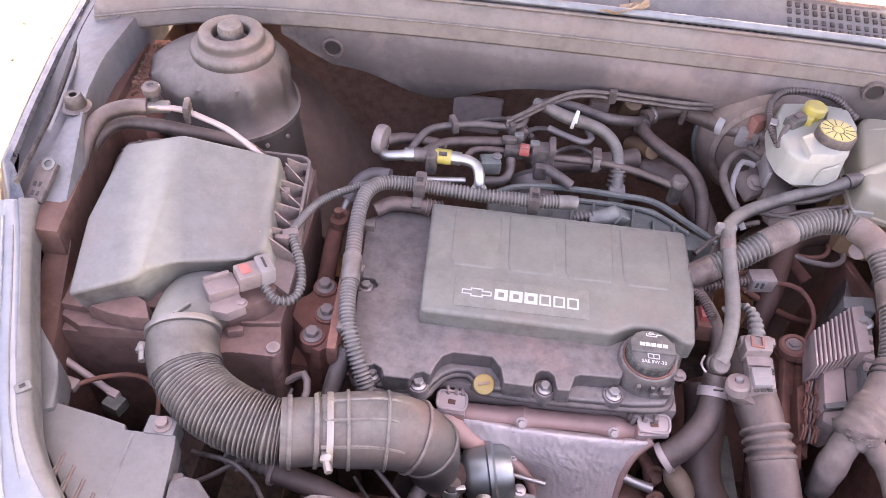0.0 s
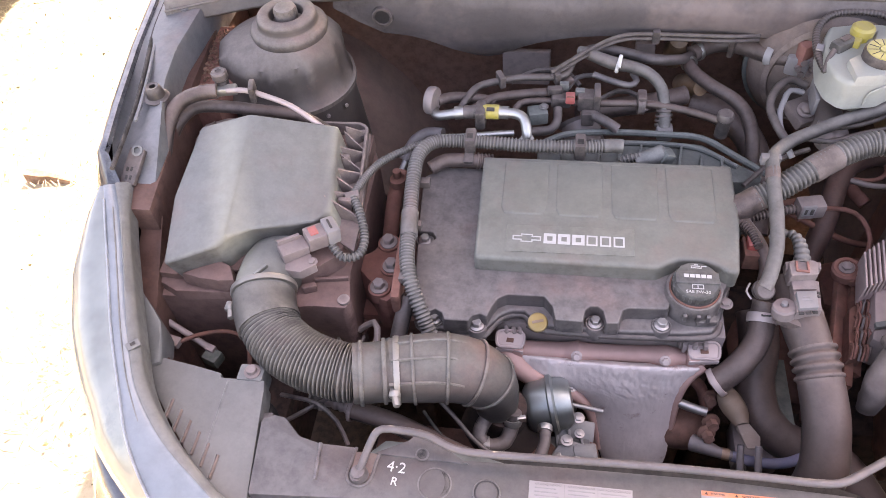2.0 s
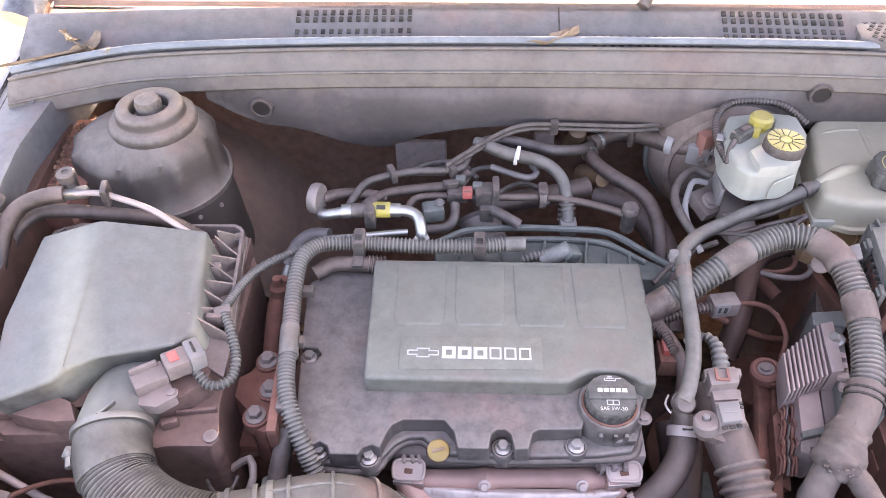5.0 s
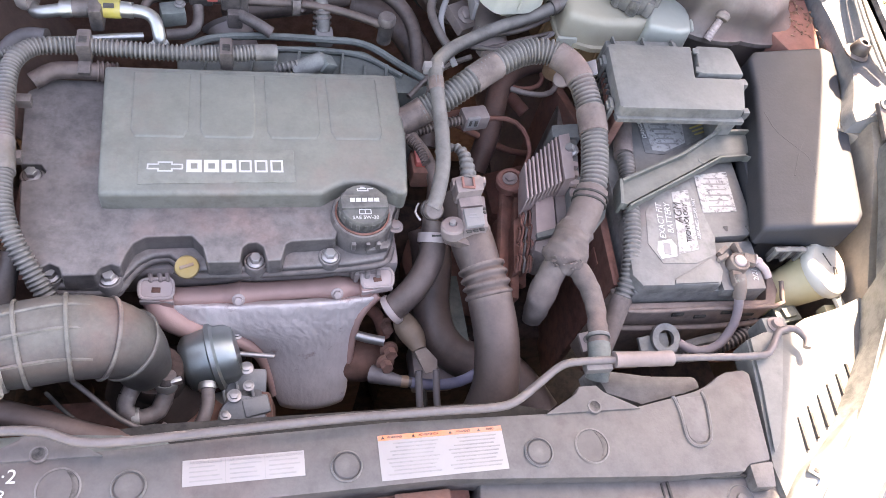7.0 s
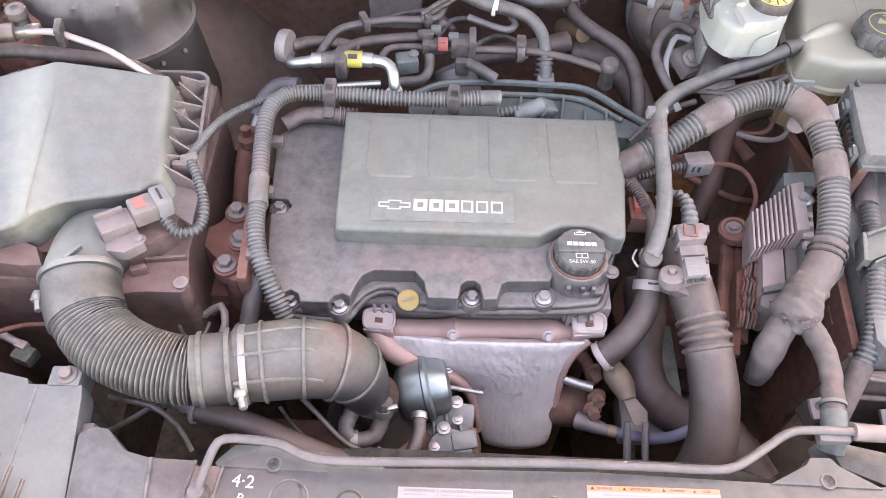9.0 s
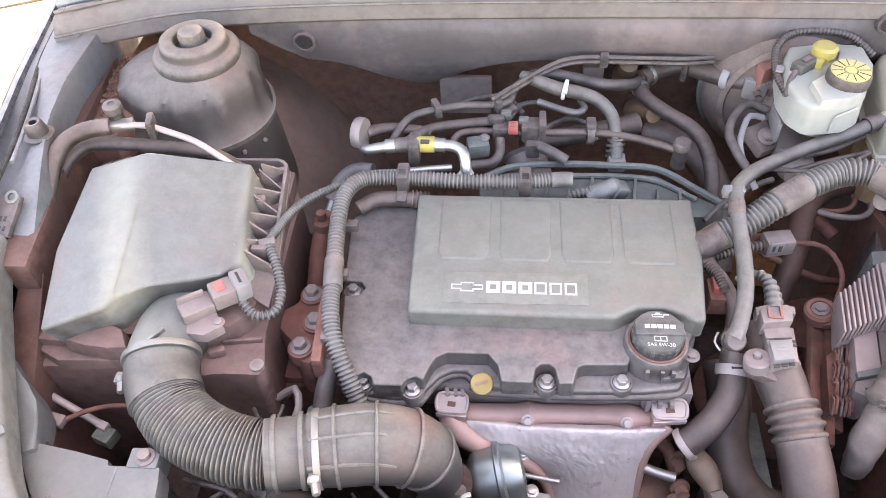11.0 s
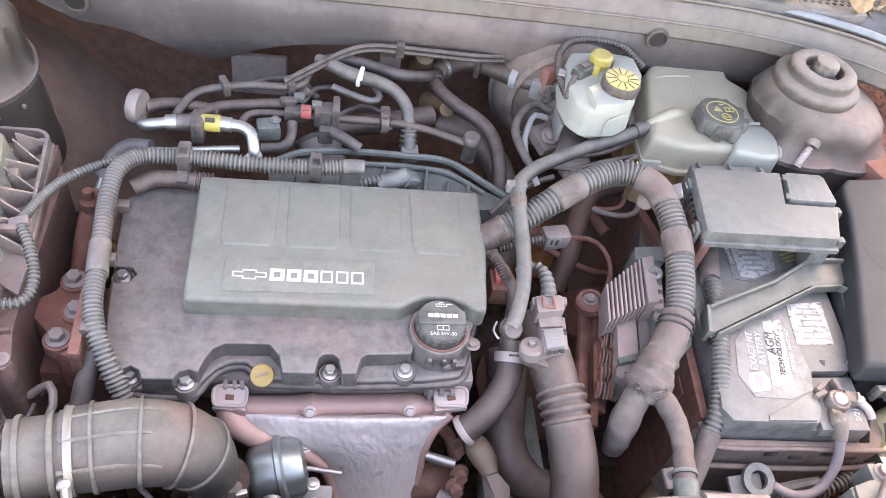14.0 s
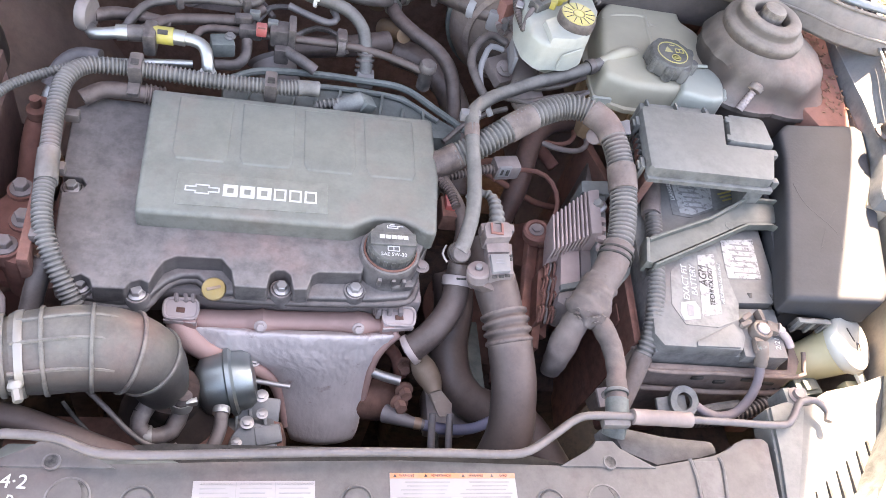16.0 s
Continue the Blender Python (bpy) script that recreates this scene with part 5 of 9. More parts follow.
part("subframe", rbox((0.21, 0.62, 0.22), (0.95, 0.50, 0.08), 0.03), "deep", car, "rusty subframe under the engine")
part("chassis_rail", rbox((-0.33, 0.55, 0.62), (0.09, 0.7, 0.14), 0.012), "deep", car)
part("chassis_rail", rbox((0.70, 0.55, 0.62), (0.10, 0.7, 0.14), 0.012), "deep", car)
# labels and marks on the support panel
lab = part("climate_label", rbox((0.1145, 0.215, 0.8664), (0.107, 0.0235, 0.0006), 0.0002), "label", front, "pale label in three columns of small print")
b = bmesh.new()
for col in range(3):
    for r in range(5):
        if r:
            b = bars([(0.081 + 0.0345 * col - 0.001 * ((r * 3 + col) % 4), 0.2240 - 0.0042 * r, 0.028 - 0.002 * ((r * 3 + col) % 4), 0.0011)], 0.8669, bm=b)
part("print", b, "greyink", lab)
part("frame", bars([(0.0980, 0.215, 0.0005, 0.021), (0.1325, 0.215, 0.0005, 0.021)], 0.8669), "greyink", lab)
for col, word in enumerate(("AIR CONDITIONING", "AIR CONDITIONING", "AIRE ACONDICIONADO")):
    lettering("heading", word, 0.0030, (0.081 + 0.0345 * col, 0.2238, 0.8669), (0, 0, 0), "greyink", lab)
lab = part("warning_label", rbox((0.300, 0.2125, 0.8664), (0.125, 0.0435, 0.0006), 0.0002), "label", front, "white warning label with an orange head")
part("orange_head", bars([(0.300, 0.2315, 0.1245, 0.0052)], 0.8669), "orange", lab)
b = bmesh.new()
for col in range(2):
    for r in range(9):
        b = bars([(0.270 + 0.0615 * col + (0.004 if r < 2 else 0), 0.2255 - 0.0037 * r, 0.052 - (0.008 if r < 2 else 0) - 0.004 * ((r * 5 + col) % 4), 0.0011)], 0.8669, bm=b)
part("print", b, "greyink", lab)
for x in (0.2425, 0.2725, 0.3095, 0.3385):
    part("symbol", lathe([(0.0020, 0.8669), (0.0020, 0.8673), (0, 0.8673)], (x, 0.2312, 0), 3, (0, 0, 90)), "ink", lab)
for x, word in ((0.2540, "WARNING"), (0.2875, "ADVERTENCIA"), (0.3225, "WARNING"), (0.3500, "AVISO")):
    lettering("heading", word, 0.0030, (x, 0.2315, 0.8672), (0, 0, 0), "ink", lab)
lettering("chalk_mark", "4·2", 0.017, (-0.083, 0.226, 0.8668), (0, 0, -4), "white", front, label="hand-written white paint mark")
lettering("chalk_mark", "R", 0.013, (-0.083, 0.210, 0.8668), (0, 0, -8), "white", front)


# ---- the engine ----
engine = thing("engine", (0.10, 0.57, 0.26), "dusty four-cylinder engine with a dark plastic valve cover", "engine")
part("block", rbox((0.10, 0.585, 0.52), (0.40, 0.22, 0.50), 0.015), "iron", engine, "dark engine block")
part("cylinder_head", rbox((0.095, 0.580, 0.785), (0.405, 0.235, 0.05), 0.006), "alu", engine, "cast aluminium cylinder head")
LIP = [(x, y + 0.006) for x, y in [(-0.0985, 0.4400), (-0.0876, 0.4265), (-0.0364, 0.4215), (-0.0103, 0.4245), (-0.0015, 0.4380), (0.0082, 0.4510), (0.0223, 0.4596), (0.0397, 0.4603), (0.0487, 0.4508), (0.056, 0.4400), (0.1464, 0.4385), (0.2361, 0.4425), (0.2765, 0.4492), (0.2868, 0.4686)]]
skirt = part("cover_flange", prism([(-0.121, 0.702), (-0.118, 0.580), (-0.110, 0.460)] + LIP + [(0.305, 0.53), (0.312, 0.702)], 0.820, 0.834, 0.004, 0.0015, 3), "valve", engine, "dark oily valve cover foot")
part("lip", tube([(x, y + 0.001, 0.8225) for x, y in LIP], 0.0048, 10, 0.006), "black", skirt, "rolled black lip")
valve = part("valve_cover", prism([(-0.122, 0.670), (-0.119, 0.682), (-0.108, 0.690), (-0.09, 0.702), (0.306, 0.702), (0.302, 0.53), (0.2885, 0.50), (0.279, 0.474), (0.2614, 0.490), (0.226, 0.490), (0.219, 0.468), (0.1704, 0.4657), (0.164, 0.4615), (0.1584, 0.4415), (0.1433, 0.4405), (0.1398, 0.459), (0.1335, 0.4650), (0.1234, 0.4644), (0.1178, 0.4582), (0.1149, 0.4400), (0.0806, 0.4400), (0.0765, 0.4601), (0.065, 0.4749), (0.0171, 0.4743), (0.005, 0.4669), (-0.0014, 0.453), (-0.006, 0.4375), (-0.0151, 0.4415), (-0.0245, 0.4375), (-0.029, 0.4290), (-0.060, 0.4290), (-0.0637, 0.4392), (-0.0732, 0.4447), (-0.0823, 0.4384), (-0.0865, 0.436), (-0.0950, 0.440), (-0.1035, 0.462), (-0.1125, 0.5500), (-0.0945, 0.5535), (-0.0884, 0.5636), (-0.0945, 0.573), (-0.1155, 0.5745)], 0.832, 0.857, 0.0030, 0.0012, 3), "valve", engine, "purple-grey dusty valve cover with an oily front")
for x, y, z in ((-0.0185, 0.4372, 0.838), (0.1302, 0.4530, 0.839), (0.2123, 0.4575, 0.838), (-0.1035, 0.5650, 0.848), (-0.0745, 0.4425, 0.838), (-0.094, 0.697, 0.846)):
    boss = part("bolt_boss", lathe([(0.0135, -0.022), (0.0128, -0.003), (0.0118, -0.001), (0.010, -0.001), (0.0095, -0.003), (0, -0.003)], (x, y, z), 24), "valve", valve)
    part("cover_bolt", hexbolt((x, y, z - 0.002), 0.0064, h=0.010), "steel", boss, "bright hex bolt")
part("dipstick_knob", lathe([(0.004, -0.012), (0.004, -0.002), (0.0120, -0.001), (0.0130, 0.001), (0.0122, 0.0035), (0.010, 0.0045), (0.0, 0.005)], (0.0585, 0.449, 0.8355), 28, (22, 0, 0)), "gold", engine, "yellow zinc bolt head")
part("dipstick_mark", rbox((0.0585, 0.4472, 0.8412), (0.015, 0.0035, 0.001), 0.0004, (22, 0, 18)), "copper", engine)
for x in (0.016, 0.026, 0.034):
    part("opening_wire", tube([(x, 0.466, 0.80), (x + 0.002, 0.455, 0.80), (x + 0.004, 0.45, 0.785)], 0.003, 8), "alu", engine)

# decorative cover
plate = part("engine_cover", prism([(-0.0345, 0.7005), (-0.029, 0.512), (0.205, 0.512), (0.216, 0.520), (0.232, 0.528), (0.262, 0.528), (0.280, 0.520), (0.290, 0.512), (0.303, 0.512), (0.312, 0.60), (0.311, 0.702)], 0.853, 0.8835, 0.007, 0.0, 3), "cover", engine, "smooth grey plastic engine cover filmed with dust")
for x0, x1 in ((0.000, 0.060), (0.074, 0.134), (0.148, 0.208), (0.222, 0.282)):
    part("raised_pad", prism([(x0 + 0.002, 0.588), (x0 - 0.003, 0.600), (x0 - 0.003, 0.694), (x1 + 0.003, 0.694), (x1 + 0.003, 0.600), (x1 - 0.002, 0.588)], 0.880, 0.8850, 0.0022, 0.004, 3), "cover", plate)
badge = part("badge_plate", prism([(0.010, 0.524), (0.010, 0.570), (0.176, 0.573), (0.176, 0.527)], 0.882, 0.8848, 0.0015), "cover", plate)
b = bmesh.new()
z = 0.8852
# emblem: a plain outlined cross, and six plain blocks for the maker's word
for x, y, w, h in ((0.0375, 0.5535, 0.014, 0.0016), (0.0375, 0.5415, 0.014, 0.0016), (0.0255, 0.5505, 0.012, 0.0016), (0.0255, 0.5445, 0.012, 0.0016), (0.0495, 0.5505, 0.012, 0.0016), (0.0495, 0.5445, 0.012, 0.0016), (0.0197, 0.5475, 0.0016, 0.007), (0.0553, 0.5475, 0.0016, 0.007), (0.0305, 0.552, 0.0016, 0.0045), (0.0445, 0.552, 0.0016, 0.0045), (0.0305, 0.543, 0.0016, 0.0045), (0.0445, 0.543, 0.0016, 0.0045)):
    rbox((x, y, z), (w, h, 0.0006), 0, bm=b)
part("emblem", b, "white", badge, "white outlined emblem")
for k in range(6):
    wide = k < 3
    w = 0.0160 if wide else 0.0140
    x = 0.0675 + 0.0184 * k if wide else 0.1218 + 0.0172 * (k - 3)
    b = bmesh.new()
    t = 0.0045 if wide else 0.0022
    for ax, ay, aw, ah in ((0, 0.0085 - t / 2, w, t), (0, -0.0085 + t / 2, w, t), (-w / 2 + t / 2, 0, t, 0.017 - 2 * t), (w / 2 - t / 2, 0, t, 0.017 - 2 * t)):
        rbox((x + ax, 0.5485 + ay + 0.0, z), (aw, ah, 0.0006), 0, bm=b)
    part("word_block", b, "white", badge)

# oil cap
OX, OY, OZ = 0.2500, 0.4965, 0.8845
cap = part("oil_cap", lathe([(0.030, OZ - 0.030), (0.030, OZ - 0.020), (0.0272, OZ - 0.017), (0.0283, OZ - 0.014), (0.0283, OZ - 0.004), (0.0265, OZ - 0.0008), (0.0, OZ)], (OX, OY, 0), 44), "capblack", engine, "black ribbed oil filler cap with white print")
for k in range(20):
    a = 2 * math.pi * k / 20
    part("grip", rbox((OX + 0.0281 * math.cos(a), OY + 0.0281 * math.sin(a), OZ - 0.009), (0.0022, 0.004, 0.010), 0.0008, (0, 0, math.degrees(a))), "capblack", cap)
part("grip_bar", prism([(OX - 0.0262, OY - 0.008), (OX - 0.0262, OY + 0.010), (OX + 0.0262, OY + 0.011), (OX + 0.0262, OY - 0.007)], OZ - 0.002, OZ + 0.0025, 0.0018), "capblack", cap)
part("word_bar", bars([(OX + 0.0005 + 0.0068 * (k - 2), OY + 0.003, 0.0056, 0.0050) for k in range(5)], OZ + 0.0028), "white", cap)
part("oil_symbol", bars([(OX, OY + 0.0175, 0.0125, 0.0012), (OX, OY + 0.0205, 0.009, 0.0011), (OX - 0.006, OY + 0.019, 0.0011, 0.004), (OX + 0.006, OY + 0.019, 0.0011, 0.004), (OX + 0.0095, OY + 0.0205, 0.006, 0.0011), (OX, OY + 0.0225, 0.005, 0.0011)], OZ + 0.0003), "white", cap)
part("book_symbol", bars([(OX - 0.0035 + 0.007 * k, OY - 0.0115 + d, 0.0062, 0.0010) for k in (0, 1) for d in (-0.003, 0.003)] + [(OX - 0.0065 + 0.0065 * k, OY - 0.0115, 0.0010, 0.0066) for k in range(3)], OZ + 0.0003), "white", cap)
lettering("grade_print", "SAE 5W-30", 0.0062, (OX, OY - 0.0195, OZ + 0.0003), (0, 0, 0), "white", cap)
neck = part("filler_neck", lathe([(0.036, 0.832), (0.0355, 0.862), (0.034, 0.866), (0.0315, 0.866), (0.030, 0.858), (0.0, 0.858)], (OX, OY, 0), 36), "valve", engine, "dusty filler neck")
part("neck_seal", lathe([(0.0312, 0.8655), (0.0312, 0.8675), (0.0295, 0.8680), (0.0295, 0.8655)], (OX, OY, 0), 36), "blackred", neck)
for x in (-0.012, 0.004, 0.016):
    part("neck_tab", rbox((OX + x, OY - 0.036, 0.852), (0.005, 0.005, 0.012), 0.0015), "valve", neck)
part("cap_hinge", rbox((0.266, 0.466, 0.840), (0.026, 0.012, 0.010), 0.003, (0, 0, 8)), "valve", engine)
part("side_bolt", hexbolt((0.2905, 0.4905, 0.846), 0.0064), "pink", engine)
lug = part("lifting_eye", rbox((0.258, 0.466, 0.795), (0.036, 0.022, 0.018), 0.004), "alu", engine, "aluminium lug")
for k in range(3):
    part("lug_rib", rbox((0.246 + 0.013 * k, 0.453, 0.798), (0.006, 0.008, 0.018), 0.002), "alu", lug)

# intake manifold behind the cover
mani = part("intake_manifold", prism([(0.045, 0.706), (0.040, 0.765), (0.075, 0.785), (0.225, 0.790), (0.285, 0.784), (0.330, 0.748), (0.366, 0.722), (0.34, 0.706)], 0.66, 0.846, 0.006), "manifold", engine, "dark ribbed plastic intake manifold")
part("manifold_rim", tube([(0.045, 0.768, 0.848), (0.085, 0.788, 0.852), (0.15, 0.796, 0.852), (0.225, 0.795, 0.852), (0.284, 0.789, 0.852), (0.332, 0.753, 0.850), (0.368, 0.724, 0.848)], 0.005, 8), "manifold", mani)
part("manifold_rim", tube([(0.075, 0.760, 0.850), (0.15, 0.774, 0.850), (0.225, 0.775, 0.850), (0.28, 0.768, 0.850), (0.33, 0.735, 0.848)], 0.004, 8), "manifold", mani)
for k in range(9):
    x = 0.075 + 0.029 * k
    part("manifold_rib", rbox((x, 0.740 + (0.0 if x < 0.26 else -0.012), 0.846), (0.004, 0.062 if x < 0.26 else 0.05, 0.014), 0.0015, (0, 0, -8)), "manifold", mani)
part("throttle_body", lathe([(0.034, 0), (0.036, 0.01), (0.03, 0.014), (0.03, 0.05), (0.036, 0.055), (0.0, 0.055)], (0.12, 0.80, 0.80), 24, (-60, 0, 20)), "alu", engine)
part("side_sensor", rbox((0.335, 0.585, 0.835), (0.026, 0.035, 0.03), 0.004), "blackred", engine)
part("side_conn", rbox((0.335, 0.588, 0.853), (0.018, 0.022, 0.012), 0.003), "red", engine, "dusty red connector")
part("timing_cover", rbox((-0.115, 0.57, 0.62), (0.035, 0.22, 0.36), 0.01), "iron", engine)

# coil rail loom and purge valve
valve_p = thing("purge_valve", (0.20, 0.728, 0.846), "grey-blue solenoid valve on the intake manifold", "valve")
part("valve_body", lathe([(0.013, -0.022), (0.013, 0.018), (0.009, 0.022), (0, 0.022)], (0.205, 0.727, 0.868), 18, (0, 72, 15)), "box", valve_p)
part("valve_plug", rbox((0.226, 0.727, 0.872), (0.018, 0.022, 0.018), 0.003, (0, 30, 20)), "manifold", valve_p)
part("valve_hose", tube([(0.162, 0.719, 0.866), (0.178, 0.722, 0.870), (0.196, 0.726, 0.870)], 0.0075, 12, wave=0.0018, pitch=0.005), "loom", valve_p)
part("valve_hose", tube([(0.10, 0.713, 0.857), (0.14, 0.713, 0.859), (0.17, 0.714, 0.859), (0.21, 0.713, 0.857)], 0.005, 10, wave=0.0012, pitch=0.004), "loom", valve_p)


def conduit(name, pts, r, label, wave=0.0022, pitch=0.0048, mat="loom"):
    t = thing(name, pts[0][:3], label, "wiring loom")
    part("conduit", tube(pts, r, 14, wave=wave, pitch=pitch), mat, t, angle=80)
    return t


loom = conduit("wiring_loom", [(-0.050, 0.376, 0.785), (-0.062, 0.398, 0.815), (-0.080, 0.424, 0.846), (-0.103, 0.462, 0.880), (-0.114, 0.500, 0.890), (-0.120, 0.560, 0.893), (-0.126, 0.630, 0.899), (-0.124, 0.676, 0.904), (-0.108, 0.704, 0.902), (-0.080, 0.715, 0.897), (-0.045, 0.719, 0.893), (0.030, 0.718, 0.890), (0.100, 0.721, 0.888), (0.140, 0.727, 0.887)], 0.0105, "black corrugated loom conduit running round the engine")
part("sleeve", tube([(0.138, 0.7265, 0.887), (0.150, 0.728, 0.887), (0.163, 0.729, 0.886)], 0.0105), "loom", loom)
part("sleeve", tube([(-0.1165, 0.532, 0.892), (-0.1195, 0.553, 0.893), (-0.1215, 0.574, 0.894)], 0.0118), "loom", loom, "plain cuff on the conduit")
for c in ((-0.055, 0.7185, 0.894), (0.103, 0.7215, 0.888)):
    clip = part("clip", rbox(c, (0.016, 0.03, 0.028), 0.004), "black", loom)
    part("clip_slot", rbox((c[0], c[1] - 0.004, c[2] + 0.0142), (0.009, 0.010, 0.002), 0.0008), "ink", clip)
part("clip_leg", rbox((-0.056, 0.700, 0.880), (0.014, 0.024, 0.008), 0.002, (10, 0, 0)), "black", loom)
part("channel", rbox((-0.128, 0.56, 0.865), (0.012, 0.24, 0.035), 0.004, (0, 0, 3)), "blackred", loom)
for y in (0.470, 0.560, 0.640):
    part("channel_tab", rbox((-0.112, y, 0.884), (0.016, 0.012, 0.012), 0.002), "black", loom)
part("tail", tube([(-0.108, 0.46, 0.86), (-0.118, 0.43, 0.83), (-0.122, 0.40, 0.80), (-0.12, 0.385, 0.77)], 0.011), "black", loom)
t = thing("breather_pipe", (-0.10, 0.70, 0.87), "dusty breather pipe with a clip", "pipe")
part("pipe", tube([(-0.112, 0.685, 0.868), (-0.09, 0.698, 0.873), (-0.06, 0.701, 0.872), (-0.03, 0.706, 0.866)], 0.0105), "hose", t)
part("ribbed_end", tube([(-0.045, 0.704, 0.869), (-0.022, 0.707, 0.864)], 0.0125, 14, wave=0.002, pitch=0.005), "hose", t)
loom2 = conduit("sensor_loom", [(-0.121, 0.706, 0.898), (-0.145, 0.690, 0.899), (-0.175, 0.660, 0.903), (-0.190, 0.625, 0.908), (-0.199, 0.584, 0.914)], 0.0058, "thin corrugated sensor cable", 0.0012, 0.004)
part("joint", rbox((-0.200, 0.580, 0.914), (0.020, 0.012, 0.010), 0.003, (0, 0, 20)), "pink", loom2)
part("loop", tube([(-0.198, 0.577, 0.914), (-0.184, 0.552, 0.910), (-0.173, 0.520, 0.900), (-0.176, 0.496, 0.895), (-0.195, 0.487, 0.898), (-0.213, 0.500, 0.908)], 0.0062, 12, wave=0.0014, pitch=0.0045), "loom", loom2)

# ---- air intake ----
box = thing("air_filter_box", (-0.315, 0.56, 0.62), "large dusty black air filter box with a sloping lid", "air filter")
part("base", prism([(-0.440, 0.428), (-0.447, 0.672), (-0.420, 0.716), (-0.204, 0.726), (-0.192, 0.70), (-0.190, 0.560), (-0.189, 0.480), (-0.179, 0.438), (-0.185, 0.428), (-0.229, 0.428), (-0.245, 0.425), (-0.335, 0.430)], 0.64, 0.868, 0.006, 0.0), "airbase", box, "filter box base coated in red dust")
part("base_step", prism([(-0.446, 0.445), (-0.436, 0.472), (-0.345, 0.462), (-0.322, 0.455), (-0.318, 0.432), (-0.412, 0.428)], 0.862, 0.880, 0.004, 0.002), "airbase", box)
part("base_lip", prism([(-0.446, 0.450), (-0.450, 0.675), (-0.425, 0.718), (-0.202, 0.730), (-0.193, 0.545), (-0.225, 0.520), (-0.325, 0.462), (-0.415, 0.448)], 0.866, 0.890, 0.003), "airbase", box)
b = bmesh.new()
top = [(-0.421, 0.646, 0.970), (-0.348, 0.657, 0.988), (-0.234, 0.678, 0.952), (-0.2185, 0.541, 0.925), (-0.2345, 0.517, 0.931), (-0.258, 0.507, 0.934), (-0.284, 0.499, 0.937), (-0.3115, 0.489, 0.941), (-0.333, 0.472, 0.945), (-0.342, 0.455, 0.946), (-0.410, 0.432, 0.932), (-0.424, 0.53, 0.952)]
mid = Vector((-0.33, 0.56, 0.0))
low = []
for k, p in enumerate(top):
    d = (Vector((p[0], p[1], 0.0)) - mid).normalized() * (0.009 if k < 4 or k == 11 else -0.014)
    low.append((p[0] + d.x, p[1] + d.y, 0.886))
lv, tv = [b.verts.new(p) for p in low], [b.verts.new(p) for p in top]
for i in range(12):
    b.faces.new((lv[i], lv[(i + 1) % 12], tv[(i + 1) % 12], tv[i]))
b.faces.new((tv[0], tv[1], tv[9], tv[10], tv[11])), b.faces.new(tv[1:10]), b.faces.new(lv[::-1])
bmesh.ops.recalc_face_normals(b, faces=b.faces)
bmesh.ops.bevel(b, geom=[e for e in b.edges if any(v.co.z > 0.9 for v in e.verts)], offset=0.006, segments=3, profile=0.6, affect="EDGES")
lid = part("lid", b, "airbox", box, "sloping lid with a soft ridge and streaks of dust")
# the ribbed bay between the lid and its outer wall
part("lid_flange", prism([(-0.236, 0.535), (-0.236, 0.712), (-0.206, 0.728), (-0.186, 0.556), (-0.184, 0.500), (-0.215, 0.520)], 0.888, 0.894, 0.002), "airflange", box, "ribbed flange beside the lid")


def edge_x(y):
    return -0.2075 + 0.121 * (0.7246 - y)


for k in range(8):
    y0, y1 = (0.560 + 0.042 * (k // 2) + (0.010 if k % 2 else 0.0), 0.560 + 0.042 * (k // 2) + (0.030 if k % 2 else -0.008))
    xa, xb = -0.231, edge_x(y1) - 0.001
    w = bmesh.new()
    d = 0.0013
    vs = [w.verts.new(p) for p in ((xa, y0 - d, 0.892), (xb, y1 - d, 0.892), (xb, y1 - d, 0.9045), (xa, y0 - d, 0.934), (xa, y0 + d, 0.892), (xb, y1 + d, 0.892), (xb, y1 + d, 0.9045), (xa, y0 + d, 0.934))]
    for q in ((0, 1, 2, 3), (7, 6, 5, 4), (0, 4, 5, 1), (1, 5, 6, 2), (2, 6, 7, 3), (3, 7, 4, 0)):
        w.faces.new([vs[i] for i in q])
    part("gusset", w, "airflange", box)
part("edge_wall", prism([(edge_x(0.556), 0.548), (edge_x(0.7246), 0.7246), (edge_x(0.7246) - 0.006, 0.732), (-0.222, 0.736), (-0.300, 0.735), (-0.300, 0.731), (-0.222, 0.731), (edge_x(0.7246) - 0.007, 0.726), (edge_x(0.7246) - 0.0045, 0.7226), (edge_x(0.556) - 0.0045, 0.548)], 0.886, 0.908, 0.0012), "airflange", box)
part("clip_tower", rbox((-0.222, 0.645, 0.912), (0.010, 0.012, 0.026), 0.002), "airflange", box)
part("clip_tower", rbox((-0.208, 0.571, 0.908), (0.018, 0.008, 0.020), 0.002), "airflange", box)
part("back_flange", prism([(-0.452, 0.600), (-0.466, 0.690), (-0.462, 0.722), (-0.430, 0.738), (-0.330, 0.732), (-0.330, 0.690), (-0.425, 0.660), (-0.432, 0.600)], 0.895, 0.906, 0.003), "airflange", box, "stiffened flange behind the lid")
for x, y, a in ((-0.450, 0.705, 55), (-0.415, 0.722, 20), (-0.380, 0.720, -20)):
    part("flange_rib", rbox((x, y, 0.910), (0.030, 0.003, 0.012), 0.001, (0, 0, a)), "airflange", box)
part("lid_screw", lathe([(0.007, 0), (0.007, 0.006), (0, 0.006)], (-0.214, 0.715, 0.900), 14), "alu", box)
part("base_screw", lathe([(0.008, 0), (0.008, 0.005), (0.004, 0.006), (0, 0.006)], (-0.189, 0.440, 0.866), 14), "airflange", box)
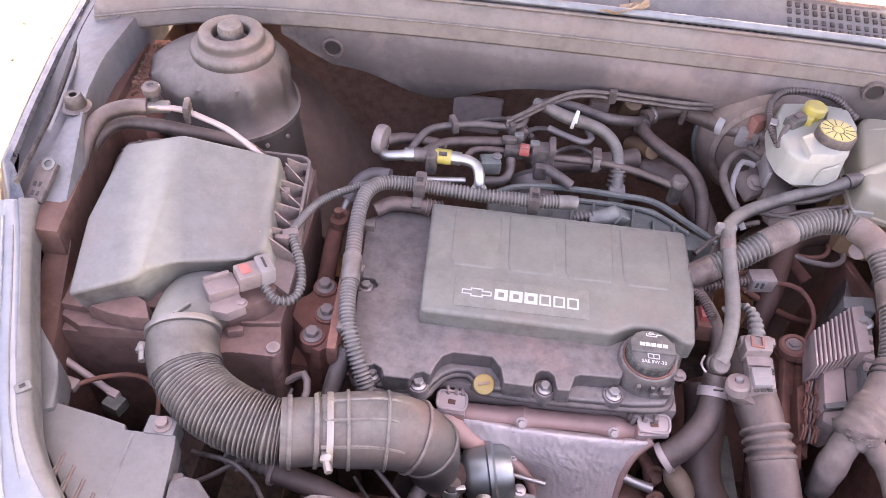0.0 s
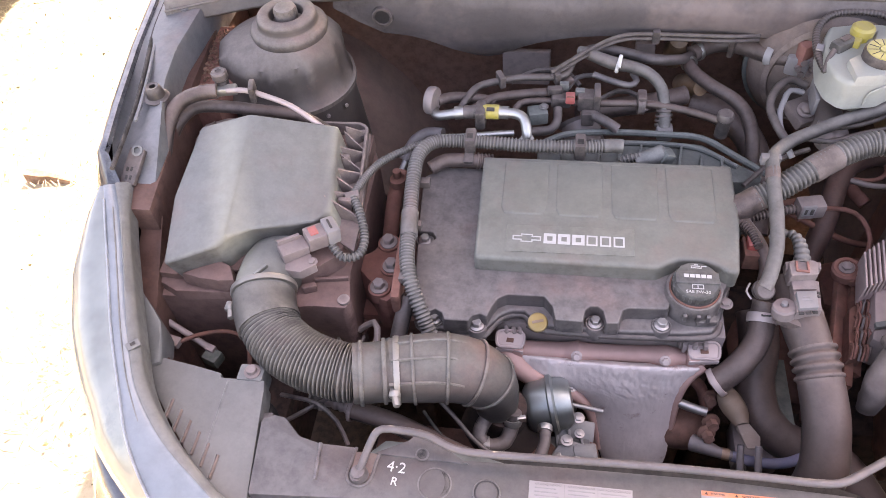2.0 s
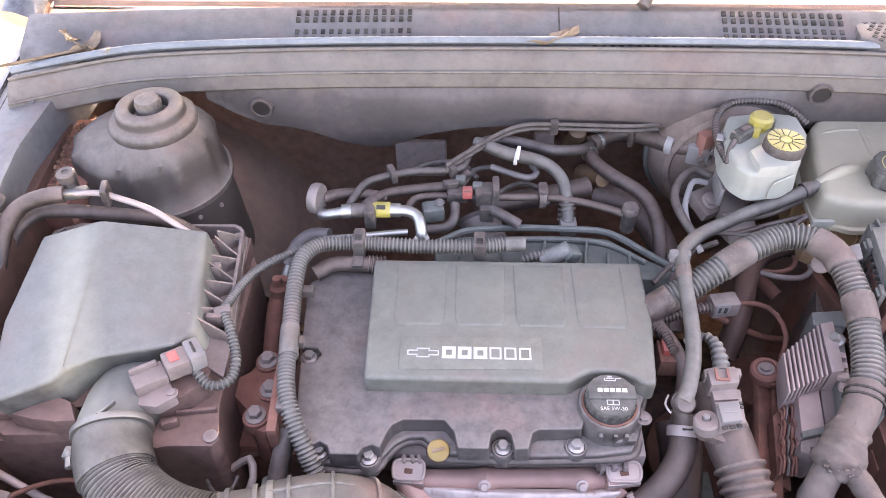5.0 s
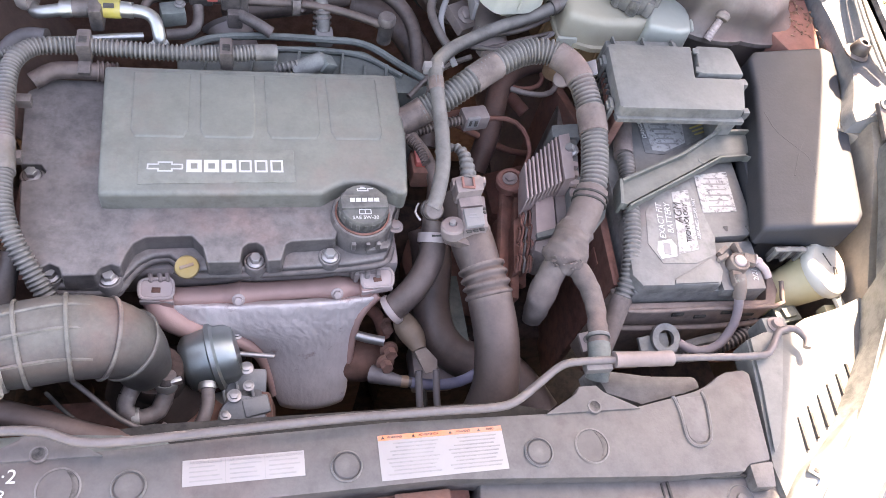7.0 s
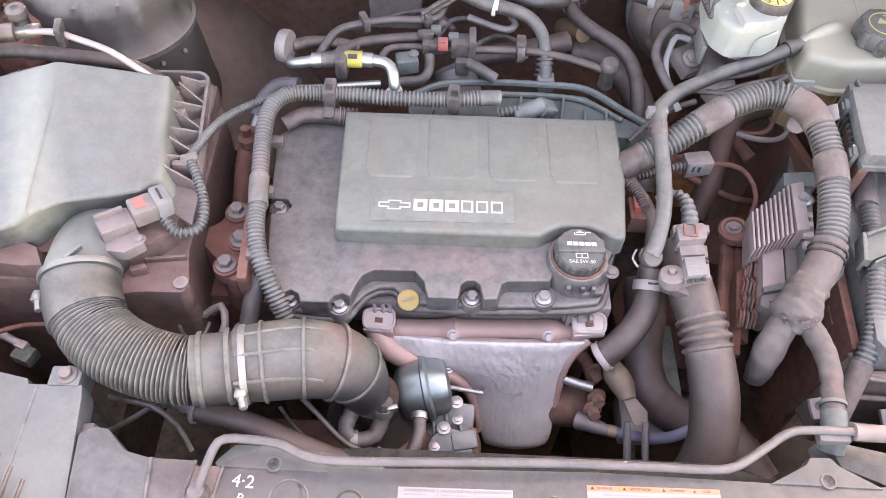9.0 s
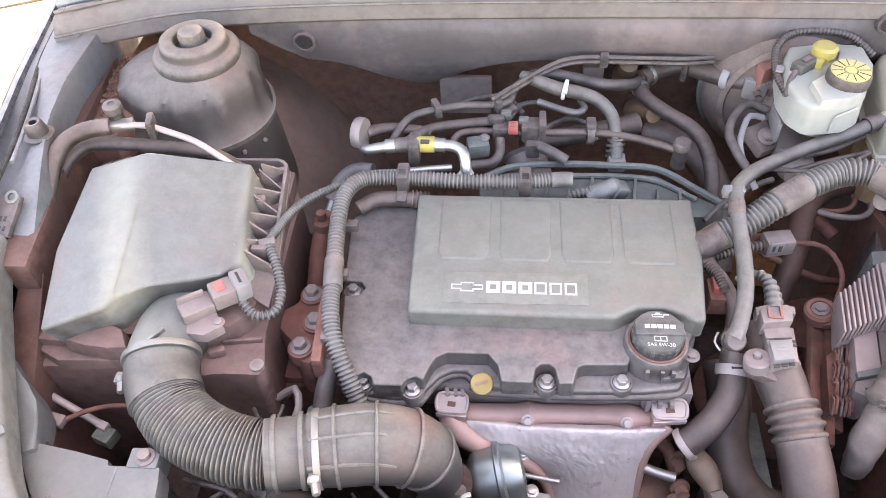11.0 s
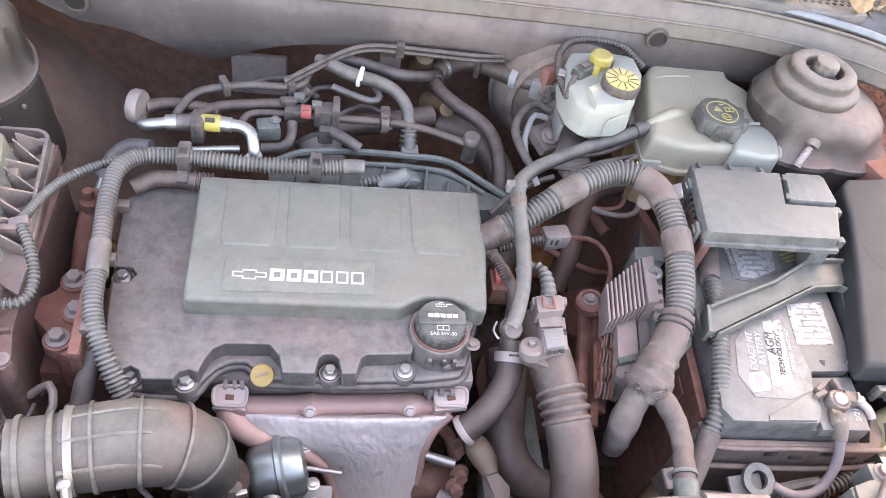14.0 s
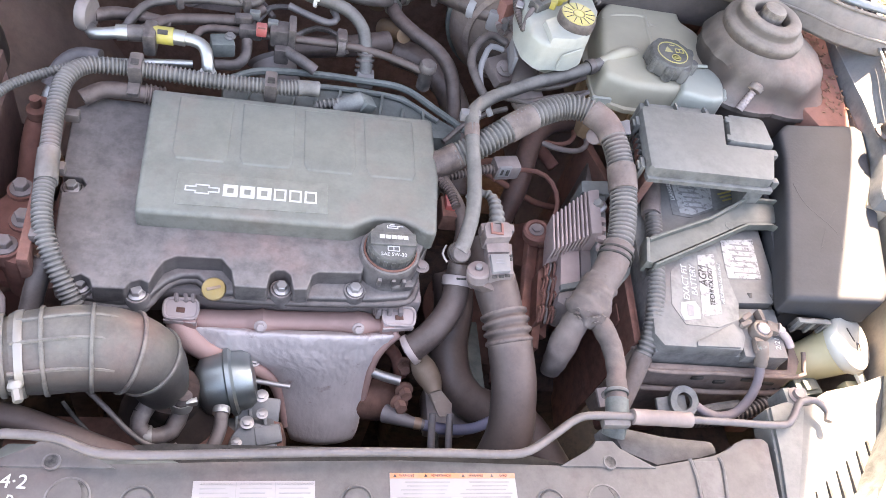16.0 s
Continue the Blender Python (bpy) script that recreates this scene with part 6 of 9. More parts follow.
outlet = part("outlet", tube([(-0.280, 0.535, 0.858, 0.042), (-0.284, 0.500, 0.868, 0.0430), (-0.289, 0.472, 0.879, 0.0415), (-0.289, 0.450, 0.886, 0.0390), (-0.287, 0.428, 0.890, 0.0375), (-0.282, 0.405, 0.886, 0.037)], 0.04, 32), "airbox", box, "round outlet stub")
part("outlet_shelf", prism([(-0.402, 0.441), (-0.352, 0.466), (-0.334, 0.458), (-0.322, 0.434), (-0.345, 0.431), (-0.375, 0.434)], 0.884, 0.904, 0.004, 0.003, tilt=lambda x, y: 0.15 * (y - 0.44)), "airbase", outlet, "stepped web between lid and outlet")
part("outlet_fin", rbox((-0.283, 0.4345, 0.929), (0.004, 0.022, 0.006), 0.0015, (-8, 0, -30)), "airbox", outlet)
part("outlet_block", prism([(-0.300, 0.500), (-0.228, 0.545), (-0.196, 0.53), (-0.196, 0.495), (-0.222, 0.470), (-0.262, 0.455)], 0.84, 0.893, 0.006, 0.005), "airbase", box)
part("side_rib", rbox((-0.212, 0.470, 0.871), (0.045, 0.004, 0.008), 0.0015, (0, 0, 8)), "airbase", box)
part("side_rib", rbox((-0.236, 0.452, 0.873), (0.018, 0.008, 0.014), 0.003, (0, 0, 20)), "airbase", box)
R33 = (0, 6, 36)
sensor = part("air_flow_sensor", rbox((-0.2555, 0.4800, 0.917), (0.036, 0.026, 0.016), 0.003, R33), "pink", box, "grey air flow sensor")
part("sensor_plate", prism([(-0.288, 0.452), (-0.270, 0.480), (-0.236, 0.482), (-0.222, 0.462), (-0.240, 0.448)], 0.898, 0.912, 0.003), "pink", sensor)
part("sensor_fin", rbox((-0.262, 0.487, 0.925), (0.030, 0.005, 0.012), 0.0015, R33), "pink", sensor)
part("plate_screw", hexbolt((-0.229, 0.4665, 0.910), 0.005), "pink", sensor)
part("plug", rbox((-0.230, 0.4985, 0.921), (0.026, 0.026, 0.022), 0.003, R33), "pink", sensor, "grey plug with a red lock")
part("plug_cap", rbox((-0.2125, 0.5110, 0.922), (0.018, 0.030, 0.024), 0.004, R33), "grey", sensor)
part("plug_lock", rbox((-0.2315, 0.4995, 0.9320), (0.011, 0.015, 0.003), 0.001, R33), "red", sensor)
for d in (-0.006, 0.006):
    part("plug_slot", rbox((-0.2125 + d * 0.4, 0.5115 - d * 0.6, 0.9342), (0.003, 0.008, 0.002), 0.0006, R33), "ink", sensor)

hose = thing("intake_hose", (-0.20, 0.36, 0.83), "ribbed rubber intake hose with steel clamps", "hose")
part("cuff", tube([(-0.285, 0.424, 0.889), (-0.279, 0.404, 0.886), (-0.268, 0.384, 0.883)], 0.0395, 30), "rubber", hose)
part("bellows", tube([(-0.272, 0.392, 0.884, 0.0375), (-0.258, 0.372, 0.881, 0.0372), (-0.232, 0.353, 0.878, 0.0368), (-0.200, 0.341, 0.874, 0.036), (-0.168, 0.336, 0.870, 0.0355), (-0.150, 0.336, 0.868, 0.035)], 0.036, 30, wave=0.0052, pitch=0.0041), "rubber", hose, "finely ribbed bellows", 80)
part("cuff", tube([(-0.154, 0.336, 0.868), (-0.136, 0.340, 0.866), (-0.112, 0.346, 0.863)], 0.0365, 30), "rubber", hose)
for k in (-0.145, -0.118):
    part("cuff_ring", band((k, 0.3385 + (k + 0.145) * 0.2, 0.866), (1, 0.22, -0.1), 0.037, 0.005, 0.002), "rubber", hose)
elbow = part("elbow", tube([(-0.112, 0.347, 0.863, 0.038), (-0.085, 0.353, 0.861, 0.041), (-0.050, 0.359, 0.859, 0.0415), (-0.020, 0.362, 0.850, 0.040), (0.000, 0.363, 0.833, 0.0365), (0.010, 0.364, 0.806, 0.031), (0.012, 0.365, 0.770, 0.028)], 0.04, 30), "rubber", hose, "smooth moulded elbow")
for c, d, r in (((-0.085, 0.353, 0.861), (1, 0.2, -0.05), 0.041), ((-0.045, 0.3595, 0.858), (1, 0.13, -0.1), 0.0415), ((-0.014, 0.3625, 0.847), (1, 0.05, -0.5), 0.0400), ((0.003, 0.363, 0.829), (0.55, 0.02, -0.84), 0.0358)):
    part("elbow_rib", band(c, d, r - 0.0006, 0.004, 0.0022), "rubber", elbow)
for a in (35, 75, 110):
    off = Vector((0, -math.cos(radians(a)) * 0.0415, math.sin(radians(a)) * 0.0415))
    part("long_rib", tube([Vector(p) + off * s for p, s in (((-0.105, 0.348, 0.863), 0.95), ((-0.05, 0.359, 0.859), 1.0), ((-0.020, 0.362, 0.850), 0.97), ((0.0, 0.363, 0.836), 0.88))], 0.0022, 6), "rubber", elbow)
for c, d, r, s in (((-0.287, 0.431, 0.891), (-0.3, 1, 0.2), 0.0402, (-0.325, 0.405, 0.888)), ((-0.104, 0.348, 0.863), (1, 0.2, -0.08), 0.0395, (-0.099, 0.311, 0.876))):
    clamp = part("hose_clamp", band(c, d, r, 0.0070, 0.0014), "clampsteel", hose, "bright steel hose clamp")
    part("clamp_screw", hexbolt(s, 0.0045, (90, 0, 20), 0.018), "clampsteel", clamp)
    part("clamp_box", rbox(s, (0.012, 0.014, 0.008), 0.003), "clampsteel", clamp)

# ---- turbocharger ----
turbo = thing("turbocharger", (0.08, 0.38, 0.58), "turbocharger with a bright actuator canister", "turbocharger")
part("compressor", lathe([(0.03, 0.66), (0.055, 0.68), (0.06, 0.70), (0.05, 0.715), (0.030, 0.73), (0.029, 0.76), (0.0, 0.76)], (0.022, 0.366, 0), 32), "deep", turbo)
can = part("actuator", lathe([(0, -0.036), (0.024, -0.036), (0.031, -0.031), (0.034, -0.024), (0.0355, -0.004), (0.0395, -0.002), (0.0395, 0.003), (0.035, 0.006), (0.034, 0.018), (0.028, 0.026), (0, 0.028)], (0.083, 0.389, 0.735), 36, (0, 80, 10)), "can", turbo, "bright steel actuator canister")
part("actuator_rod", tube([(0.108, 0.392, 0.733), (0.15, 0.388, 0.728)], 0.003), "steel", turbo)
part("bracket", rbox((0.116, 0.368, 0.706), (0.05, 0.03, 0.010), 0.004, (20, 10, 0)), "castgrey", turbo)
part("wastegate_housing", rbox((0.108, 0.335, 0.685), (0.06, 0.05, 0.05), 0.012), "castgrey", turbo, "cast aluminium housing")
part("housing_lug", rbox((0.128, 0.330, 0.722), (0.030, 0.022, 0.012), 0.004, (14, 0, 12)), "castgrey", turbo)
part("bracket_leg", rbox((0.100, 0.410, 0.705), (0.035, 0.012, 0.04), 0.003), "castgrey", turbo)
for k in range(3):
    part("housing_rib", rbox((0.092 + 0.016 * k, 0.352, 0.706), (0.004, 0.030, 0.018), 0.0015, (20, 0, 8)), "castgrey", turbo)
for c in ((0.107, 0.415, 0.738), (0.118, 0.372, 0.735), (0.104, 0.340, 0.733)):
    part("bracket_bolt", hexbolt(c, 0.0055), "steel", turbo)
part("turbine", lathe([(0.03, -0.07), (0.06, -0.055), (0.07, 0), (0.06, 0.05), (0.03, 0.06)], (0.195, 0.455, 0.60), 28, (0, 90, 0)), "iron", turbo)
part("housing_flange", lathe([(0.020, -0.004), (0.026, -0.004), (0.027, 0.0), (0.026, 0.004), (0.012, 0.006), (0, 0.006)], (0.112, 0.318, 0.716), 28, (20, 0, 0)), "castgrey", turbo)
for c in ((0.094, 0.322, 0.7225), (0.128, 0.310, 0.719), (0.120, 0.352, 0.731)):
    part("flange_bolt", hexbolt(c, 0.0045), "steel", turbo)
t = thing("vacuum_hose", (0.03, 0.34, 0.74), "short black hose with steel clips beside the turbo", "hose")
part("hose", tube([(0.036, 0.352, 0.775), (0.034, 0.342, 0.758), (0.026, 0.322, 0.750), (0.008, 0.314, 0.752), (-0.006, 0.322, 0.758), (-0.004, 0.336, 0.762)], 0.0095), "black", t)
part("clip", band((0.0345, 0.346, 0.764), (0, 0.4, 1), 0.0098, 0.010, 0.0014), "chrome", t)
part("hose", tube([(0.075, 0.353, 0.745), (0.076, 0.330, 0.742), (0.066, 0.305, 0.735), (0.045, 0.297, 0.725), (0.02, 0.30, 0.71)], 0.0075), "black", t)
part("clip", band((0.0755, 0.348, 0.745), (0, 1, 0), 0.0078, 0.008, 0.0014), "chrome", t)
part("wire", tube([(-0.075, 0.33, 0.80), (-0.055, 0.31, 0.79), (-0.02, 0.285, 0.775), (0.03, 0.28, 0.765)], 0.002), "ink", t)
part("hose", tube([(-0.004, 0.336, 0.762), (0.006, 0.350, 0.768), (0.022, 0.352, 0.772)], 0.0095), "black", t)
part("clip", band((0.004, 0.3145, 0.7515), (1, 0.1, 0), 0.0098, 0.008, 0.0014), "clampsteel", t)
part("clip_ear", rbox((0.045, 0.345, 0.772), (0.012, 0.006, 0.010), 0.0015, (0, 0, 15)), "chrome", t)
part("wire", tube([(-0.06, 0.345, 0.81), (-0.035, 0.325, 0.80), (-0.01, 0.305, 0.785), (0.012, 0.295, 0.775), (0.06, 0.285, 0.76)], 0.0028), "black", t)
shield = thing("heat_shield", (0.17, 0.41, 0.56), "crinkled pinkish metal heat shield over the exhaust manifold", "heat shield")
part("face", sheet([(0.448, 0.768, 0.030, 0.272), (0.436, 0.776, 0.034, 0.270), (0.426, 0.758, 0.043, 0.255), (0.419, 0.742, 0.078, 0.249), (0.413, 0.727, 0.120, 0.244), (0.404, 0.705, 0.138, 0.243), (0.392, 0.680, 0.145, 0.243), (0.374, 0.650, 0.151, 0.242), (0.366, 0.632, 0.157, 0.238), (0.372, 0.610, 0.160, 0.236)], 0.002, 110, 0.010, 0.0010), "shield", shield, "crinkled bare metal face")
part("top_rim", tube([(0.020, 0.449, 0.777, 0.010), (0.05, 0.446, 0.775, 0.0125), (0.098, 0.448, 0.775, 0.0125), (0.113, 0.446, 0.778, 0.0158), (0.128, 0.449, 0.775, 0.0125), (0.205, 0.452, 0.775, 0.0125), (0.225, 0.449, 0.778, 0.0158), (0.240, 0.452, 0.775, 0.0125), (0.275, 0.450, 0.774, 0.010)], 0.0125, 16, flat=0.85), "shieldrim", shield, "rolled rusty upper edge")
part("left_fold", tube([(0.018, 0.447, 0.780, 0.014), (0.030, 0.432, 0.764, 0.016), (0.058, 0.420, 0.747, 0.013), (0.100, 0.414, 0.733, 0.010), (0.130, 0.404, 0.708, 0.007), (0.142, 0.390, 0.68, 0.005), (0.150, 0.372, 0.65, 0.004)], 0.01, 12), "shieldrim", shield)
part("right_fold", tube([(0.272, 0.444, 0.772, 0.010), (0.256, 0.430, 0.757, 0.007), (0.247, 0.415, 0.73, 0.005), (0.243, 0.393, 0.68, 0.004)], 0.008, 10), "shieldrim", shield)
for c in ((0.111, 0.4345, 0.7855), (0.2235, 0.4375, 0.7855)):
    part("rivet", hexbolt(c, 0.0050, (48, 0, 0), 0.007), "tabmetal", shield)
for x, y, s, w in ((0.0235, 0.4455, -4, 0.036), (0.2710, 0.4500, 7, 0.038)):
    tab = part("tab", rbox((x, y, 0.7955), (w, 0.021, 0.005), 0.0045, (14, 0, s), 3), "tabmetal", shield, "bent fixing tab")
    part("tab_lip", rbox((x, y - 0.0115, 0.787), (w, 0.003, 0.009), 0.0014, (6, 0, s)), "tabmetal", tab)
    part("tab_hole", rbox((x, y - 0.002, 0.7982), (w * 0.26, 0.006, 0.001), 0.0004, (14, 0, s)), "iron", tab)
    part("tab_rim", tube([(x + dx * w, y + dy, 0.7975 + 0.25 * dy) for dx, dy in ((0.0, -0.0105), (0.36, -0.0105), (0.48, -0.006), (0.50, 0.004), (0.40, 0.0105), (0.0, 0.0115), (-0.40, 0.0105), (-0.50, 0.004), (-0.48, -0.006), (-0.36, -0.0105), (0.0, -0.0105))], 0.0020, 8, 0.004), "tabmetal", tab)
    part("tab_leg", rbox((x + (0.010 if s < 0 else -0.012), y - 0.006, 0.782), (0.016, 0.016, 0.022), 0.004), "shieldrim", tab)
part("spacer_lug", rbox((0.056, 0.476, 0.79), (0.026, 0.012, 0.025), 0.003), "iron", shield)
t = thing("oxygen_sensor", (0.24, 0.375, 0.69), "oxygen sensor with a blue sleeved cable", "sensor")
part("boss", lathe([(0.030, -0.05), (0.030, -0.008), (0.022, 0.008), (0.012, 0.022), (0, 0.022)], (0.276, 0.404, 0.668), 24, (0, 80, -12)), "iron", t)
part("body", tube([(0.270, 0.376, 0.686, 0.012), (0.285, 0.368, 0.692, 0.010), (0.300, 0.360, 0.697, 0.0075), (0.318, 0.356, 0.698, 0.006)], 0.008), "rod", t)
part("brass_tip", tube([(0.304, 0.3588, 0.6975), (0.313, 0.357, 0.698)], 0.0078), "copper", t)
part("cable", tube([(0.316, 0.356, 0.698), (0.345, 0.352, 0.695), (0.38, 0.355, 0.692), (0.415, 0.37, 0.69)], 0.007), "blue", t, "blue cloth sleeve")
part("cable", tube([(0.330, 0.354, 0.70), (0.334, 0.335, 0.68), (0.336, 0.31, 0.66)], 0.004), "ink", t)
t = thing("oil_pipe", (0.25, 0.41, 0.70), "short steel pipe stub with fittings", "pipe")
part("pipe", tube([(0.236, 0.420, 0.722), (0.262, 0.408, 0.724), (0.284, 0.402, 0.724)], 0.0062), "steel", t)
for c in ((0.290, 0.43, 0.715), (0.292, 0.40, 0.705), (0.286, 0.385, 0.70)):
    part("fitting", hexbolt(c, 0.008, (60, 10, 0), 0.016), "iron", t)
part("pipe", tube([(0.255, 0.45, 0.735), (0.278, 0.44, 0.725), (0.29, 0.42, 0.70)], 0.008), "blackred", t)

# ---- cooling hoses and charge pipe ----
t = thing("vent_hose", (0.45, 0.75, 0.90), "thin grey-black coolant vent hose", "hose")
part("hose", tube([(0.566, 0.822, 0.918), (0.522, 0.804, 0.908), (0.472, 0.781, 0.906), (0.430, 0.757, 0.906), (0.388, 0.727, 0.910), (0.362, 0.698, 0.913), (0.355, 0.678, 0.914), (0.354, 0.640, 0.905), (0.353, 0.590, 0.897), (0.348, 0.545, 0.890), (0.336, 0.506, 0.884), (0.330, 0.494, 0.878)], 0.0092, 14), "loom", t)
part("sleeve", tube([(0.3545, 0.668, 0.911), (0.354, 0.652, 0.907)], 0.0102), "hose", t)
part("end_clamp", band((0.548, 0.815, 0.914), (1, 0.4, 0.2), 0.0095, 0.010, 0.0016), "black", t)
clip = part("clip", rbox((0.353, 0.684, 0.914), (0.026, 0.012, 0.014), 0.003), "grey", t)
part("joint", lathe([(0.0105, -0.016), (0.0125, -0.012), (0.0125, -0.006), (0.0105, -0.004), (0.0118, 0.0), (0.0118, 0.005), (0.0095, 0.008), (0, 0.009)], (0.331, 0.494, 0.874), 24, (40, 0, 0)), "black", t)
part("wire_ring", tube([(0.316, 0.505, 0.872), (0.311, 0.494, 0.870), (0.316, 0.484, 0.868)], 0.0014), "steel", t)
t = thing("coolant_hose", (0.31, 0.45, 0.74), "dusty rubber coolant hose with a printed clamp", "hose")
part("hose", tube([(0.346, 0.512, 0.830), (0.344, 0.496, 0.815), (0.338, 0.470, 0.803), (0.322, 0.446, 0.790), (0.302, 0.430, 0.775), (0.288, 0.424, 0.762)], 0.0165, 18), "hose", t)
part("end_ring", band((0.290, 0.4245, 0.764), (-1, -0.4, -0.7), 0.0168, 0.008, 0.002), "tabmetal", t)
cl = part("clamp", band((0.343, 0.494, 0.814), (0.1, 0.9, 0.5), 0.0170, 0.012, 0.0016), "tabmetal", t, "pale spring clamp")
part("clamp_slot", rbox((0.343, 0.487, 0.831), (0.012, 0.003, 0.002), 0.0005, (-25, 0, 0)), "ink", cl)
t = thing("radiator_hose", (0.38, 0.42, 0.62), "thick dusty radiator hose", "hose")
part("hose", tube([(0.352, 0.54, 0.765), (0.356, 0.50, 0.745), (0.352, 0.455, 0.715), (0.362, 0.415, 0.695), (0.392, 0.393, 0.68), (0.43, 0.388, 0.665)], 0.026, 20), "hose", t)
part("hose", tube([(0.43, 0.40, 0.66), (0.47, 0.37, 0.65), (0.50, 0.32, 0.64)], 0.028, 18), "hose", t)
t = thing("coolant_fitting", (0.326, 0.41, 0.70), "tan plastic fitting with a crimped bracket", "fitting")
part("body", tube([(0.306, 0.428, 0.738, 0.011), (0.312, 0.417, 0.733, 0.0155), (0.321, 0.402, 0.729, 0.0145), (0.326, 0.386, 0.727, 0.009)], 0.013, 18), "tanfit", t)
part("bracket", prism([(0.318, 0.386), (0.332, 0.390), (0.347, 0.372), (0.346, 0.358), (0.330, 0.356)], 0.722, 0.7265, 0.0015, tilt=lambda x, y: 0.25 * (y - 0.37)), "corroded", t)
for x in (0.322, 0.344):
    part("eye_rod", tube([(x, 0.360, 0.724), (x, 0.330, 0.705), (x + 0.002, 0.305, 0.690)], 0.0045), "rod", t)
    part("eye", lathe([(0.006, -0.002), (0.0105, -0.002), (0.0105, 0.002), (0.006, 0.002)], (x + 0.003, 0.296, 0.690), 18), "steel", t)
pipe = thing("charge_air_pipe", (0.38, 0.38, 0.62), "large grey charge air pipe with bellows and a sensor", "pipe")
part("pipe", tube([(0.376, 0.535, 0.842, 0.024), (0.379, 0.500, 0.840, 0.0255), (0.385, 0.465, 0.836, 0.0262), (0.391, 0.436, 0.830, 0.0240)], 0.03, 26), "hose", pipe)
part("bellows", tube([(0.3905, 0.441, 0.831, 0.0285), (0.394, 0.423, 0.826, 0.0290), (0.397, 0.405, 0.819, 0.0285)], 0.029, 28, wave=0.0036, pitch=0.0108), "hose", pipe, "rubber bellows", 80)
part("lower_pipe", tube([(0.397, 0.408, 0.820, 0.0265), (0.402, 0.370, 0.803, 0.0268), (0.4035, 0.345, 0.785, 0.027), (0.402, 0.315, 0.755, 0.028), (0.386, 0.285, 0.70, 0.03), (0.36, 0.275, 0.65, 0.031), (0.34, 0.28, 0.60, 0.031)], 0.03, 26), "hose", pipe)
sens = part("pressure_sensor", prism([(0.3640, 0.4640), (0.3650, 0.5120), (0.3990, 0.5160), (0.3975, 0.4920), (0.3950, 0.4690)], 0.850, 0.8735, 0.003, 0.001), "pink", pipe, "grey pressure sensor")
part("sensor_label", prism([(0.3668, 0.4665), (0.3664, 0.4920), (0.3905, 0.4950), (0.3890, 0.4700)], 0.8735, 0.8790, 0.0012), "grey", sens, "paler grey face with worn print")
part("label_mark", bars([(0.3775, 0.4800, 0.012, 0.0018), (0.3770, 0.4840, 0.008, 0.0014)], 0.8793), "greyink", sens)
for x, y in ((0.3695, 0.4632), (0.3778, 0.4644), (0.3855, 0.4660), (0.3935, 0.4900), (0.3940, 0.4950)):
    part("frame_slot", rbox((x, y, 0.8738), (0.0060 if y < 0.47 else 0.0035, 0.0035, 0.0022), 0.0006, (0, 0, 6)), "ink", sens)
part("top_step", prism([(0.3640, 0.4960), (0.3635, 0.5150), (0.3930, 0.5180), (0.3925, 0.4985)], 0.8735, 0.8770, 0.002), "pink", sens)
part("sensor_foot", prism([(0.345, 0.4660), (0.345, 0.4860), (0.356, 0.4960), (0.372, 0.5010), (0.400, 0.4950), (0.404, 0.4790), (0.398, 0.4600), (0.374, 0.4530)], 0.846, 0.858, 0.005), "hose", sens)
part("round_boss", lathe([(0.0145, -0.010), (0.0145, 0.002), (0.0125, 0.0045), (0.005, 0.005), (0.004, 0.003), (0, 0.003)], (0.3545, 0.4765, 0.864), 26, (-8, -10, 0)), "pink", sens)
part("boss_pin", lathe([(0.0040, 0.002), (0.0036, 0.0075), (0, 0.008)], (0.3550, 0.4785, 0.864), 12, (-8, -10, 0)), "grey", sens)
part("plug", prism([(0.3610, 0.5080), (0.3605, 0.5270), (0.3650, 0.5340), (0.3930, 0.5360), (0.3965, 0.5300), (0.3940, 0.5130)], 0.866, 0.888, 0.004), "pink", sens)
part("plug_ear", prism([(0.3575, 0.5220), (0.3580, 0.5330), (0.3660, 0.5360), (0.3665, 0.5260)], 0.872, 0.884, 0.002), "pink", sens)
part("plug_ear", prism([(0.3920, 0.5260), (0.3920, 0.5360), (0.4010, 0.5360), (0.4000, 0.5250)], 0.872, 0.884, 0.002), "pink", sens)
for x in (0.3690, 0.3822):
    part("plug_lock", rbox((x, 0.5225, 0.8895), (0.0028, 0.0150, 0.0030), 0.0008, (0, 0, -4)), "reddust", sens)
part("plug_lock", rbox((0.3752, 0.5155, 0.8893), (0.0155, 0.0028, 0.0026), 0.0008, (0, 0, -4)), "reddust", sens)
part("plug_boot", tube([(0.3790, 0.532, 0.880, 0.0105), (0.3805, 0.545, 0.882, 0.0100), (0.3805, 0.560, 0.883, 0.0088), (0.3790, 0.572, 0.883, 0.0075), (0.3730, 0.582, 0.881, 0.0062), (0.3610, 0.585, 0.876, 0.0058), (0.350, 0.582, 0.868, 0.0055)], 0.0085, 14, wave=0.0016, pitch=0.0078), "loom", sens)

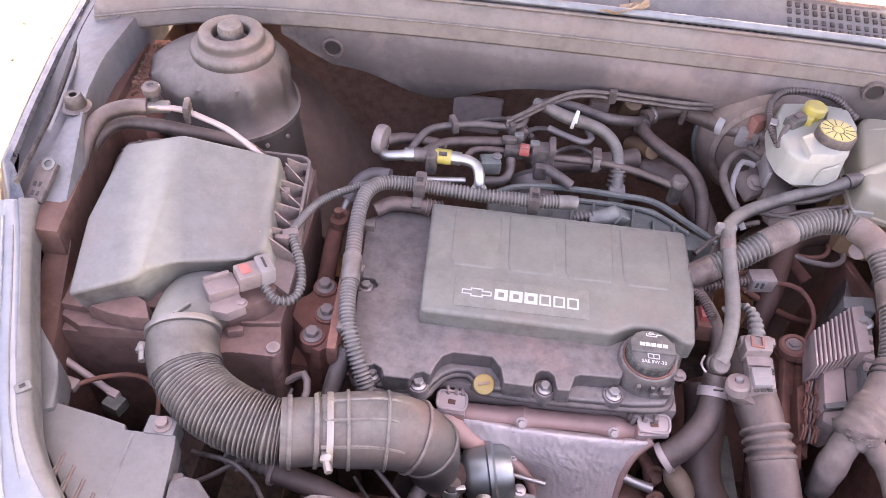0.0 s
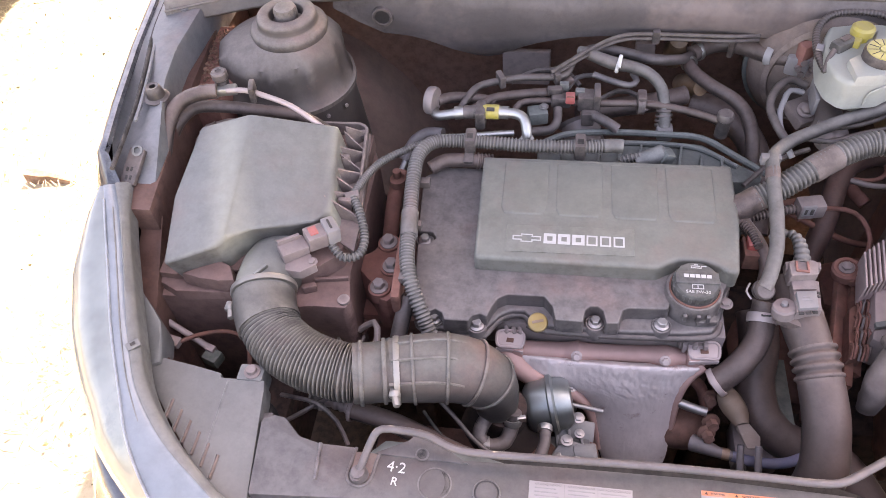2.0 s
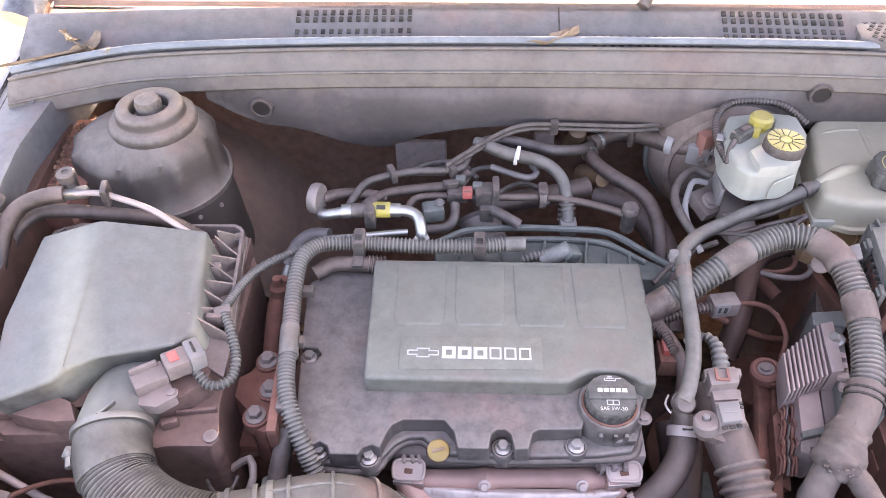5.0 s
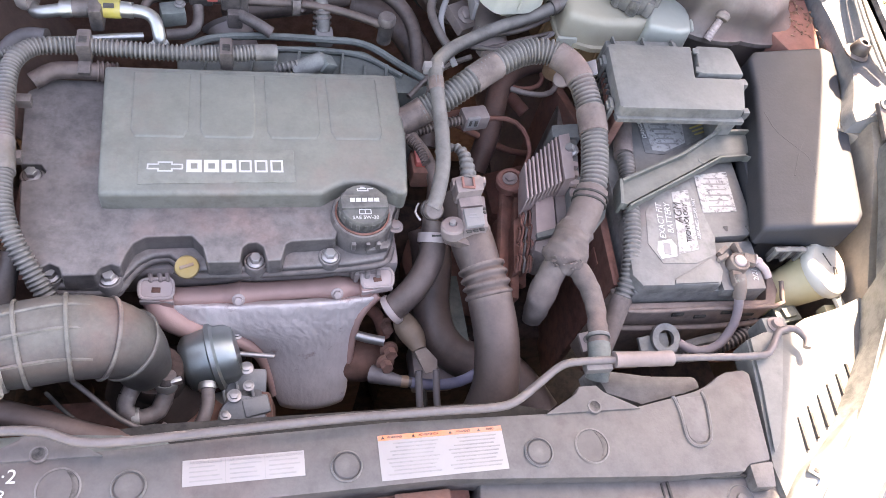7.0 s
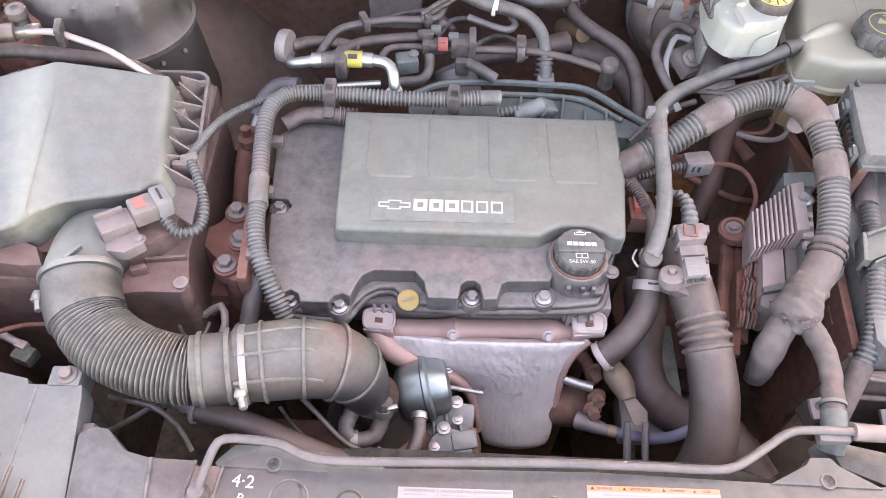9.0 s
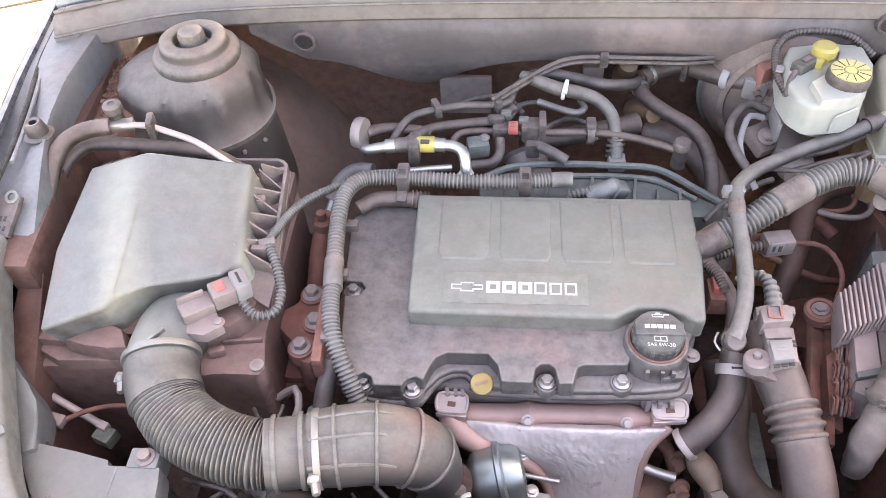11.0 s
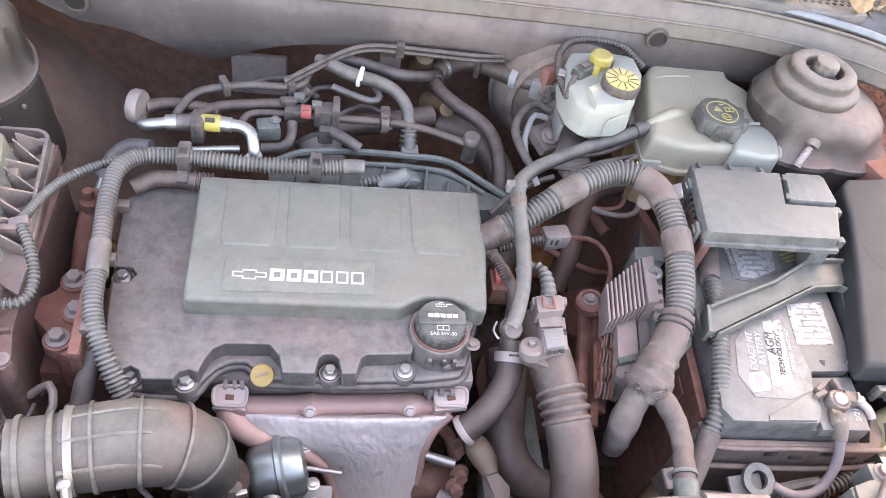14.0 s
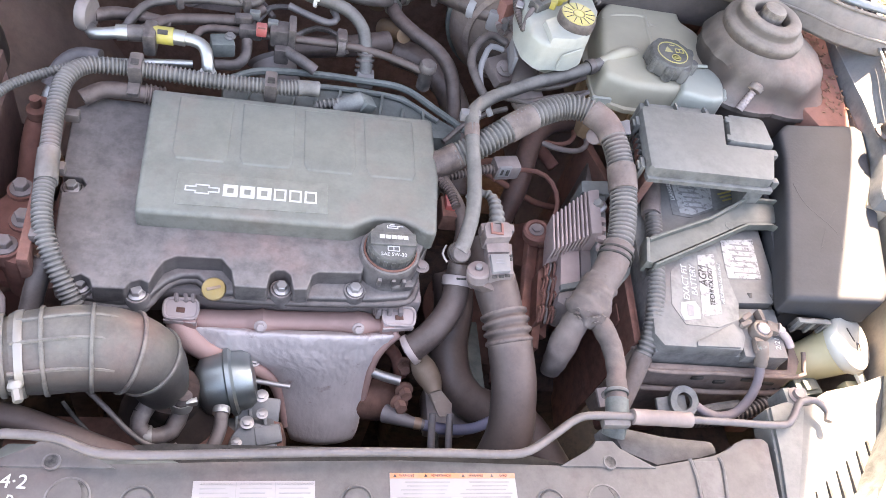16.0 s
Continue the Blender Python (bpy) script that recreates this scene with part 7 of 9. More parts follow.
# ---- looms and plumbing on the right of the engine ----
big = conduit("main_loom", [(0.338, 0.642, 0.880), (0.365, 0.652, 0.892), (0.400, 0.671, 0.905), (0.440, 0.694, 0.916), (0.484, 0.712, 0.922), (0.518, 0.706, 0.926), (0.541, 0.679, 0.924), (0.550, 0.632, 0.914), (0.549, 0.585, 0.903), (0.539, 0.530, 0.890), (0.524, 0.494, 0.878)], 0.0175, "thick corrugated main loom sweeping over the gearbox", 0.003, 0.0058)
part("boot", tube([(0.312, 0.634, 0.866), (0.326, 0.638, 0.873), (0.342, 0.644, 0.882)], 0.018), "hose", big)
part("taped_section", tube([(0.404, 0.673, 0.906), (0.421, 0.683, 0.911), (0.438, 0.693, 0.9155)], 0.0182), "tape", big)
part("taped_section", tube([(0.520, 0.7045, 0.926), (0.533, 0.692, 0.9255), (0.541, 0.679, 0.924), (0.545, 0.664, 0.921)], 0.0184), "tape", big)
part("taped_section", tube([(0.5505, 0.622, 0.912), (0.5502, 0.605, 0.908), (0.5492, 0.588, 0.9037)], 0.0186), "tape", big)
part("taped_section", tube([(0.534, 0.514, 0.885), (0.521, 0.488, 0.876), (0.503, 0.462, 0.866), (0.492, 0.447, 0.860)], 0.0200), "tape", big)
part("tape_joint", lumpy(tube([(0.509, 0.472, 0.869, 0.0195), (0.497, 0.453, 0.862, 0.0235), (0.488, 0.438, 0.856, 0.026), (0.482, 0.428, 0.852, 0.022), (0.478, 0.420, 0.848, 0.012)], 0.02, 24, 0.002), 0.0042, 75), "tape", big, "torn cloth tape round the branch")
part("branch", lumpy(tube([(0.482, 0.434, 0.852, 0.016), (0.470, 0.420, 0.842, 0.0165), (0.462, 0.406, 0.828, 0.0165), (0.458, 0.396, 0.808, 0.0150), (0.458, 0.392, 0.785, 0.012)], 0.016, 18, 0.003), 0.0020, 60), "tape", big, "red-dusted taped branch")
part("branch", lumpy(tube([(0.492, 0.438, 0.854, 0.014), (0.504, 0.416, 0.852, 0.0125), (0.511, 0.388, 0.850, 0.0115), (0.509, 0.352, 0.848, 0.011), (0.503, 0.322, 0.846, 0.011)], 0.0125, 16, 0.003), 0.0016, 70), "tape", big)
part("branch_end", tube([(0.504, 0.326, 0.846), (0.501, 0.306, 0.842), (0.498, 0.290, 0.83)], 0.013), "manifold", big)
rng = random.Random(7)
b = bmesh.new()
for k in range(14):
    a = rng.uniform(-1.2, 1.2)
    x, y = 0.4855 + 0.021 * math.sin(a), 0.430 - 0.012 * math.cos(a) + rng.uniform(-0.003, 0.006)
    rbox((x, y, 0.862 + rng.uniform(0.0, 0.012)), (rng.uniform(0.0015, 0.005), rng.uniform(0.006, 0.016), 0.0008), 0, (rng.uniform(-80, -25), rng.uniform(-30, 30), math.degrees(a) * 0.6 + rng.uniform(-25, 25)), bm=b)
part("torn_tape", b, "tape", big, "torn threads of tape")["kind"] = "stuff"
part("cable_tie", band((0.505, 0.334, 0.847), (0.15, 1, 0.05), 0.0125, 0.004, 0.0010), "box", big)
for c, d in (((0.5300, 0.505, 0.882), (0.45, 1, 0.3)), ((0.5265, 0.498, 0.8795), (0.45, 1, 0.3))):
    part("cable_tie", band(c, d, 0.0205, 0.0025, 0.001), "ink", big)
part("clip", lathe([(0.0115, -0.004), (0.012, 0.001), (0.0095, 0.003), (0.004, 0.004), (0, 0.004)], (0.5300, 0.6830, 0.905), 18, (20, -40, 0)), "pink", big, "round loom clip")
t = thing("injector_plug", (0.41, 0.66, 0.82), "grey-pink connector on a short ribbed cable", "connector")
part("plug", rbox((0.418, 0.662, 0.848), (0.036, 0.024, 0.024), 0.004, (0, 0, 10)), "pink", t)
part("face", rbox((0.414, 0.651, 0.852), (0.018, 0.004, 0.018), 0.001, (0, 0, 10)), "grey", t)
for d in (-0.004, 0.004):
    part("contact", rbox((0.414 + d, 0.6490, 0.852), (0.004, 0.002, 0.010), 0.0005, (0, 0, 10)), "ink", t)
part("cable", tube([(0.335, 0.640, 0.842), (0.36, 0.648, 0.845), (0.385, 0.655, 0.847), (0.405, 0.659, 0.848)], 0.007, 12, wave=0.0014, pitch=0.005), "hose", t)
part("holder", rbox((0.395, 0.672, 0.835), (0.05, 0.018, 0.018), 0.004, (0, 0, 15)), "blackred", t)
t = thing("side_loom", (0.335, 0.62, 0.80), "bundle of taped cables beside the engine", "wiring loom")
part("cable", tube([(0.318, 0.64, 0.855), (0.328, 0.615, 0.855), (0.342, 0.590, 0.85), (0.350, 0.560, 0.84), (0.345, 0.53, 0.82)], 0.009), "hose", t)
part("cable", tube([(0.312, 0.625, 0.86), (0.330, 0.600, 0.862), (0.338, 0.575, 0.86)], 0.006, 10, wave=0.0012, pitch=0.004), "hose", t)
part("hose", tube([(0.600, 0.818, 0.79), (0.564, 0.822, 0.800), (0.535, 0.813, 0.802), (0.510, 0.797, 0.800), (0.490, 0.768, 0.795), (0.478, 0.735, 0.785), (0.466, 0.700, 0.765), (0.450, 0.670, 0.73)], 0.0165, 18), "hosered", t, "red-dusted hose under the loom")
part("stub", tube([(0.514, 0.795, 0.765), (0.526, 0.779, 0.762), (0.540, 0.761, 0.756)], 0.010), "mount", t)
part("cable", tube([(0.490, 0.780, 0.790), (0.507, 0.766, 0.800), (0.530, 0.757, 0.801), (0.558, 0.756, 0.801), (0.576, 0.768, 0.801), (0.582, 0.786, 0.800), (0.576, 0.812, 0.797), (0.560, 0.835, 0.79)], 0.0042), "pink", t, "dusty loop of cable")
part("cable", tube([(0.492, 0.790, 0.788), (0.506, 0.776, 0.795), (0.530, 0.770, 0.797), (0.552, 0.777, 0.797), (0.565, 0.795, 0.796), (0.566, 0.815, 0.793)], 0.0036), "mount", t)
part("cable", tube([(0.36, 0.70, 0.79), (0.40, 0.715, 0.785), (0.45, 0.70, 0.77), (0.50, 0.69, 0.75), (0.545, 0.70, 0.73)], 0.005), "blackred", t)
gear = thing("gearbox", (0.46, 0.60, 0.26), "dusty gearbox casing below the looms", "gearbox")
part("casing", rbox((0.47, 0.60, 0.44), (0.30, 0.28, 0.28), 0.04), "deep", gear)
part("top_housing", lathe([(0.09, 0), (0.09, 0.05), (0.07, 0.07), (0, 0.08)], (0.44, 0.58, 0.56), 24), "iron", gear)
part("mount_plate", prism([(0.50, 0.66), (0.50, 0.74), (0.57, 0.76), (0.63, 0.73), (0.62, 0.67), (0.56, 0.64)], 0.60, 0.632, 0.006), "blackred", gear)
for c in ((0.545, 0.716, 0.632), (0.60, 0.70, 0.632)):
    part("mount_bolt", hexbolt(c, 0.011), "mount", gear)
part("selector", rbox((0.36, 0.40, 0.64), (0.06, 0.06, 0.04), 0.008), "alu", gear)
part("side_cover", prism([(0.552, 0.670), (0.576, 0.748), (0.604, 0.750), (0.592, 0.672)], 0.60, 0.800, 0.006, 0.004), "black", gear)
part("ledge_plate", rbox((0.375, 0.455, 0.70), (0.05, 0.10, 0.008), 0.002), "green", gear)

tcm = thing("control_module", (0.49, 0.55, 0.70), "finned aluminium gearbox control module", "control module")
part("core", prism([(0.464, 0.530), (0.476, 0.584), (0.524, 0.618), (0.514, 0.548)], 0.806, 0.838, 0.003), "finned", tcm)
for k in range(9):
    y0, y1 = 0.524 + 0.0024 * k, 0.582 + 0.0046 * k
    part("fin", rbox((0.4665 + 0.0059 * k, (y0 + y1) / 2, 0.842 + 0.0011 * k), (0.0026, y1 - y0, 0.026), 0.0009, (0, 0, -9)), "finned", tcm)
part("face_plate", prism([(0.514, 0.547), (0.523, 0.621), (0.541, 0.626), (0.530, 0.550)], 0.82, 0.8640, 0.003), "finned", tcm)
part("back_block", prism([(0.520, 0.626), (0.524, 0.648), (0.566, 0.652), (0.562, 0.626)], 0.81, 0.854, 0.003), "box", tcm)
part("side_strip", prism([(0.543, 0.628), (0.557, 0.628), (0.534, 0.512), (0.520, 0.510)], 0.79, 0.850, 0.003), "box", tcm)
part("end_bolt", hexbolt((0.5395, 0.598, 0.858), 0.0062, (0, -40, 0), 0.014), "steel", tcm)
for k in range(4):
    part("strip_lug", rbox((0.5365 - 0.0032 * k, 0.578 - 0.015 * k, 0.854), (0.012, 0.009, 0.008), 0.002, (0, 0, -11)), "finned", tcm)
part("plug", prism([(0.484, 0.550), (0.512, 0.556), (0.500, 0.488), (0.470, 0.480)], 0.77, 0.831, 0.004), "finned", tcm, "large dusty plug")
part("plug_step", prism([(0.5135, 0.553), (0.529, 0.556), (0.522, 0.508), (0.5025, 0.492)], 0.78, 0.827, 0.003), "pink", tcm)
part("plug_lever", prism([(0.4685, 0.478), (0.502, 0.487), (0.500, 0.470), (0.478, 0.456), (0.464, 0.464)], 0.78, 0.829, 0.004), "pink", tcm)
part("lever_arm", prism([(0.470, 0.486), (0.500, 0.494), (0.522, 0.514), (0.524, 0.508), (0.504, 0.486), (0.470, 0.478)], 0.829, 0.8345, 0.0015), "box", tcm)
for k in range(3):
    part("lever_slot", rbox((0.478 + 0.007 * k, 0.4660 + 0.002 * k, 0.8292), (0.004, 0.006, 0.001), 0.0004), "ink", tcm)
part("wire_seal", prism([(0.456, 0.525), (0.482, 0.546), (0.467, 0.462), (0.440, 0.447)], 0.76, 0.806, 0.005), "blackred", tcm, "wire seal caked in red dust")
rng = random.Random(21)
for k in range(22):
    u, w = (k % 6) / 5, k // 6
    x, y = 0.447 + 0.021 * u + 0.006 * w + rng.uniform(-0.001, 0.001), 0.457 + 0.022 * w + 0.006 * u + rng.uniform(-0.004, 0.004)
    part("seal_wire", tube([(x, y + 0.008, 0.812), (x - 0.001, y, 0.815 + rng.uniform(0, 0.003)), (x - 0.003 + rng.uniform(-0.002, 0.002), y - 0.012, 0.806)], 0.0017, 6), ("blackred", "mount", "black")[k % 3], tcm)
part("side_lug", lathe([(0.019, -0.014), (0.019, -0.002), (0.016, 0.001), (0.012, 0.001), (0.011, -0.001), (0, -0.001)], (0.466, 0.592, 0.808), 24, (0, -12, 0)), "mount", tcm)
part("lug_arm", rbox((0.482, 0.586, 0.800), (0.03, 0.030, 0.010), 0.003, (0, -12, 0)), "blackred", tcm)
part("lug_bolt", hexbolt((0.466, 0.592, 0.807), 0.007, (0, -12, 0)), "pink", tcm)
part("bracket", rbox((0.465, 0.53, 0.775), (0.05, 0.16, 0.01), 0.003, (0, 30, -14)), "blackred", tcm)
part("bracket_leg", rbox((0.450, 0.50, 0.73), (0.012, 0.16, 0.12), 0.003, (0, 10, -14)), "blackred", tcm)

# ---- engine mount ----
mnt = thing("engine_mount", (-0.21, 0.60, 0.62), "rusty red cast engine mount with three bolts", "engine mount")
part("bracket", prism([(-0.1995, 0.525), (-0.198, 0.548), (-0.180, 0.560), (-0.1662, 0.5889), (-0.150, 0.5870), (-0.1420, 0.575), (-0.1310, 0.517), (-0.1330, 0.478), (-0.143, 0.468), (-0.158, 0.472), (-0.1727, 0.4986)], 0.765, 0.828, 0.006, 0.003), "mount", mnt)
for c in ((-0.1579, 0.5696, 0.826), (-0.1467, 0.5272, 0.826), (-0.1571, 0.4908, 0.826)):
    part("boss", lathe([(0.0165, -0.01), (0.0155, 0.006), (0.0, 0.006)], c, 20), "mount", mnt)
    part("bolt", hexbolt((c[0], c[1], c[2] + 0.006), 0.0085, h=0.012), "alu", mnt, "hex bolt")
part("bracket_foot", rbox((-0.165, 0.53, 0.72), (0.06, 0.09, 0.10), 0.012), "mount", mnt)
part("arm", tube([(-0.145, 0.50, 0.75), (-0.175, 0.492, 0.755), (-0.20, 0.47, 0.74), (-0.208, 0.44, 0.70)], 0.012, 10, flat=0.5), "iron", mnt)
part("foot", rbox((-0.20, 0.60, 0.62), (0.10, 0.14, 0.16), 0.02), "iron", mnt)
t = thing("refrigerant_bracket", (-0.17, 0.73, 0.70), "dusty bracket and pipe below the conduit", "bracket")
part("pipe", tube([(-0.16, 0.70, 0.84), (-0.165, 0.66, 0.83), (-0.168, 0.62, 0.80), (-0.17, 0.60, 0.78)], 0.012), "mount", t)
part("knob", lathe([(0.012, 0), (0.012, 0.012), (0.006, 0.016), (0.006, 0.028), (0, 0.028)], (-0.160, 0.672, 0.845), 16), "blackred", t)

# ---- refrigerant pipes ----
ac = thing("refrigerant_pipe", (-0.05, 0.77, 0.86), "silver refrigerant pipe with a yellow tag", "pipe")
part("port_cap", lathe([(0.0, -0.007), (0.020, -0.007), (0.0215, -0.004), (0.0215, 0.004), (0.020, 0.007), (0, 0.007)], (-0.121, 0.790, 0.908), 28, (0, 88, -14)), "alu", ac, "grey port cap")
part("stub", tube([(-0.117, 0.782, 0.894), (-0.112, 0.770, 0.896), (-0.100, 0.767, 0.900), (-0.082, 0.769, 0.903)], 0.0075), "chrome", ac)
part("ferrule", tube([(-0.084, 0.769, 0.903), (-0.070, 0.770, 0.904)], 0.0100), "chrome", ac)
part("sleeve", tube([(-0.071, 0.770, 0.904), (-0.042, 0.772, 0.905)], 0.0105), "black", ac)
part("clip", rbox((-0.045, 0.770, 0.900), (0.016, 0.034, 0.032), 0.005), "black", ac)
part("tag", tube([(-0.042, 0.772, 0.905), (-0.018, 0.772, 0.905)], 0.0110, 16), "yellow", ac, "yellow paper tag")
part("tag_print", rbox((-0.030, 0.766, 0.9148), (0.012, 0.006, 0.002), 0.0008, (30, 0, 0)), "ink", ac)
part("ferrule", tube([(-0.018, 0.772, 0.905), (-0.004, 0.771, 0.905)], 0.0098), "chrome", ac)
part("bend", tube([(-0.006, 0.771, 0.905), (0.008, 0.769, 0.905), (0.019, 0.762, 0.903), (0.024, 0.750, 0.897), (0.0255, 0.740, 0.885), (0.026, 0.738, 0.865)], 0.0078), "chrome", ac)
part("nut", lathe([(0.0105, -0.012), (0.0105, 0.01), (0, 0.01)], (0.026, 0.739, 0.878), 6, (15, 0, 0)), "chrome", ac)
part("lower_pipe", tube([(0.005, 0.757, 0.878), (-0.03, 0.750, 0.880), (-0.075, 0.742, 0.880), (-0.105, 0.742, 0.878), (-0.130, 0.745, 0.872), (-0.150, 0.735, 0.858), (-0.165, 0.70, 0.83), (-0.172, 0.66, 0.80)], 0.0050), "chrome", ac)
part("foil", tube([(-0.100, 0.744, 0.882), (-0.125, 0.748, 0.878), (-0.145, 0.740, 0.866), (-0.158, 0.720, 0.848)], 0.0100, 12), "rod", ac, "crumpled foil sleeve")
rod = thing("evaporator_pipe", (-0.38, 0.71, 0.95), "silver pipe with a black sleeve over the strut tower", "pipe")
part("pipe", tube([(-0.395, 0.699, 0.990), (-0.368, 0.702, 0.989), (-0.340, 0.697, 0.985), (-0.300, 0.688, 0.975), (-0.262, 0.675, 0.955), (-0.235, 0.68, 0.92)], 0.0040), "tabmetal", rod)
part("sleeve", tube([(-0.470, 0.56, 0.90), (-0.470, 0.62, 0.955), (-0.466, 0.655, 0.978), (-0.455, 0.680, 0.986), (-0.430, 0.693, 0.990), (-0.408, 0.698, 0.990)], 0.0105), "hose", rod, "black rubber sleeve")
part("block", rbox((-0.396, 0.703, 0.988), (0.030, 0.014, 0.012), 0.003, (0, 0, 12)), "chrome", rod)
part("port_cap", lathe([(0.0095, -0.004), (0.0098, 0.010), (0.0115, 0.012), (0.0115, 0.021), (0.0095, 0.0235), (0.0045, 0.0235), (0.004, 0.0225), (0, 0.0225)], (-0.405, 0.713, 0.990), 20), "black", rod)
part("clip", rbox((-0.357, 0.701, 0.989), (0.009, 0.026, 0.026), 0.004, (0, 0, 12)), "black", rod)
part("support_tube", tube([(-0.478, 0.60, 0.90), (-0.474, 0.655, 0.945), (-0.455, 0.690, 0.960), (-0.42, 0.698, 0.962), (-0.36, 0.704, 0.952), (-0.30, 0.712, 0.935), (-0.26, 0.715, 0.90)], 0.009), "hose", rod)

# ---- fuel and vacuum lines at the back ----
def line(name, pts, r, label, mat="black", seg=12):
    t = thing(name, pts[0][:3], label, "hose")
    part("hose", tube(pts, r, seg), mat, t)
    return t


v = line("vacuum_line", [(-0.082, 0.788, 0.885), (-0.074, 0.802, 0.896), (-0.056, 0.833, 0.902), (-0.02, 0.85, 0.902), (0.014, 0.859, 0.902), (0.055, 0.864, 0.900), (0.078, 0.872, 0.900), (0.088, 0.905, 0.900), (0.098, 0.922, 0.898)], 0.0058, "black vacuum line with clips")
for c in ((-0.022, 0.850, 0.904), (0.062, 0.866, 0.901)):
    part("clip", rbox(c, (0.010, 0.024, 0.020), 0.003, (0, 0, 25)), "black", v)
line("return_line", [(-0.06, 0.80, 0.885), (-0.03, 0.828, 0.885), (0.02, 0.842, 0.884), (0.06, 0.85, 0.884), (0.085, 0.878, 0.885)], 0.0075, "black fuel return hose", "hose")
line("return_line", [(-0.115, 0.80, 0.90), (-0.09, 0.815, 0.895), (-0.06, 0.822, 0.888), (-0.03, 0.825, 0.88)], 0.0085, "black hose behind the port cap", "hose")
f = line("fuel_rail", [(0.000, 0.800, 0.872), (0.010, 0.822, 0.880), (0.040, 0.829, 0.881), (0.104, 0.829, 0.880), (0.193, 0.831, 0.880), (0.232, 0.826, 0.880), (0.270, 0.814, 0.880), (0.305, 0.798, 0.880)], 0.0056, "black fuel line with red-tabbed couplings", "hose")
part("coupling", rbox((0.072, 0.830, 0.883), (0.030, 0.018, 0.018), 0.004), "black", f)
part("coupling_top", rbox((0.062, 0.838, 0.896), (0.022, 0.012, 0.010), 0.002, (0, 0, 8)), "black", f)
part("coupling_top", rbox((0.076, 0.846, 0.898), (0.014, 0.010, 0.012), 0.002), "box", f)
part("red_tab", rbox((0.086, 0.826, 0.891), (0.014, 0.014, 0.014), 0.002), "red", f, "red locking tab")
part("tab_slot", rbox((0.086, 0.8195, 0.8985), (0.010, 0.002, 0.001), 0.0004, (20, 0, 0)), "blackred", f)
part("coupling", rbox((0.110, 0.829, 0.886), (0.026, 0.026, 0.026), 0.004), "black", f)
part("coupling_collar", rbox((0.126, 0.830, 0.889), (0.010, 0.034, 0.034), 0.003), "black", f)
part("coupling_lip", rbox((0.100, 0.834, 0.897), (0.014, 0.010, 0.010), 0.002), "box", f)
part("coupling_foot", rbox((0.114, 0.812, 0.866), (0.020, 0.016, 0.024), 0.004), "black", f)
part("collar", lathe([(0.012, -0.005), (0.012, 0.005), (0.016, 0.005), (0.016, -0.005)], (0.193, 0.831, 0.880), 18, (0, 90, 0)), "black", f)
part("collar_top", rbox((0.193, 0.833, 0.890), (0.014, 0.024, 0.016), 0.004), "black", f)
part("end_cap", lathe([(0.010, -0.03), (0.010, 0.0), (0.012, 0.002), (0.012, 0.010), (0.010, 0.013), (0, 0.013)], (0.311, 0.796, 0.884), 16), "black", f)
part("branch", tube([(0.120, 0.812, 0.872), (0.14, 0.80, 0.87), (0.16, 0.792, 0.862)], 0.008), "black", f)
part("blue_plug", rbox((0.038, 0.800, 0.878), (0.030, 0.024, 0.022), 0.004, (0, 0, 12)), "manifold", f)
part("plug_bolt", hexbolt((0.047, 0.805, 0.890), 0.005), "steel", f)
part("branch", tube([(0.068, 0.82, 0.875), (0.068, 0.80, 0.868), (0.058, 0.785, 0.862), (0.03, 0.782, 0.86)], 0.007), "black", f)
w = line("brake_vacuum_hose", [(0.098, 0.922, 0.908, 0.008), (0.112, 0.910, 0.911, 0.009), (0.145, 0.890, 0.911, 0.010), (0.180, 0.884, 0.907, 0.0095), (0.205, 0.874, 0.902, 0.009), (0.222, 0.854, 0.893, 0.009), (0.228, 0.828, 0.875, 0.009), (0.230, 0.812, 0.852, 0.009)], 0.009, "taped black hose with a white tie", "loom")
part("white_tie", band((0.157, 0.8865, 0.911), (1, -0.25, -0.1), 0.0105, 0.005, 0.003), "white", w, "white cable tie")
part("tie_tail", rbox((0.158, 0.878, 0.922), (0.005, 0.02, 0.005), 0.001, (35, 0, -10)), "white", w)
for k in range(4):
    part("ring", band((0.2285, 0.8265 - 0.002 * k, 0.873 - 0.008 * k), (0.1, -0.6, -1), 0.0095, 0.004, 0.0025), "black", w)
part("foot", rbox((0.231, 0.808, 0.846), (0.024, 0.024, 0.018), 0.004), "grey", w)
part("inner_pipe", tube([(0.120, 0.880, 0.895), (0.150, 0.868, 0.892), (0.175, 0.862, 0.890), (0.186, 0.872, 0.891), (0.180, 0.888, 0.893)], 0.005), "rod", w)
h = line("heater_hose", [(0.098, 0.922, 0.902), (0.125, 0.934, 0.903), (0.160, 0.930, 0.902), (0.210, 0.918, 0.898), (0.250, 0.935, 0.885), (0.272, 0.960, 0.872), (0.284, 0.976, 0.870)], 0.0085, "black heater hose with bright clips")
part("upper_hose", tube([(0.278, 0.968, 0.872), (0.305, 0.985, 0.876), (0.335, 0.988, 0.880), (0.362, 0.968, 0.886), (0.390, 0.945, 0.891), (0.418, 0.935, 0.892)], 0.0135), "hose", h)
part("lower_hose", tube([(0.270, 0.964, 0.866), (0.280, 0.930, 0.866), (0.305, 0.896, 0.866), (0.340, 0.864, 0.862), (0.358, 0.83, 0.85), (0.364, 0.79, 0.82), (0.36, 0.76, 0.77)], 0.0105), "hose", h)
part("bright_clip", band((0.289, 0.978, 0.872), (1, 0.6, 0.1), 0.0135, 0.007, 0.002), "chrome", h)
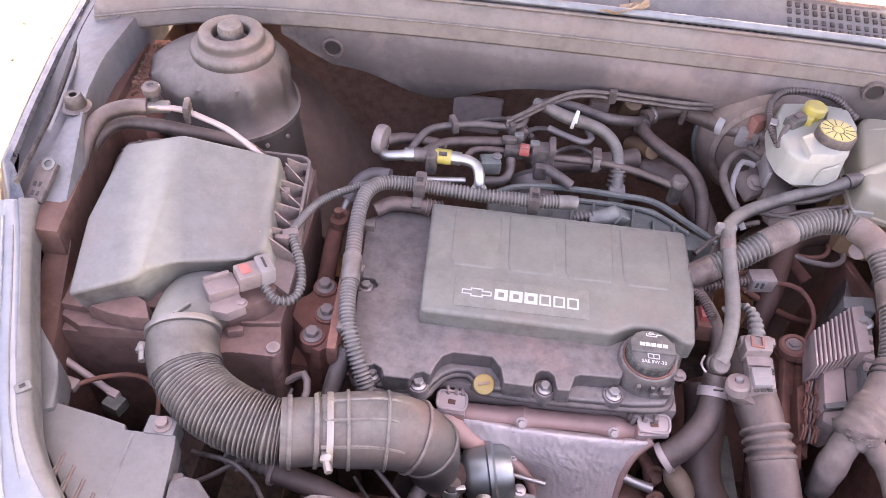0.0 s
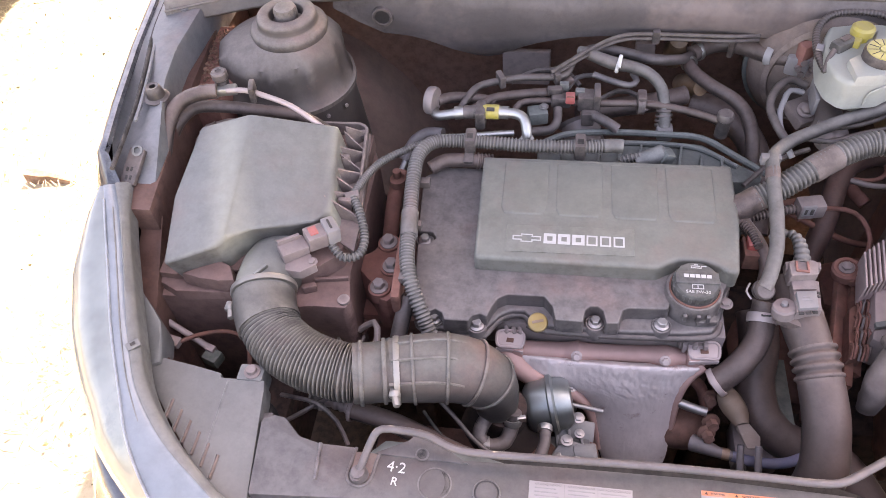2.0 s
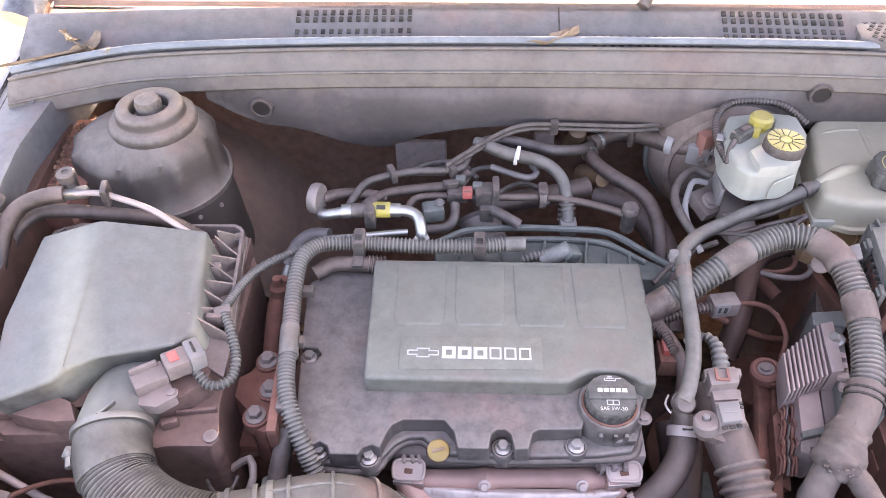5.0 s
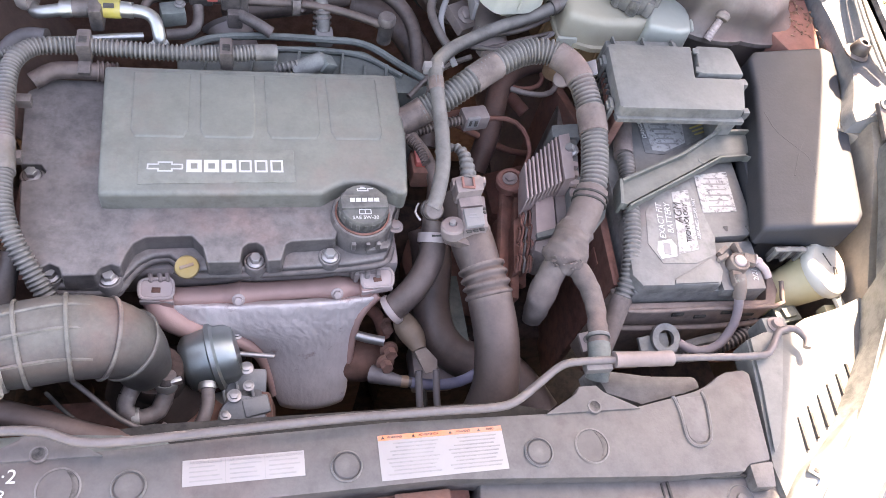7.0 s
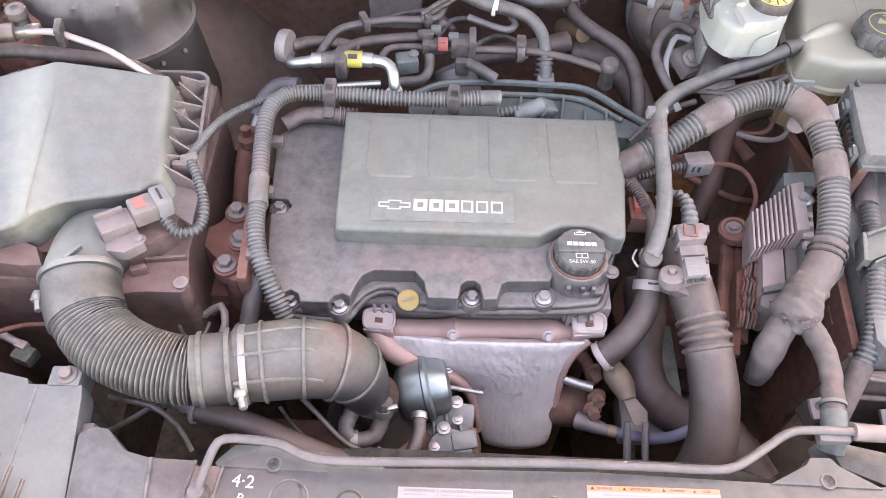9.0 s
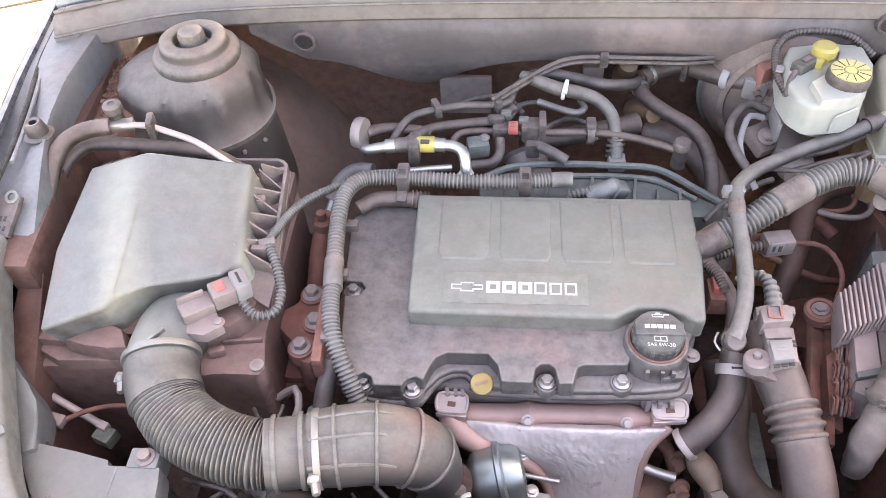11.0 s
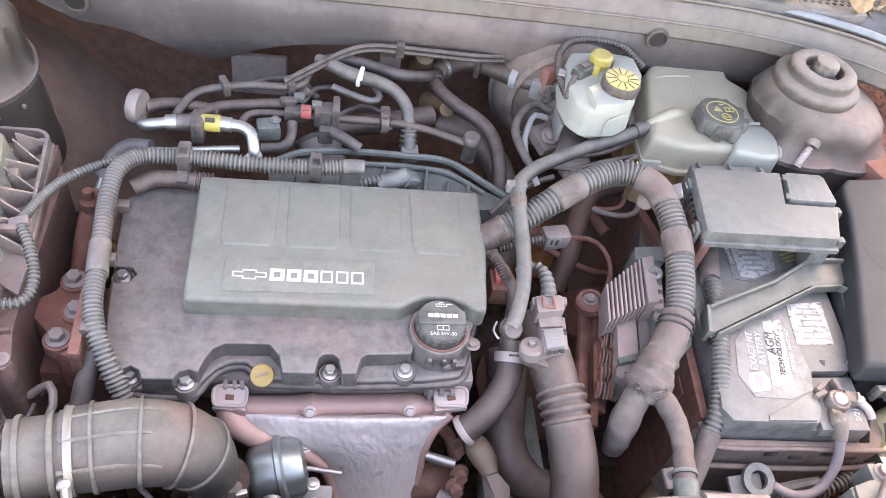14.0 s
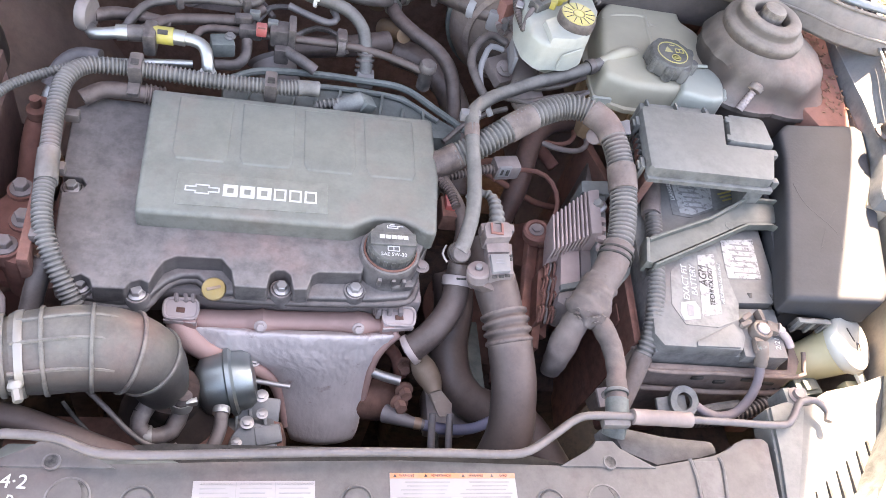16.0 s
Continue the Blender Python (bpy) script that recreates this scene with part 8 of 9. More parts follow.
part("bright_clip", band((0.274, 0.952, 0.866), (0.2, -1, 0), 0.0108, 0.007, 0.002), "chrome", h)
part("printed_clamp", band((0.392, 0.9435, 0.8912), (1, -0.6, 0.1), 0.0142, 0.011, 0.0016), "label", h, "pale printed clamp")
part("strap", rbox((0.342, 0.982, 0.884), (0.010, 0.036, 0.034), 0.006, (0, 0, -20)), "hose", h)
part("valve", rbox((0.432, 0.930, 0.890), (0.034, 0.034, 0.034), 0.006, (0, 0, -20)), "grey", h, "grey check valve")
for a in range(0, 360, 60):
    part("valve_lobe", lathe([(0.005, -0.006), (0.005, 0.006), (0, 0.006)], (0.440 + 0.012 * math.cos(radians(a)), 0.914, 0.892 + 0.012 * math.sin(radians(a))), 10, (90, 0, 0)), "pink", h)
for dz in (0.0, 0.008):
    line("brake_pipe", [(0.055, 0.86, 0.905 + dz), (0.085, 0.882, 0.912 + dz), (0.13, 0.918, 0.918 + dz), (0.165, 0.934, 0.922 + dz), (0.213, 0.938, 0.922 + dz), (0.32, 0.938, 0.920 + dz), (0.37, 0.95, 0.915 + dz)], 0.0032, "thin black brake pipe along the firewall", seg=8)
solid("pipe_clip", rbox((0.213, 0.937, 0.926), (0.012, 0.012, 0.022), 0.003), "black", "black clip holding the brake pipes", "clip")
solid("shield_plate", prism([(-0.032, 0.984), (-0.030, 0.996), (0.052, 0.996), (0.050, 0.984)], 0.79, 0.858, 0.004), "pink", "pale dusty sensor plate on the firewall", "plate")
t = thing("heater_fitting", (0.25, 0.99, 0.80), "brass heater fittings at the firewall", "fitting")
part("fitting", lathe([(0.018, -0.03), (0.020, 0.0), (0.014, 0.01), (0.014, 0.03), (0, 0.03)], (0.255, 0.985, 0.868), 20, (25, 0, 0)), "copper", t)
part("fitting", lathe([(0.016, -0.04), (0.018, 0.0), (0.012, 0.012), (0.012, 0.03), (0, 0.03)], (0.282, 0.930, 0.838), 20, (60, 0, 20)), "copper", t)
part("pad", rbox((0.205, 0.985, 0.868), (0.032, 0.02, 0.034), 0.005), "pink", t)
line("heater_pipe", [(0.10, 0.86, 0.83), (0.16, 0.88, 0.83), (0.22, 0.89, 0.835), (0.27, 0.91, 0.835)], 0.016, "thick black heater hose", "hose")
line("heater_pipe", [(0.285, 0.92, 0.81), (0.33, 0.90, 0.81), (0.37, 0.85, 0.80), (0.385, 0.79, 0.77), (0.38, 0.72, 0.72)], 0.022, "thick black heater hose", "hose")

# ---- brake fluid ----
boost = thing("brake_booster", (0.47, 1.02, 0.72), "large dusty brake booster with red dust on its dome", "brake booster")
part("dome", lathe([(0.110, -0.05), (0.112, 0.0), (0.108, 0.022), (0.094, 0.038), (0.062, 0.050), (0.042, 0.056), (0.030, 0.072), (0, 0.072)], (0.478, 0.972, 0.862), 48, (90, 0, 0)), "traywall", boost, "dark dome under tan and red dust")
part("rim", lathe([(0.1125, -0.006), (0.1165, -0.004), (0.1165, 0.004), (0.1115, 0.006)], (0.478, 0.972, 0.862), 56, (90, 0, 0)), "manifold", boost, "blue-black crimped rim")
part("rib_ring", lathe([(0.090, 0.037), (0.094, 0.042), (0.086, 0.046), (0.082, 0.041)], (0.478, 0.972, 0.862), 44, (90, 0, 0)), "traywall", boost)
part("red_patch", prism([(0.424, 0.938), (0.450, 0.962), (0.456, 0.952), (0.450, 0.922), (0.430, 0.908), (0.422, 0.920)], 0.895, 0.930, 0.006), "reddust", boost, "red-dusted vacuum valve")
part("cable", tube([(0.436, 0.830, 0.950), (0.430, 0.870, 0.956), (0.438, 0.915, 0.962), (0.462, 0.940, 0.968), (0.500, 0.944, 0.970), (0.540, 0.940, 0.964), (0.572, 0.925, 0.945)], 0.0055, 12, wave=0.0010, pitch=0.005), "black", boost, "black corrugated cable round the reservoir")
part("cable_tag", rbox((0.432, 0.866, 0.963), (0.010, 0.014, 0.003), 0.0008, (0, 0, -20)), "label", boost)
res = thing("brake_fluid_reservoir", (0.48, 0.82, 0.86), "white brake fluid reservoir with a yellow-topped cap", "reservoir")
part("tank", prism([(0.450, 0.918), (0.502, 0.928), (0.544, 0.923), (0.553, 0.908), (0.548, 0.860), (0.523, 0.802), (0.499, 0.784), (0.452, 0.778), (0.435, 0.798), (0.429, 0.835), (0.436, 0.886)], 0.925, 0.967, 0.008, 0.005, 3), "reservoir", res, "milky white tank")
part("raised_half", prism([(0.455, 0.823), (0.478, 0.842), (0.500, 0.872), (0.512, 0.900), (0.543, 0.906), (0.547, 0.862), (0.521, 0.804), (0.498, 0.788), (0.460, 0.783)], 0.960, 0.975, 0.006, 0.003), "reservoir", res)
part("front_rib", tube([(0.482, 0.781, 0.930), (0.483, 0.781, 0.948), (0.490, 0.782, 0.955), (0.512, 0.794, 0.956)], 0.0016, 6), "reservoir", res)
part("lower_half", prism([(0.452, 0.870), (0.46, 0.892), (0.53, 0.892), (0.546, 0.865), (0.520, 0.822), (0.502, 0.808), (0.474, 0.812), (0.456, 0.835)], 0.895, 0.936, 0.008, -0.006), "reservoir", res)
c = part("cap", lathe([(0.024, 0.960), (0.024, 0.970), (0.0265, 0.972), (0.0265, 0.985), (0.0248, 0.988), (0, 0.988)], (0.502, 0.827, 0), 40), "black", res, "black ribbed cap")
part("cap_print", lathe([(0.0236, 0.9875), (0.0236, 0.9895), (0.009, 0.9895), (0.009, 0.9875)], (0.502, 0.827, 0), 36), "capyellow", c, "yellow printed cap face")
part("cap_centre", lathe([(0.007, 0.9875), (0.007, 0.9900), (0, 0.9900)], (0.502, 0.827, 0), 20), "capyellow", c)
for k in range(12):
    a = 2 * math.pi * k / 12
    part("cap_spoke", rbox((0.502 + 0.0165 * math.cos(a), 0.827 + 0.0165 * math.sin(a), 0.9896), (0.013, 0.0010, 0.0008), 0, (0, 0, 30 * k)), "ink", c)
part("neck_plug", lathe([(0.011, 0.96), (0.011, 0.974), (0.0158, 0.976), (0.0158, 0.986), (0.012, 0.989), (0, 0.989)], (0.486, 0.882, 0), 20), "yellow", res, "yellow plug")
part("plug_tail", rbox((0.478, 0.868, 0.972), (0.012, 0.018, 0.014), 0.003, (0, 0, -25)), "yellow", res)
lp = part("level_plug", rbox((0.459, 0.862, 0.972), (0.034, 0.018, 0.014), 0.003, (0, 0, 38)), "capblack", res, "black level sensor plug")
part("plug_latch", rbox((0.461, 0.864, 0.980), (0.016, 0.008, 0.004), 0.001, (0, 0, 38)), "black", lp)
part("plug_wire", tube([(0.446, 0.850, 0.970), (0.438, 0.838, 0.964), (0.434, 0.822, 0.952)], 0.004), "black", lp)
part("bracket", rbox((0.434, 0.83, 0.905), (0.006, 0.05, 0.03), 0.002, (0, 0, -4)), "grey", res)
mc = thing("master_cylinder", (0.45, 0.85, 0.80), "dusty brake master cylinder with pipes", "master cylinder")
part("body", lathe([(0.024, -0.10), (0.024, 0.06), (0.018, 0.075), (0, 0.075)], (0.47, 0.86, 0.85), 22, (90, 0, 0)), "alu", mc)
part("flange", rbox((0.435, 0.850, 0.858), (0.045, 0.045, 0.02), 0.006, (20, 0, 30)), "pink", mc)
part("nut", hexbolt((0.434, 0.838, 0.872), 0.009, (25, 0, 0)), "alu", mc)
part("pipe", tube([(0.43, 0.86, 0.90), (0.405, 0.862, 0.908), (0.384, 0.842, 0.905), (0.372, 0.81, 0.90), (0.378, 0.775, 0.895), (0.392, 0.75, 0.885)], 0.006), "black", mc)
part("pipe", tube([(0.425, 0.85, 0.895), (0.405, 0.845, 0.902), (0.394, 0.825, 0.90), (0.384, 0.795, 0.897), (0.385, 0.765, 0.89), (0.40, 0.735, 0.87)], 0.0042), "label", mc, "pale braided pipe")
part("pipe", tube([(0.44, 0.80, 0.88), (0.47, 0.79, 0.882), (0.51, 0.80, 0.885), (0.55, 0.82, 0.89)], 0.004), "black", mc)
part("pipe", tube([(0.41, 0.78, 0.87), (0.45, 0.77, 0.872), (0.50, 0.785, 0.876), (0.555, 0.80, 0.88)], 0.0035), "black", mc)

# ---- coolant tank ----
tank = thing("coolant_tank", (0.64, 0.86, 0.78), "milky coolant expansion tank stained tan with a black cap", "coolant tank")
part("shell", prism([(0.556, 0.785), (0.566, 0.875), (0.578, 0.935), (0.602, 0.966), (0.655, 0.976), (0.706, 0.980), (0.722, 0.962), (0.722, 0.936), (0.746, 0.914), (0.752, 0.890), (0.746, 0.855), (0.738, 0.80), (0.724, 0.772), (0.60, 0.768)], 0.884, 0.936, 0.018, 0.006, 5, tilt=lambda x, y: 0.05 * (y - 0.80) - 0.008), "tank", tank, "milky upper shell")
part("side_lobe", prism([(0.668, 0.762), (0.682, 0.806), (0.692, 0.824), (0.736, 0.829), (0.750, 0.819), (0.750, 0.792), (0.740, 0.757), (0.715, 0.750)], 0.880, 0.934, 0.010, 0.003, 4), "reservoir", tank, "clear pale lower lobe")
part("lobe_rim", tube([(0.690, 0.820, 0.9325), (0.694, 0.823, 0.9335), (0.735, 0.828, 0.9330), (0.748, 0.818, 0.931), (0.749, 0.795, 0.931), (0.740, 0.762, 0.930)], 0.0028, 8), "reservoir", tank)
part("lower_shell", prism([(0.565, 0.790), (0.565, 0.95), (0.72, 0.96), (0.735, 0.86), (0.735, 0.79), (0.72, 0.775), (0.60, 0.775)], 0.80, 0.886, 0.01), "tanklow", tank, "stained lower shell")
part("seam", prism([(0.555, 0.780), (0.557, 0.96), (0.60, 0.974), (0.705, 0.98), (0.735, 0.955), (0.755, 0.85), (0.75, 0.785), (0.73, 0.762), (0.60, 0.762)], 0.881, 0.888, 0.002), "tank", tank)
for k in range(6):
    part("shell_rib", rbox((0.5625, 0.800 + 0.026 * k, 0.852), (0.006, 0.003, 0.052), 0.001), "tanklow", tank)
for k in range(3):
    part("shell_rib", rbox((0.590 + 0.03 * k, 0.7725, 0.852), (0.003, 0.006, 0.052), 0.001), "tanklow", tank)
part("crease", tube([(0.655, 0.966, 0.9285), (0.653, 0.93, 0.9325), (0.651, 0.885, 0.9305), (0.652, 0.862, 0.9285)], 0.0040), "tank", tank)
part("crease", tube([(0.582, 0.912, 0.9280), (0.60, 0.920, 0.9318), (0.63, 0.927, 0.9325), (0.653, 0.926, 0.9325), (0.66, 0.910, 0.9315), (0.69, 0.916, 0.9290), (0.712, 0.922, 0.9265)], 0.0034), "tank", tank)
c = part("cap", lathe([(0.030, 0.92), (0.030, 0.930), (0.034, 0.932), (0.034, 0.950), (0.031, 0.954), (0, 0.954)], (0.661, 0.821, 0), 40), "capblack", tank, "black lobed cap with yellow print")
for k in range(8):
    a = 2 * math.pi * (k + 0.5) / 8
    part("lobe", lathe([(0.008, 0.930), (0.008, 0.949), (0.006, 0.952), (0, 0.952)], (0.664 + 0.031 * math.cos(a), 0.820 + 0.031 * math.sin(a), 0), 12), "capblack", c)
part("print_ring", lathe([(0.0235, 0.9535), (0.0235, 0.9548), (0.022, 0.9548), (0.022, 0.9535)], (0.661, 0.821, 0), 36), "capyellow", c)
b = bmesh.new()
lathe([(0.0075, 0.9538), (0.0075, 0.9547), (0, 0.9547)], (0.655, 0.8255, 0), 3, (0, 0, 90), bm=b)
for x, y, w, h2 in ((0.673, 0.8305, 0.013, 0.0012), (0.673, 0.8225, 0.013, 0.0012), (0.667, 0.8265, 0.0012, 0.008), (0.673, 0.8265, 0.0012, 0.008), (0.679, 0.8265, 0.0012, 0.008), (0.664, 0.812, 0.008, 0.0012), (0.664, 0.809, 0.008, 0.0012), (0.664, 0.8375, 0.008, 0.0012)):
    rbox((x, y, 0.9545), (w, h2, 0.0006), 0, bm=b)
lathe([(0.0072, 0.9540), (0.0072, 0.9547), (0.0058, 0.9547), (0.0058, 0.9540)], (0.664, 0.8105, 0), 24, bm=b)
part("print", b, "capyellow", c)
part("nipple", tube([(0.622, 0.846, 0.922, 0.010), (0.602, 0.838, 0.930, 0.0095), (0.580, 0.828, 0.927, 0.0085), (0.560, 0.820, 0.917, 0.0075)], 0.009, 16), "tank", tank)
part("tab", rbox((0.566, 0.775, 0.885), (0.03, 0.006, 0.02), 0.003), "reservoir", tank)

# ---- battery corner ----
bat = thing("battery", (0.68, 0.52, 0.70), "black car battery with paper labels and a diagonal strap", "battery")
part("case", prism([(0.566, 0.386), (0.592, 0.668), (0.778, 0.662), (0.746, 0.382)], 0.69, 0.852, 0.005), "battery", bat)
part("lid", prism([(0.561, 0.402), (0.575, 0.488), (0.596, 0.505), (0.612, 0.514), (0.618, 0.672), (0.775, 0.668), (0.757, 0.470), (0.742, 0.454), (0.692, 0.452), (0.684, 0.442), (0.685, 0.403), (0.675, 0.384), (0.570, 0.386)], 0.850, 0.868, 0.005), "battery", bat, "moulded battery lid")
part("lid_step", prism([(0.612, 0.3865), (0.614, 0.393), (0.672, 0.420), (0.680, 0.404), (0.671, 0.3865)], 0.866, 0.8700, 0.0015), "battery", bat)
part("lid_corner", prism([(0.680, 0.380), (0.686, 0.449), (0.748, 0.451), (0.741, 0.380)], 0.846, 0.8605, 0.003), "battery", bat)
part("vent_plug", tube([(0.712, 0.468, 0.868), (0.712, 0.456, 0.862)], 0.0035), "ink", bat)
part("vent_plug", tube([(0.745, 0.468, 0.868), (0.745, 0.456, 0.862)], 0.0035), "ink", bat)
lb = part("top_label", prism([(0.638, 0.588), (0.645, 0.660), (0.772, 0.658), (0.757, 0.626), (0.700, 0.600), (0.664, 0.585)], 0.868, 0.8690, 0), "dark_label", bat, "dark label with fine white print")
part("pale_print", prism([(0.650, 0.592), (0.652, 0.655), (0.714, 0.652), (0.704, 0.606), (0.668, 0.590)], 0.869, 0.8694, 0), "worn_print", lb)
b = bmesh.new()
for r in range(6):
    bars([(0.675, 0.604 + 0.0085 * r, 0.030 - 0.003 * (r % 3), 0.0024)], 0.8697, bm=b)
part("small_print", b, "greyink", lb)
part("yellow_print", bars([(0.735, 0.625 + 0.006 * r, 0.026, 0.0025) for r in range(3)], 0.8694, rot=20, about=(0.735, 0.63)), "yellow", lb)
lettering("danger_print", "DANGER", 0.0085, (0.6455, 0.630, 0.8697), (0, 0, 90), "white", lb)
fl = part("front_label", prism([(0.606, 0.416), (0.595, 0.444), (0.607, 0.492), (0.632, 0.520), (0.686, 0.540), (0.690, 0.450), (0.682, 0.426), (0.650, 0.414)], 0.868, 0.8688, 0), "dark_label", bat, "dark grey label with white print")
part("white_panel", prism([(0.632, 0.428), (0.654, 0.522), (0.679, 0.526), (0.661, 0.434)], 0.8688, 0.8692, 0), "worn_print", fl)
lettering("print", "AGM", 0.0150, (0.652, 0.490, 0.8696), (0, 0, 77), "ink", fl)
lettering("print", "TECHNOLOGY", 0.0090, (0.659, 0.474, 0.8696), (0, 0, 77), "ink", fl)
lettering("print", "EXACT FIT", 0.0115, (0.6235, 0.478, 0.8693), (0, 0, 79), "white", fl)
lettering("print", "BATTERY", 0.0115, (0.6360, 0.482, 0.8693), (0, 0, 79), "white", fl)
lettering("print", "ABSORBED GLASS MAT", 0.0062, (0.6745, 0.480, 0.8693), (0, 0, 78), "white", fl)
part("maker_mark", prism([(0.606, 0.422), (0.604, 0.434), (0.609, 0.447), (0.628, 0.450), (0.632, 0.440), (0.628, 0.425)], 0.8688, 0.8692, 0), "white", fl)
part("maker_bar", bars([(0.618, 0.436, 0.017, 0.009)], 0.8695, rot=78, about=(0.618, 0.436)), "greyink", fl)
wl = part("white_label", prism([(0.688, 0.489), (0.697, 0.550), (0.748, 0.556), (0.738, 0.491)], 0.868, 0.8690, 0), "worn_print", bat, "worn white label")
b = bmesh.new()
for r in range(6):
    bars([(0.717 + 0.0012 * r, 0.499 + 0.009 * r, 0.034 - 0.006 * (r % 2), 0.0018)], 0.8693, bm=b)
part("print", b, "greyink", wl)
lettering("date_mark", "2/21", 0.010, (0.732, 0.400, 0.8612), (0, 0, 80), "white", bat)
t2 = part("terminal_clamp", lathe([(0.0135, 0.860), (0.0135, 0.871), (0.0122, 0.873), (0.0090, 0.873), (0.0090, 0.869)], (0.709, 0.413, 0), 24), "corroded", bat, "corroded terminal clamp")
part("post", lathe([(0.0086, 0.862), (0.0082, 0.8745), (0.0068, 0.876), (0, 0.8765)], (0.709, 0.413, 0), 18), "tabmetal", t2, "dull lead post")
for x, y, a in ((0.688, 0.420, 22), (0.692, 0.430, 35), (0.714, 0.433, 96)):
    part("clamp_ear", rbox((x, y, 0.868), (0.017, 0.006, 0.012), 0.002, (0, 0, a)), "corroded", t2)
part("clamp_jaw", rbox((0.7245, 0.4165, 0.869), (0.016, 0.014, 0.010), 0.002, (0, 0, -20)), "corroded", t2)
part("clamp_bolt", hexbolt((0.731, 0.416, 0.869), 0.0058, (0, 90, -20), 0.010), "tabmetal", t2)
part("bolt_end", tube([(0.736, 0.413, 0.868), (0.746, 0.406, 0.864), (0.751, 0.397, 0.858)], 0.0052), "tabmetal", t2)
part("clamp_tongue", prism([(0.692, 0.384), (0.695, 0.404), (0.708, 0.400), (0.707, 0.381)], 0.862, 0.870, 0.003), "corroded", t2)
tr = part("tray", prism([(0.549, 0.402), (0.558, 0.374), (0.766, 0.371), (0.780, 0.392), (0.780, 0.44), (0.768, 0.404), (0.756, 0.3795), (0.566, 0.383), (0.559, 0.41)], 0.68, 0.833, 0.003), "traywall", bat, "battery tray wall under red dust")
ts = part("tray_side", prism([(0.550, 0.405), (0.570, 0.66), (0.580, 0.80), (0.596, 0.80), (0.586, 0.66), (0.561, 0.405)], 0.56, 0.838, 0.004, tilt=lambda x, y: -0.05 if y > 0.7 else 0.0), "blackred", bat, "tray side wall caked in red dust")
part("side_label", rbox((0.5540, 0.465, 0.800), (0.002, 0.026, 0.022), 0.0005, (0, 0, -4)), "mount", ts)
for k in range(3):
    part("side_rib", rbox((0.5560 + 0.005 * k, 0.50 + 0.06 * k, 0.76), (0.006, 0.006, 0.15), 0.002), "blackred", ts)
part("tray_floor", prism([(0.565, 0.37), (0.565, 0.70), (0.82, 0.70), (0.80, 0.37)], 0.66, 0.695, 0.004), "blackred", bat)
for k in range(4):
    part("tray_slot", rbox((0.635 + 0.035 * k, 0.3712, 0.818 - 0.008 * (k % 2)), (0.016, 0.003, 0.006), 0.001), "ink", tr)
part("tray_rim", tube([(0.549, 0.402, 0.833), (0.560, 0.373, 0.833), (0.66, 0.3705, 0.833), (0.766, 0.3695, 0.833), (0.779, 0.380, 0.835), (0.782, 0.400, 0.842)], 0.0030), "traywall", tr)
part("tray_lip", tube([(0.560, 0.366, 0.800), (0.679, 0.362, 0.800), (0.772, 0.366, 0.802), (0.790, 0.388, 0.806)], 0.0035), "traywall", tr)
st = thing("battery_strap", (0.69, 0.55, 0.87), "grey-green diagonal battery hold-down strap", "strap")
part("channel", prism([(0.566, 0.494), (0.576, 0.524), (0.603, 0.536), (0.678, 0.568), (0.744, 0.608), (0.790, 0.610), (0.794, 0.578), (0.770, 0.572), (0.730, 0.568), (0.648, 0.527), (0.574, 0.491)], 0.874, 0.886, 0.003), "strap", st)
part("flange", prism([(0.576, 0.522), (0.603, 0.534), (0.678, 0.566), (0.744, 0.606), (0.790, 0.608), (0.800, 0.600), (0.801, 0.603), (0.791, 0.612), (0.743, 0.610), (0.676, 0.570), (0.602, 0.538), (0.575, 0.526)], 0.880, 0.893, 0.001), "strap", st)
part("lower_flange", prism([(0.575, 0.489), (0.649, 0.525), (0.731, 0.566), (0.771, 0.570), (0.788, 0.560), (0.787, 0.557), (0.771, 0.567), (0.732, 0.563), (0.650, 0.522), (0.576, 0.486)], 0.878, 0.890, 0.001), "strap", st)
part("dimple", lathe([(0.007, 0.8835), (0.006, 0.8865), (0.003, 0.8872), (0, 0.887)], (0.705, 0.562, 0), 16), "strap", st)
part("hook", rbox((0.5695, 0.508, 0.881), (0.005, 0.040, 0.022), 0.002, (0, 0, -14)), "strap", st)
part("leg", prism([(0.520, 0.455), (0.556, 0.492), (0.566, 0.515), (0.562, 0.522), (0.548, 0.500), (0.514, 0.463)], 0.852, 0.858, 0.002), "strap", st)
part("leg_web", prism([(0.534, 0.486), (0.560, 0.526), (0.563, 0.520), (0.538, 0.482)], 0.848, 0.862, 0.001), "strap", st)
part("end_fork", rbox((0.797, 0.584, 0.880), (0.018, 0.040, 0.010), 0.003, (0, 0, -12)), "strap", st)
part("nut", hexbolt((0.794, 0.580, 0.885), 0.007), "steel", st)
part("stud", tube([(0.794, 0.580, 0.86), (0.795, 0.581, 0.908)], 0.0035), "steel", st)
cab = thing("ground_cable", (0.66, 0.34, 0.76), "thick grey-violet ground cable with a ring lug", "cable")
part("cable", tube([(0.702, 0.392, 0.868), (0.7035, 0.374, 0.853), (0.702, 0.352, 0.828), (0.684, 0.333, 0.805), (0.655, 0.330, 0.800), (0.635, 0.342, 0.800)], 0.0058), "cable", cab)
part("boot", tube([(0.702, 0.396, 0.871, 0.0070), (0.702, 0.384, 0.864, 0.0082), (0.703, 0.373, 0.852, 0.0078)], 0.008), "corroded", cab, "tan cable end")
part("lug", lathe([(0.0105, -0.003), (0.019, -0.003), (0.019, 0.003), (0.0105, 0.003)], (0.617, 0.347, 0.803), 28, (22, 0, 0)), "box", cab, "grey ring lug")
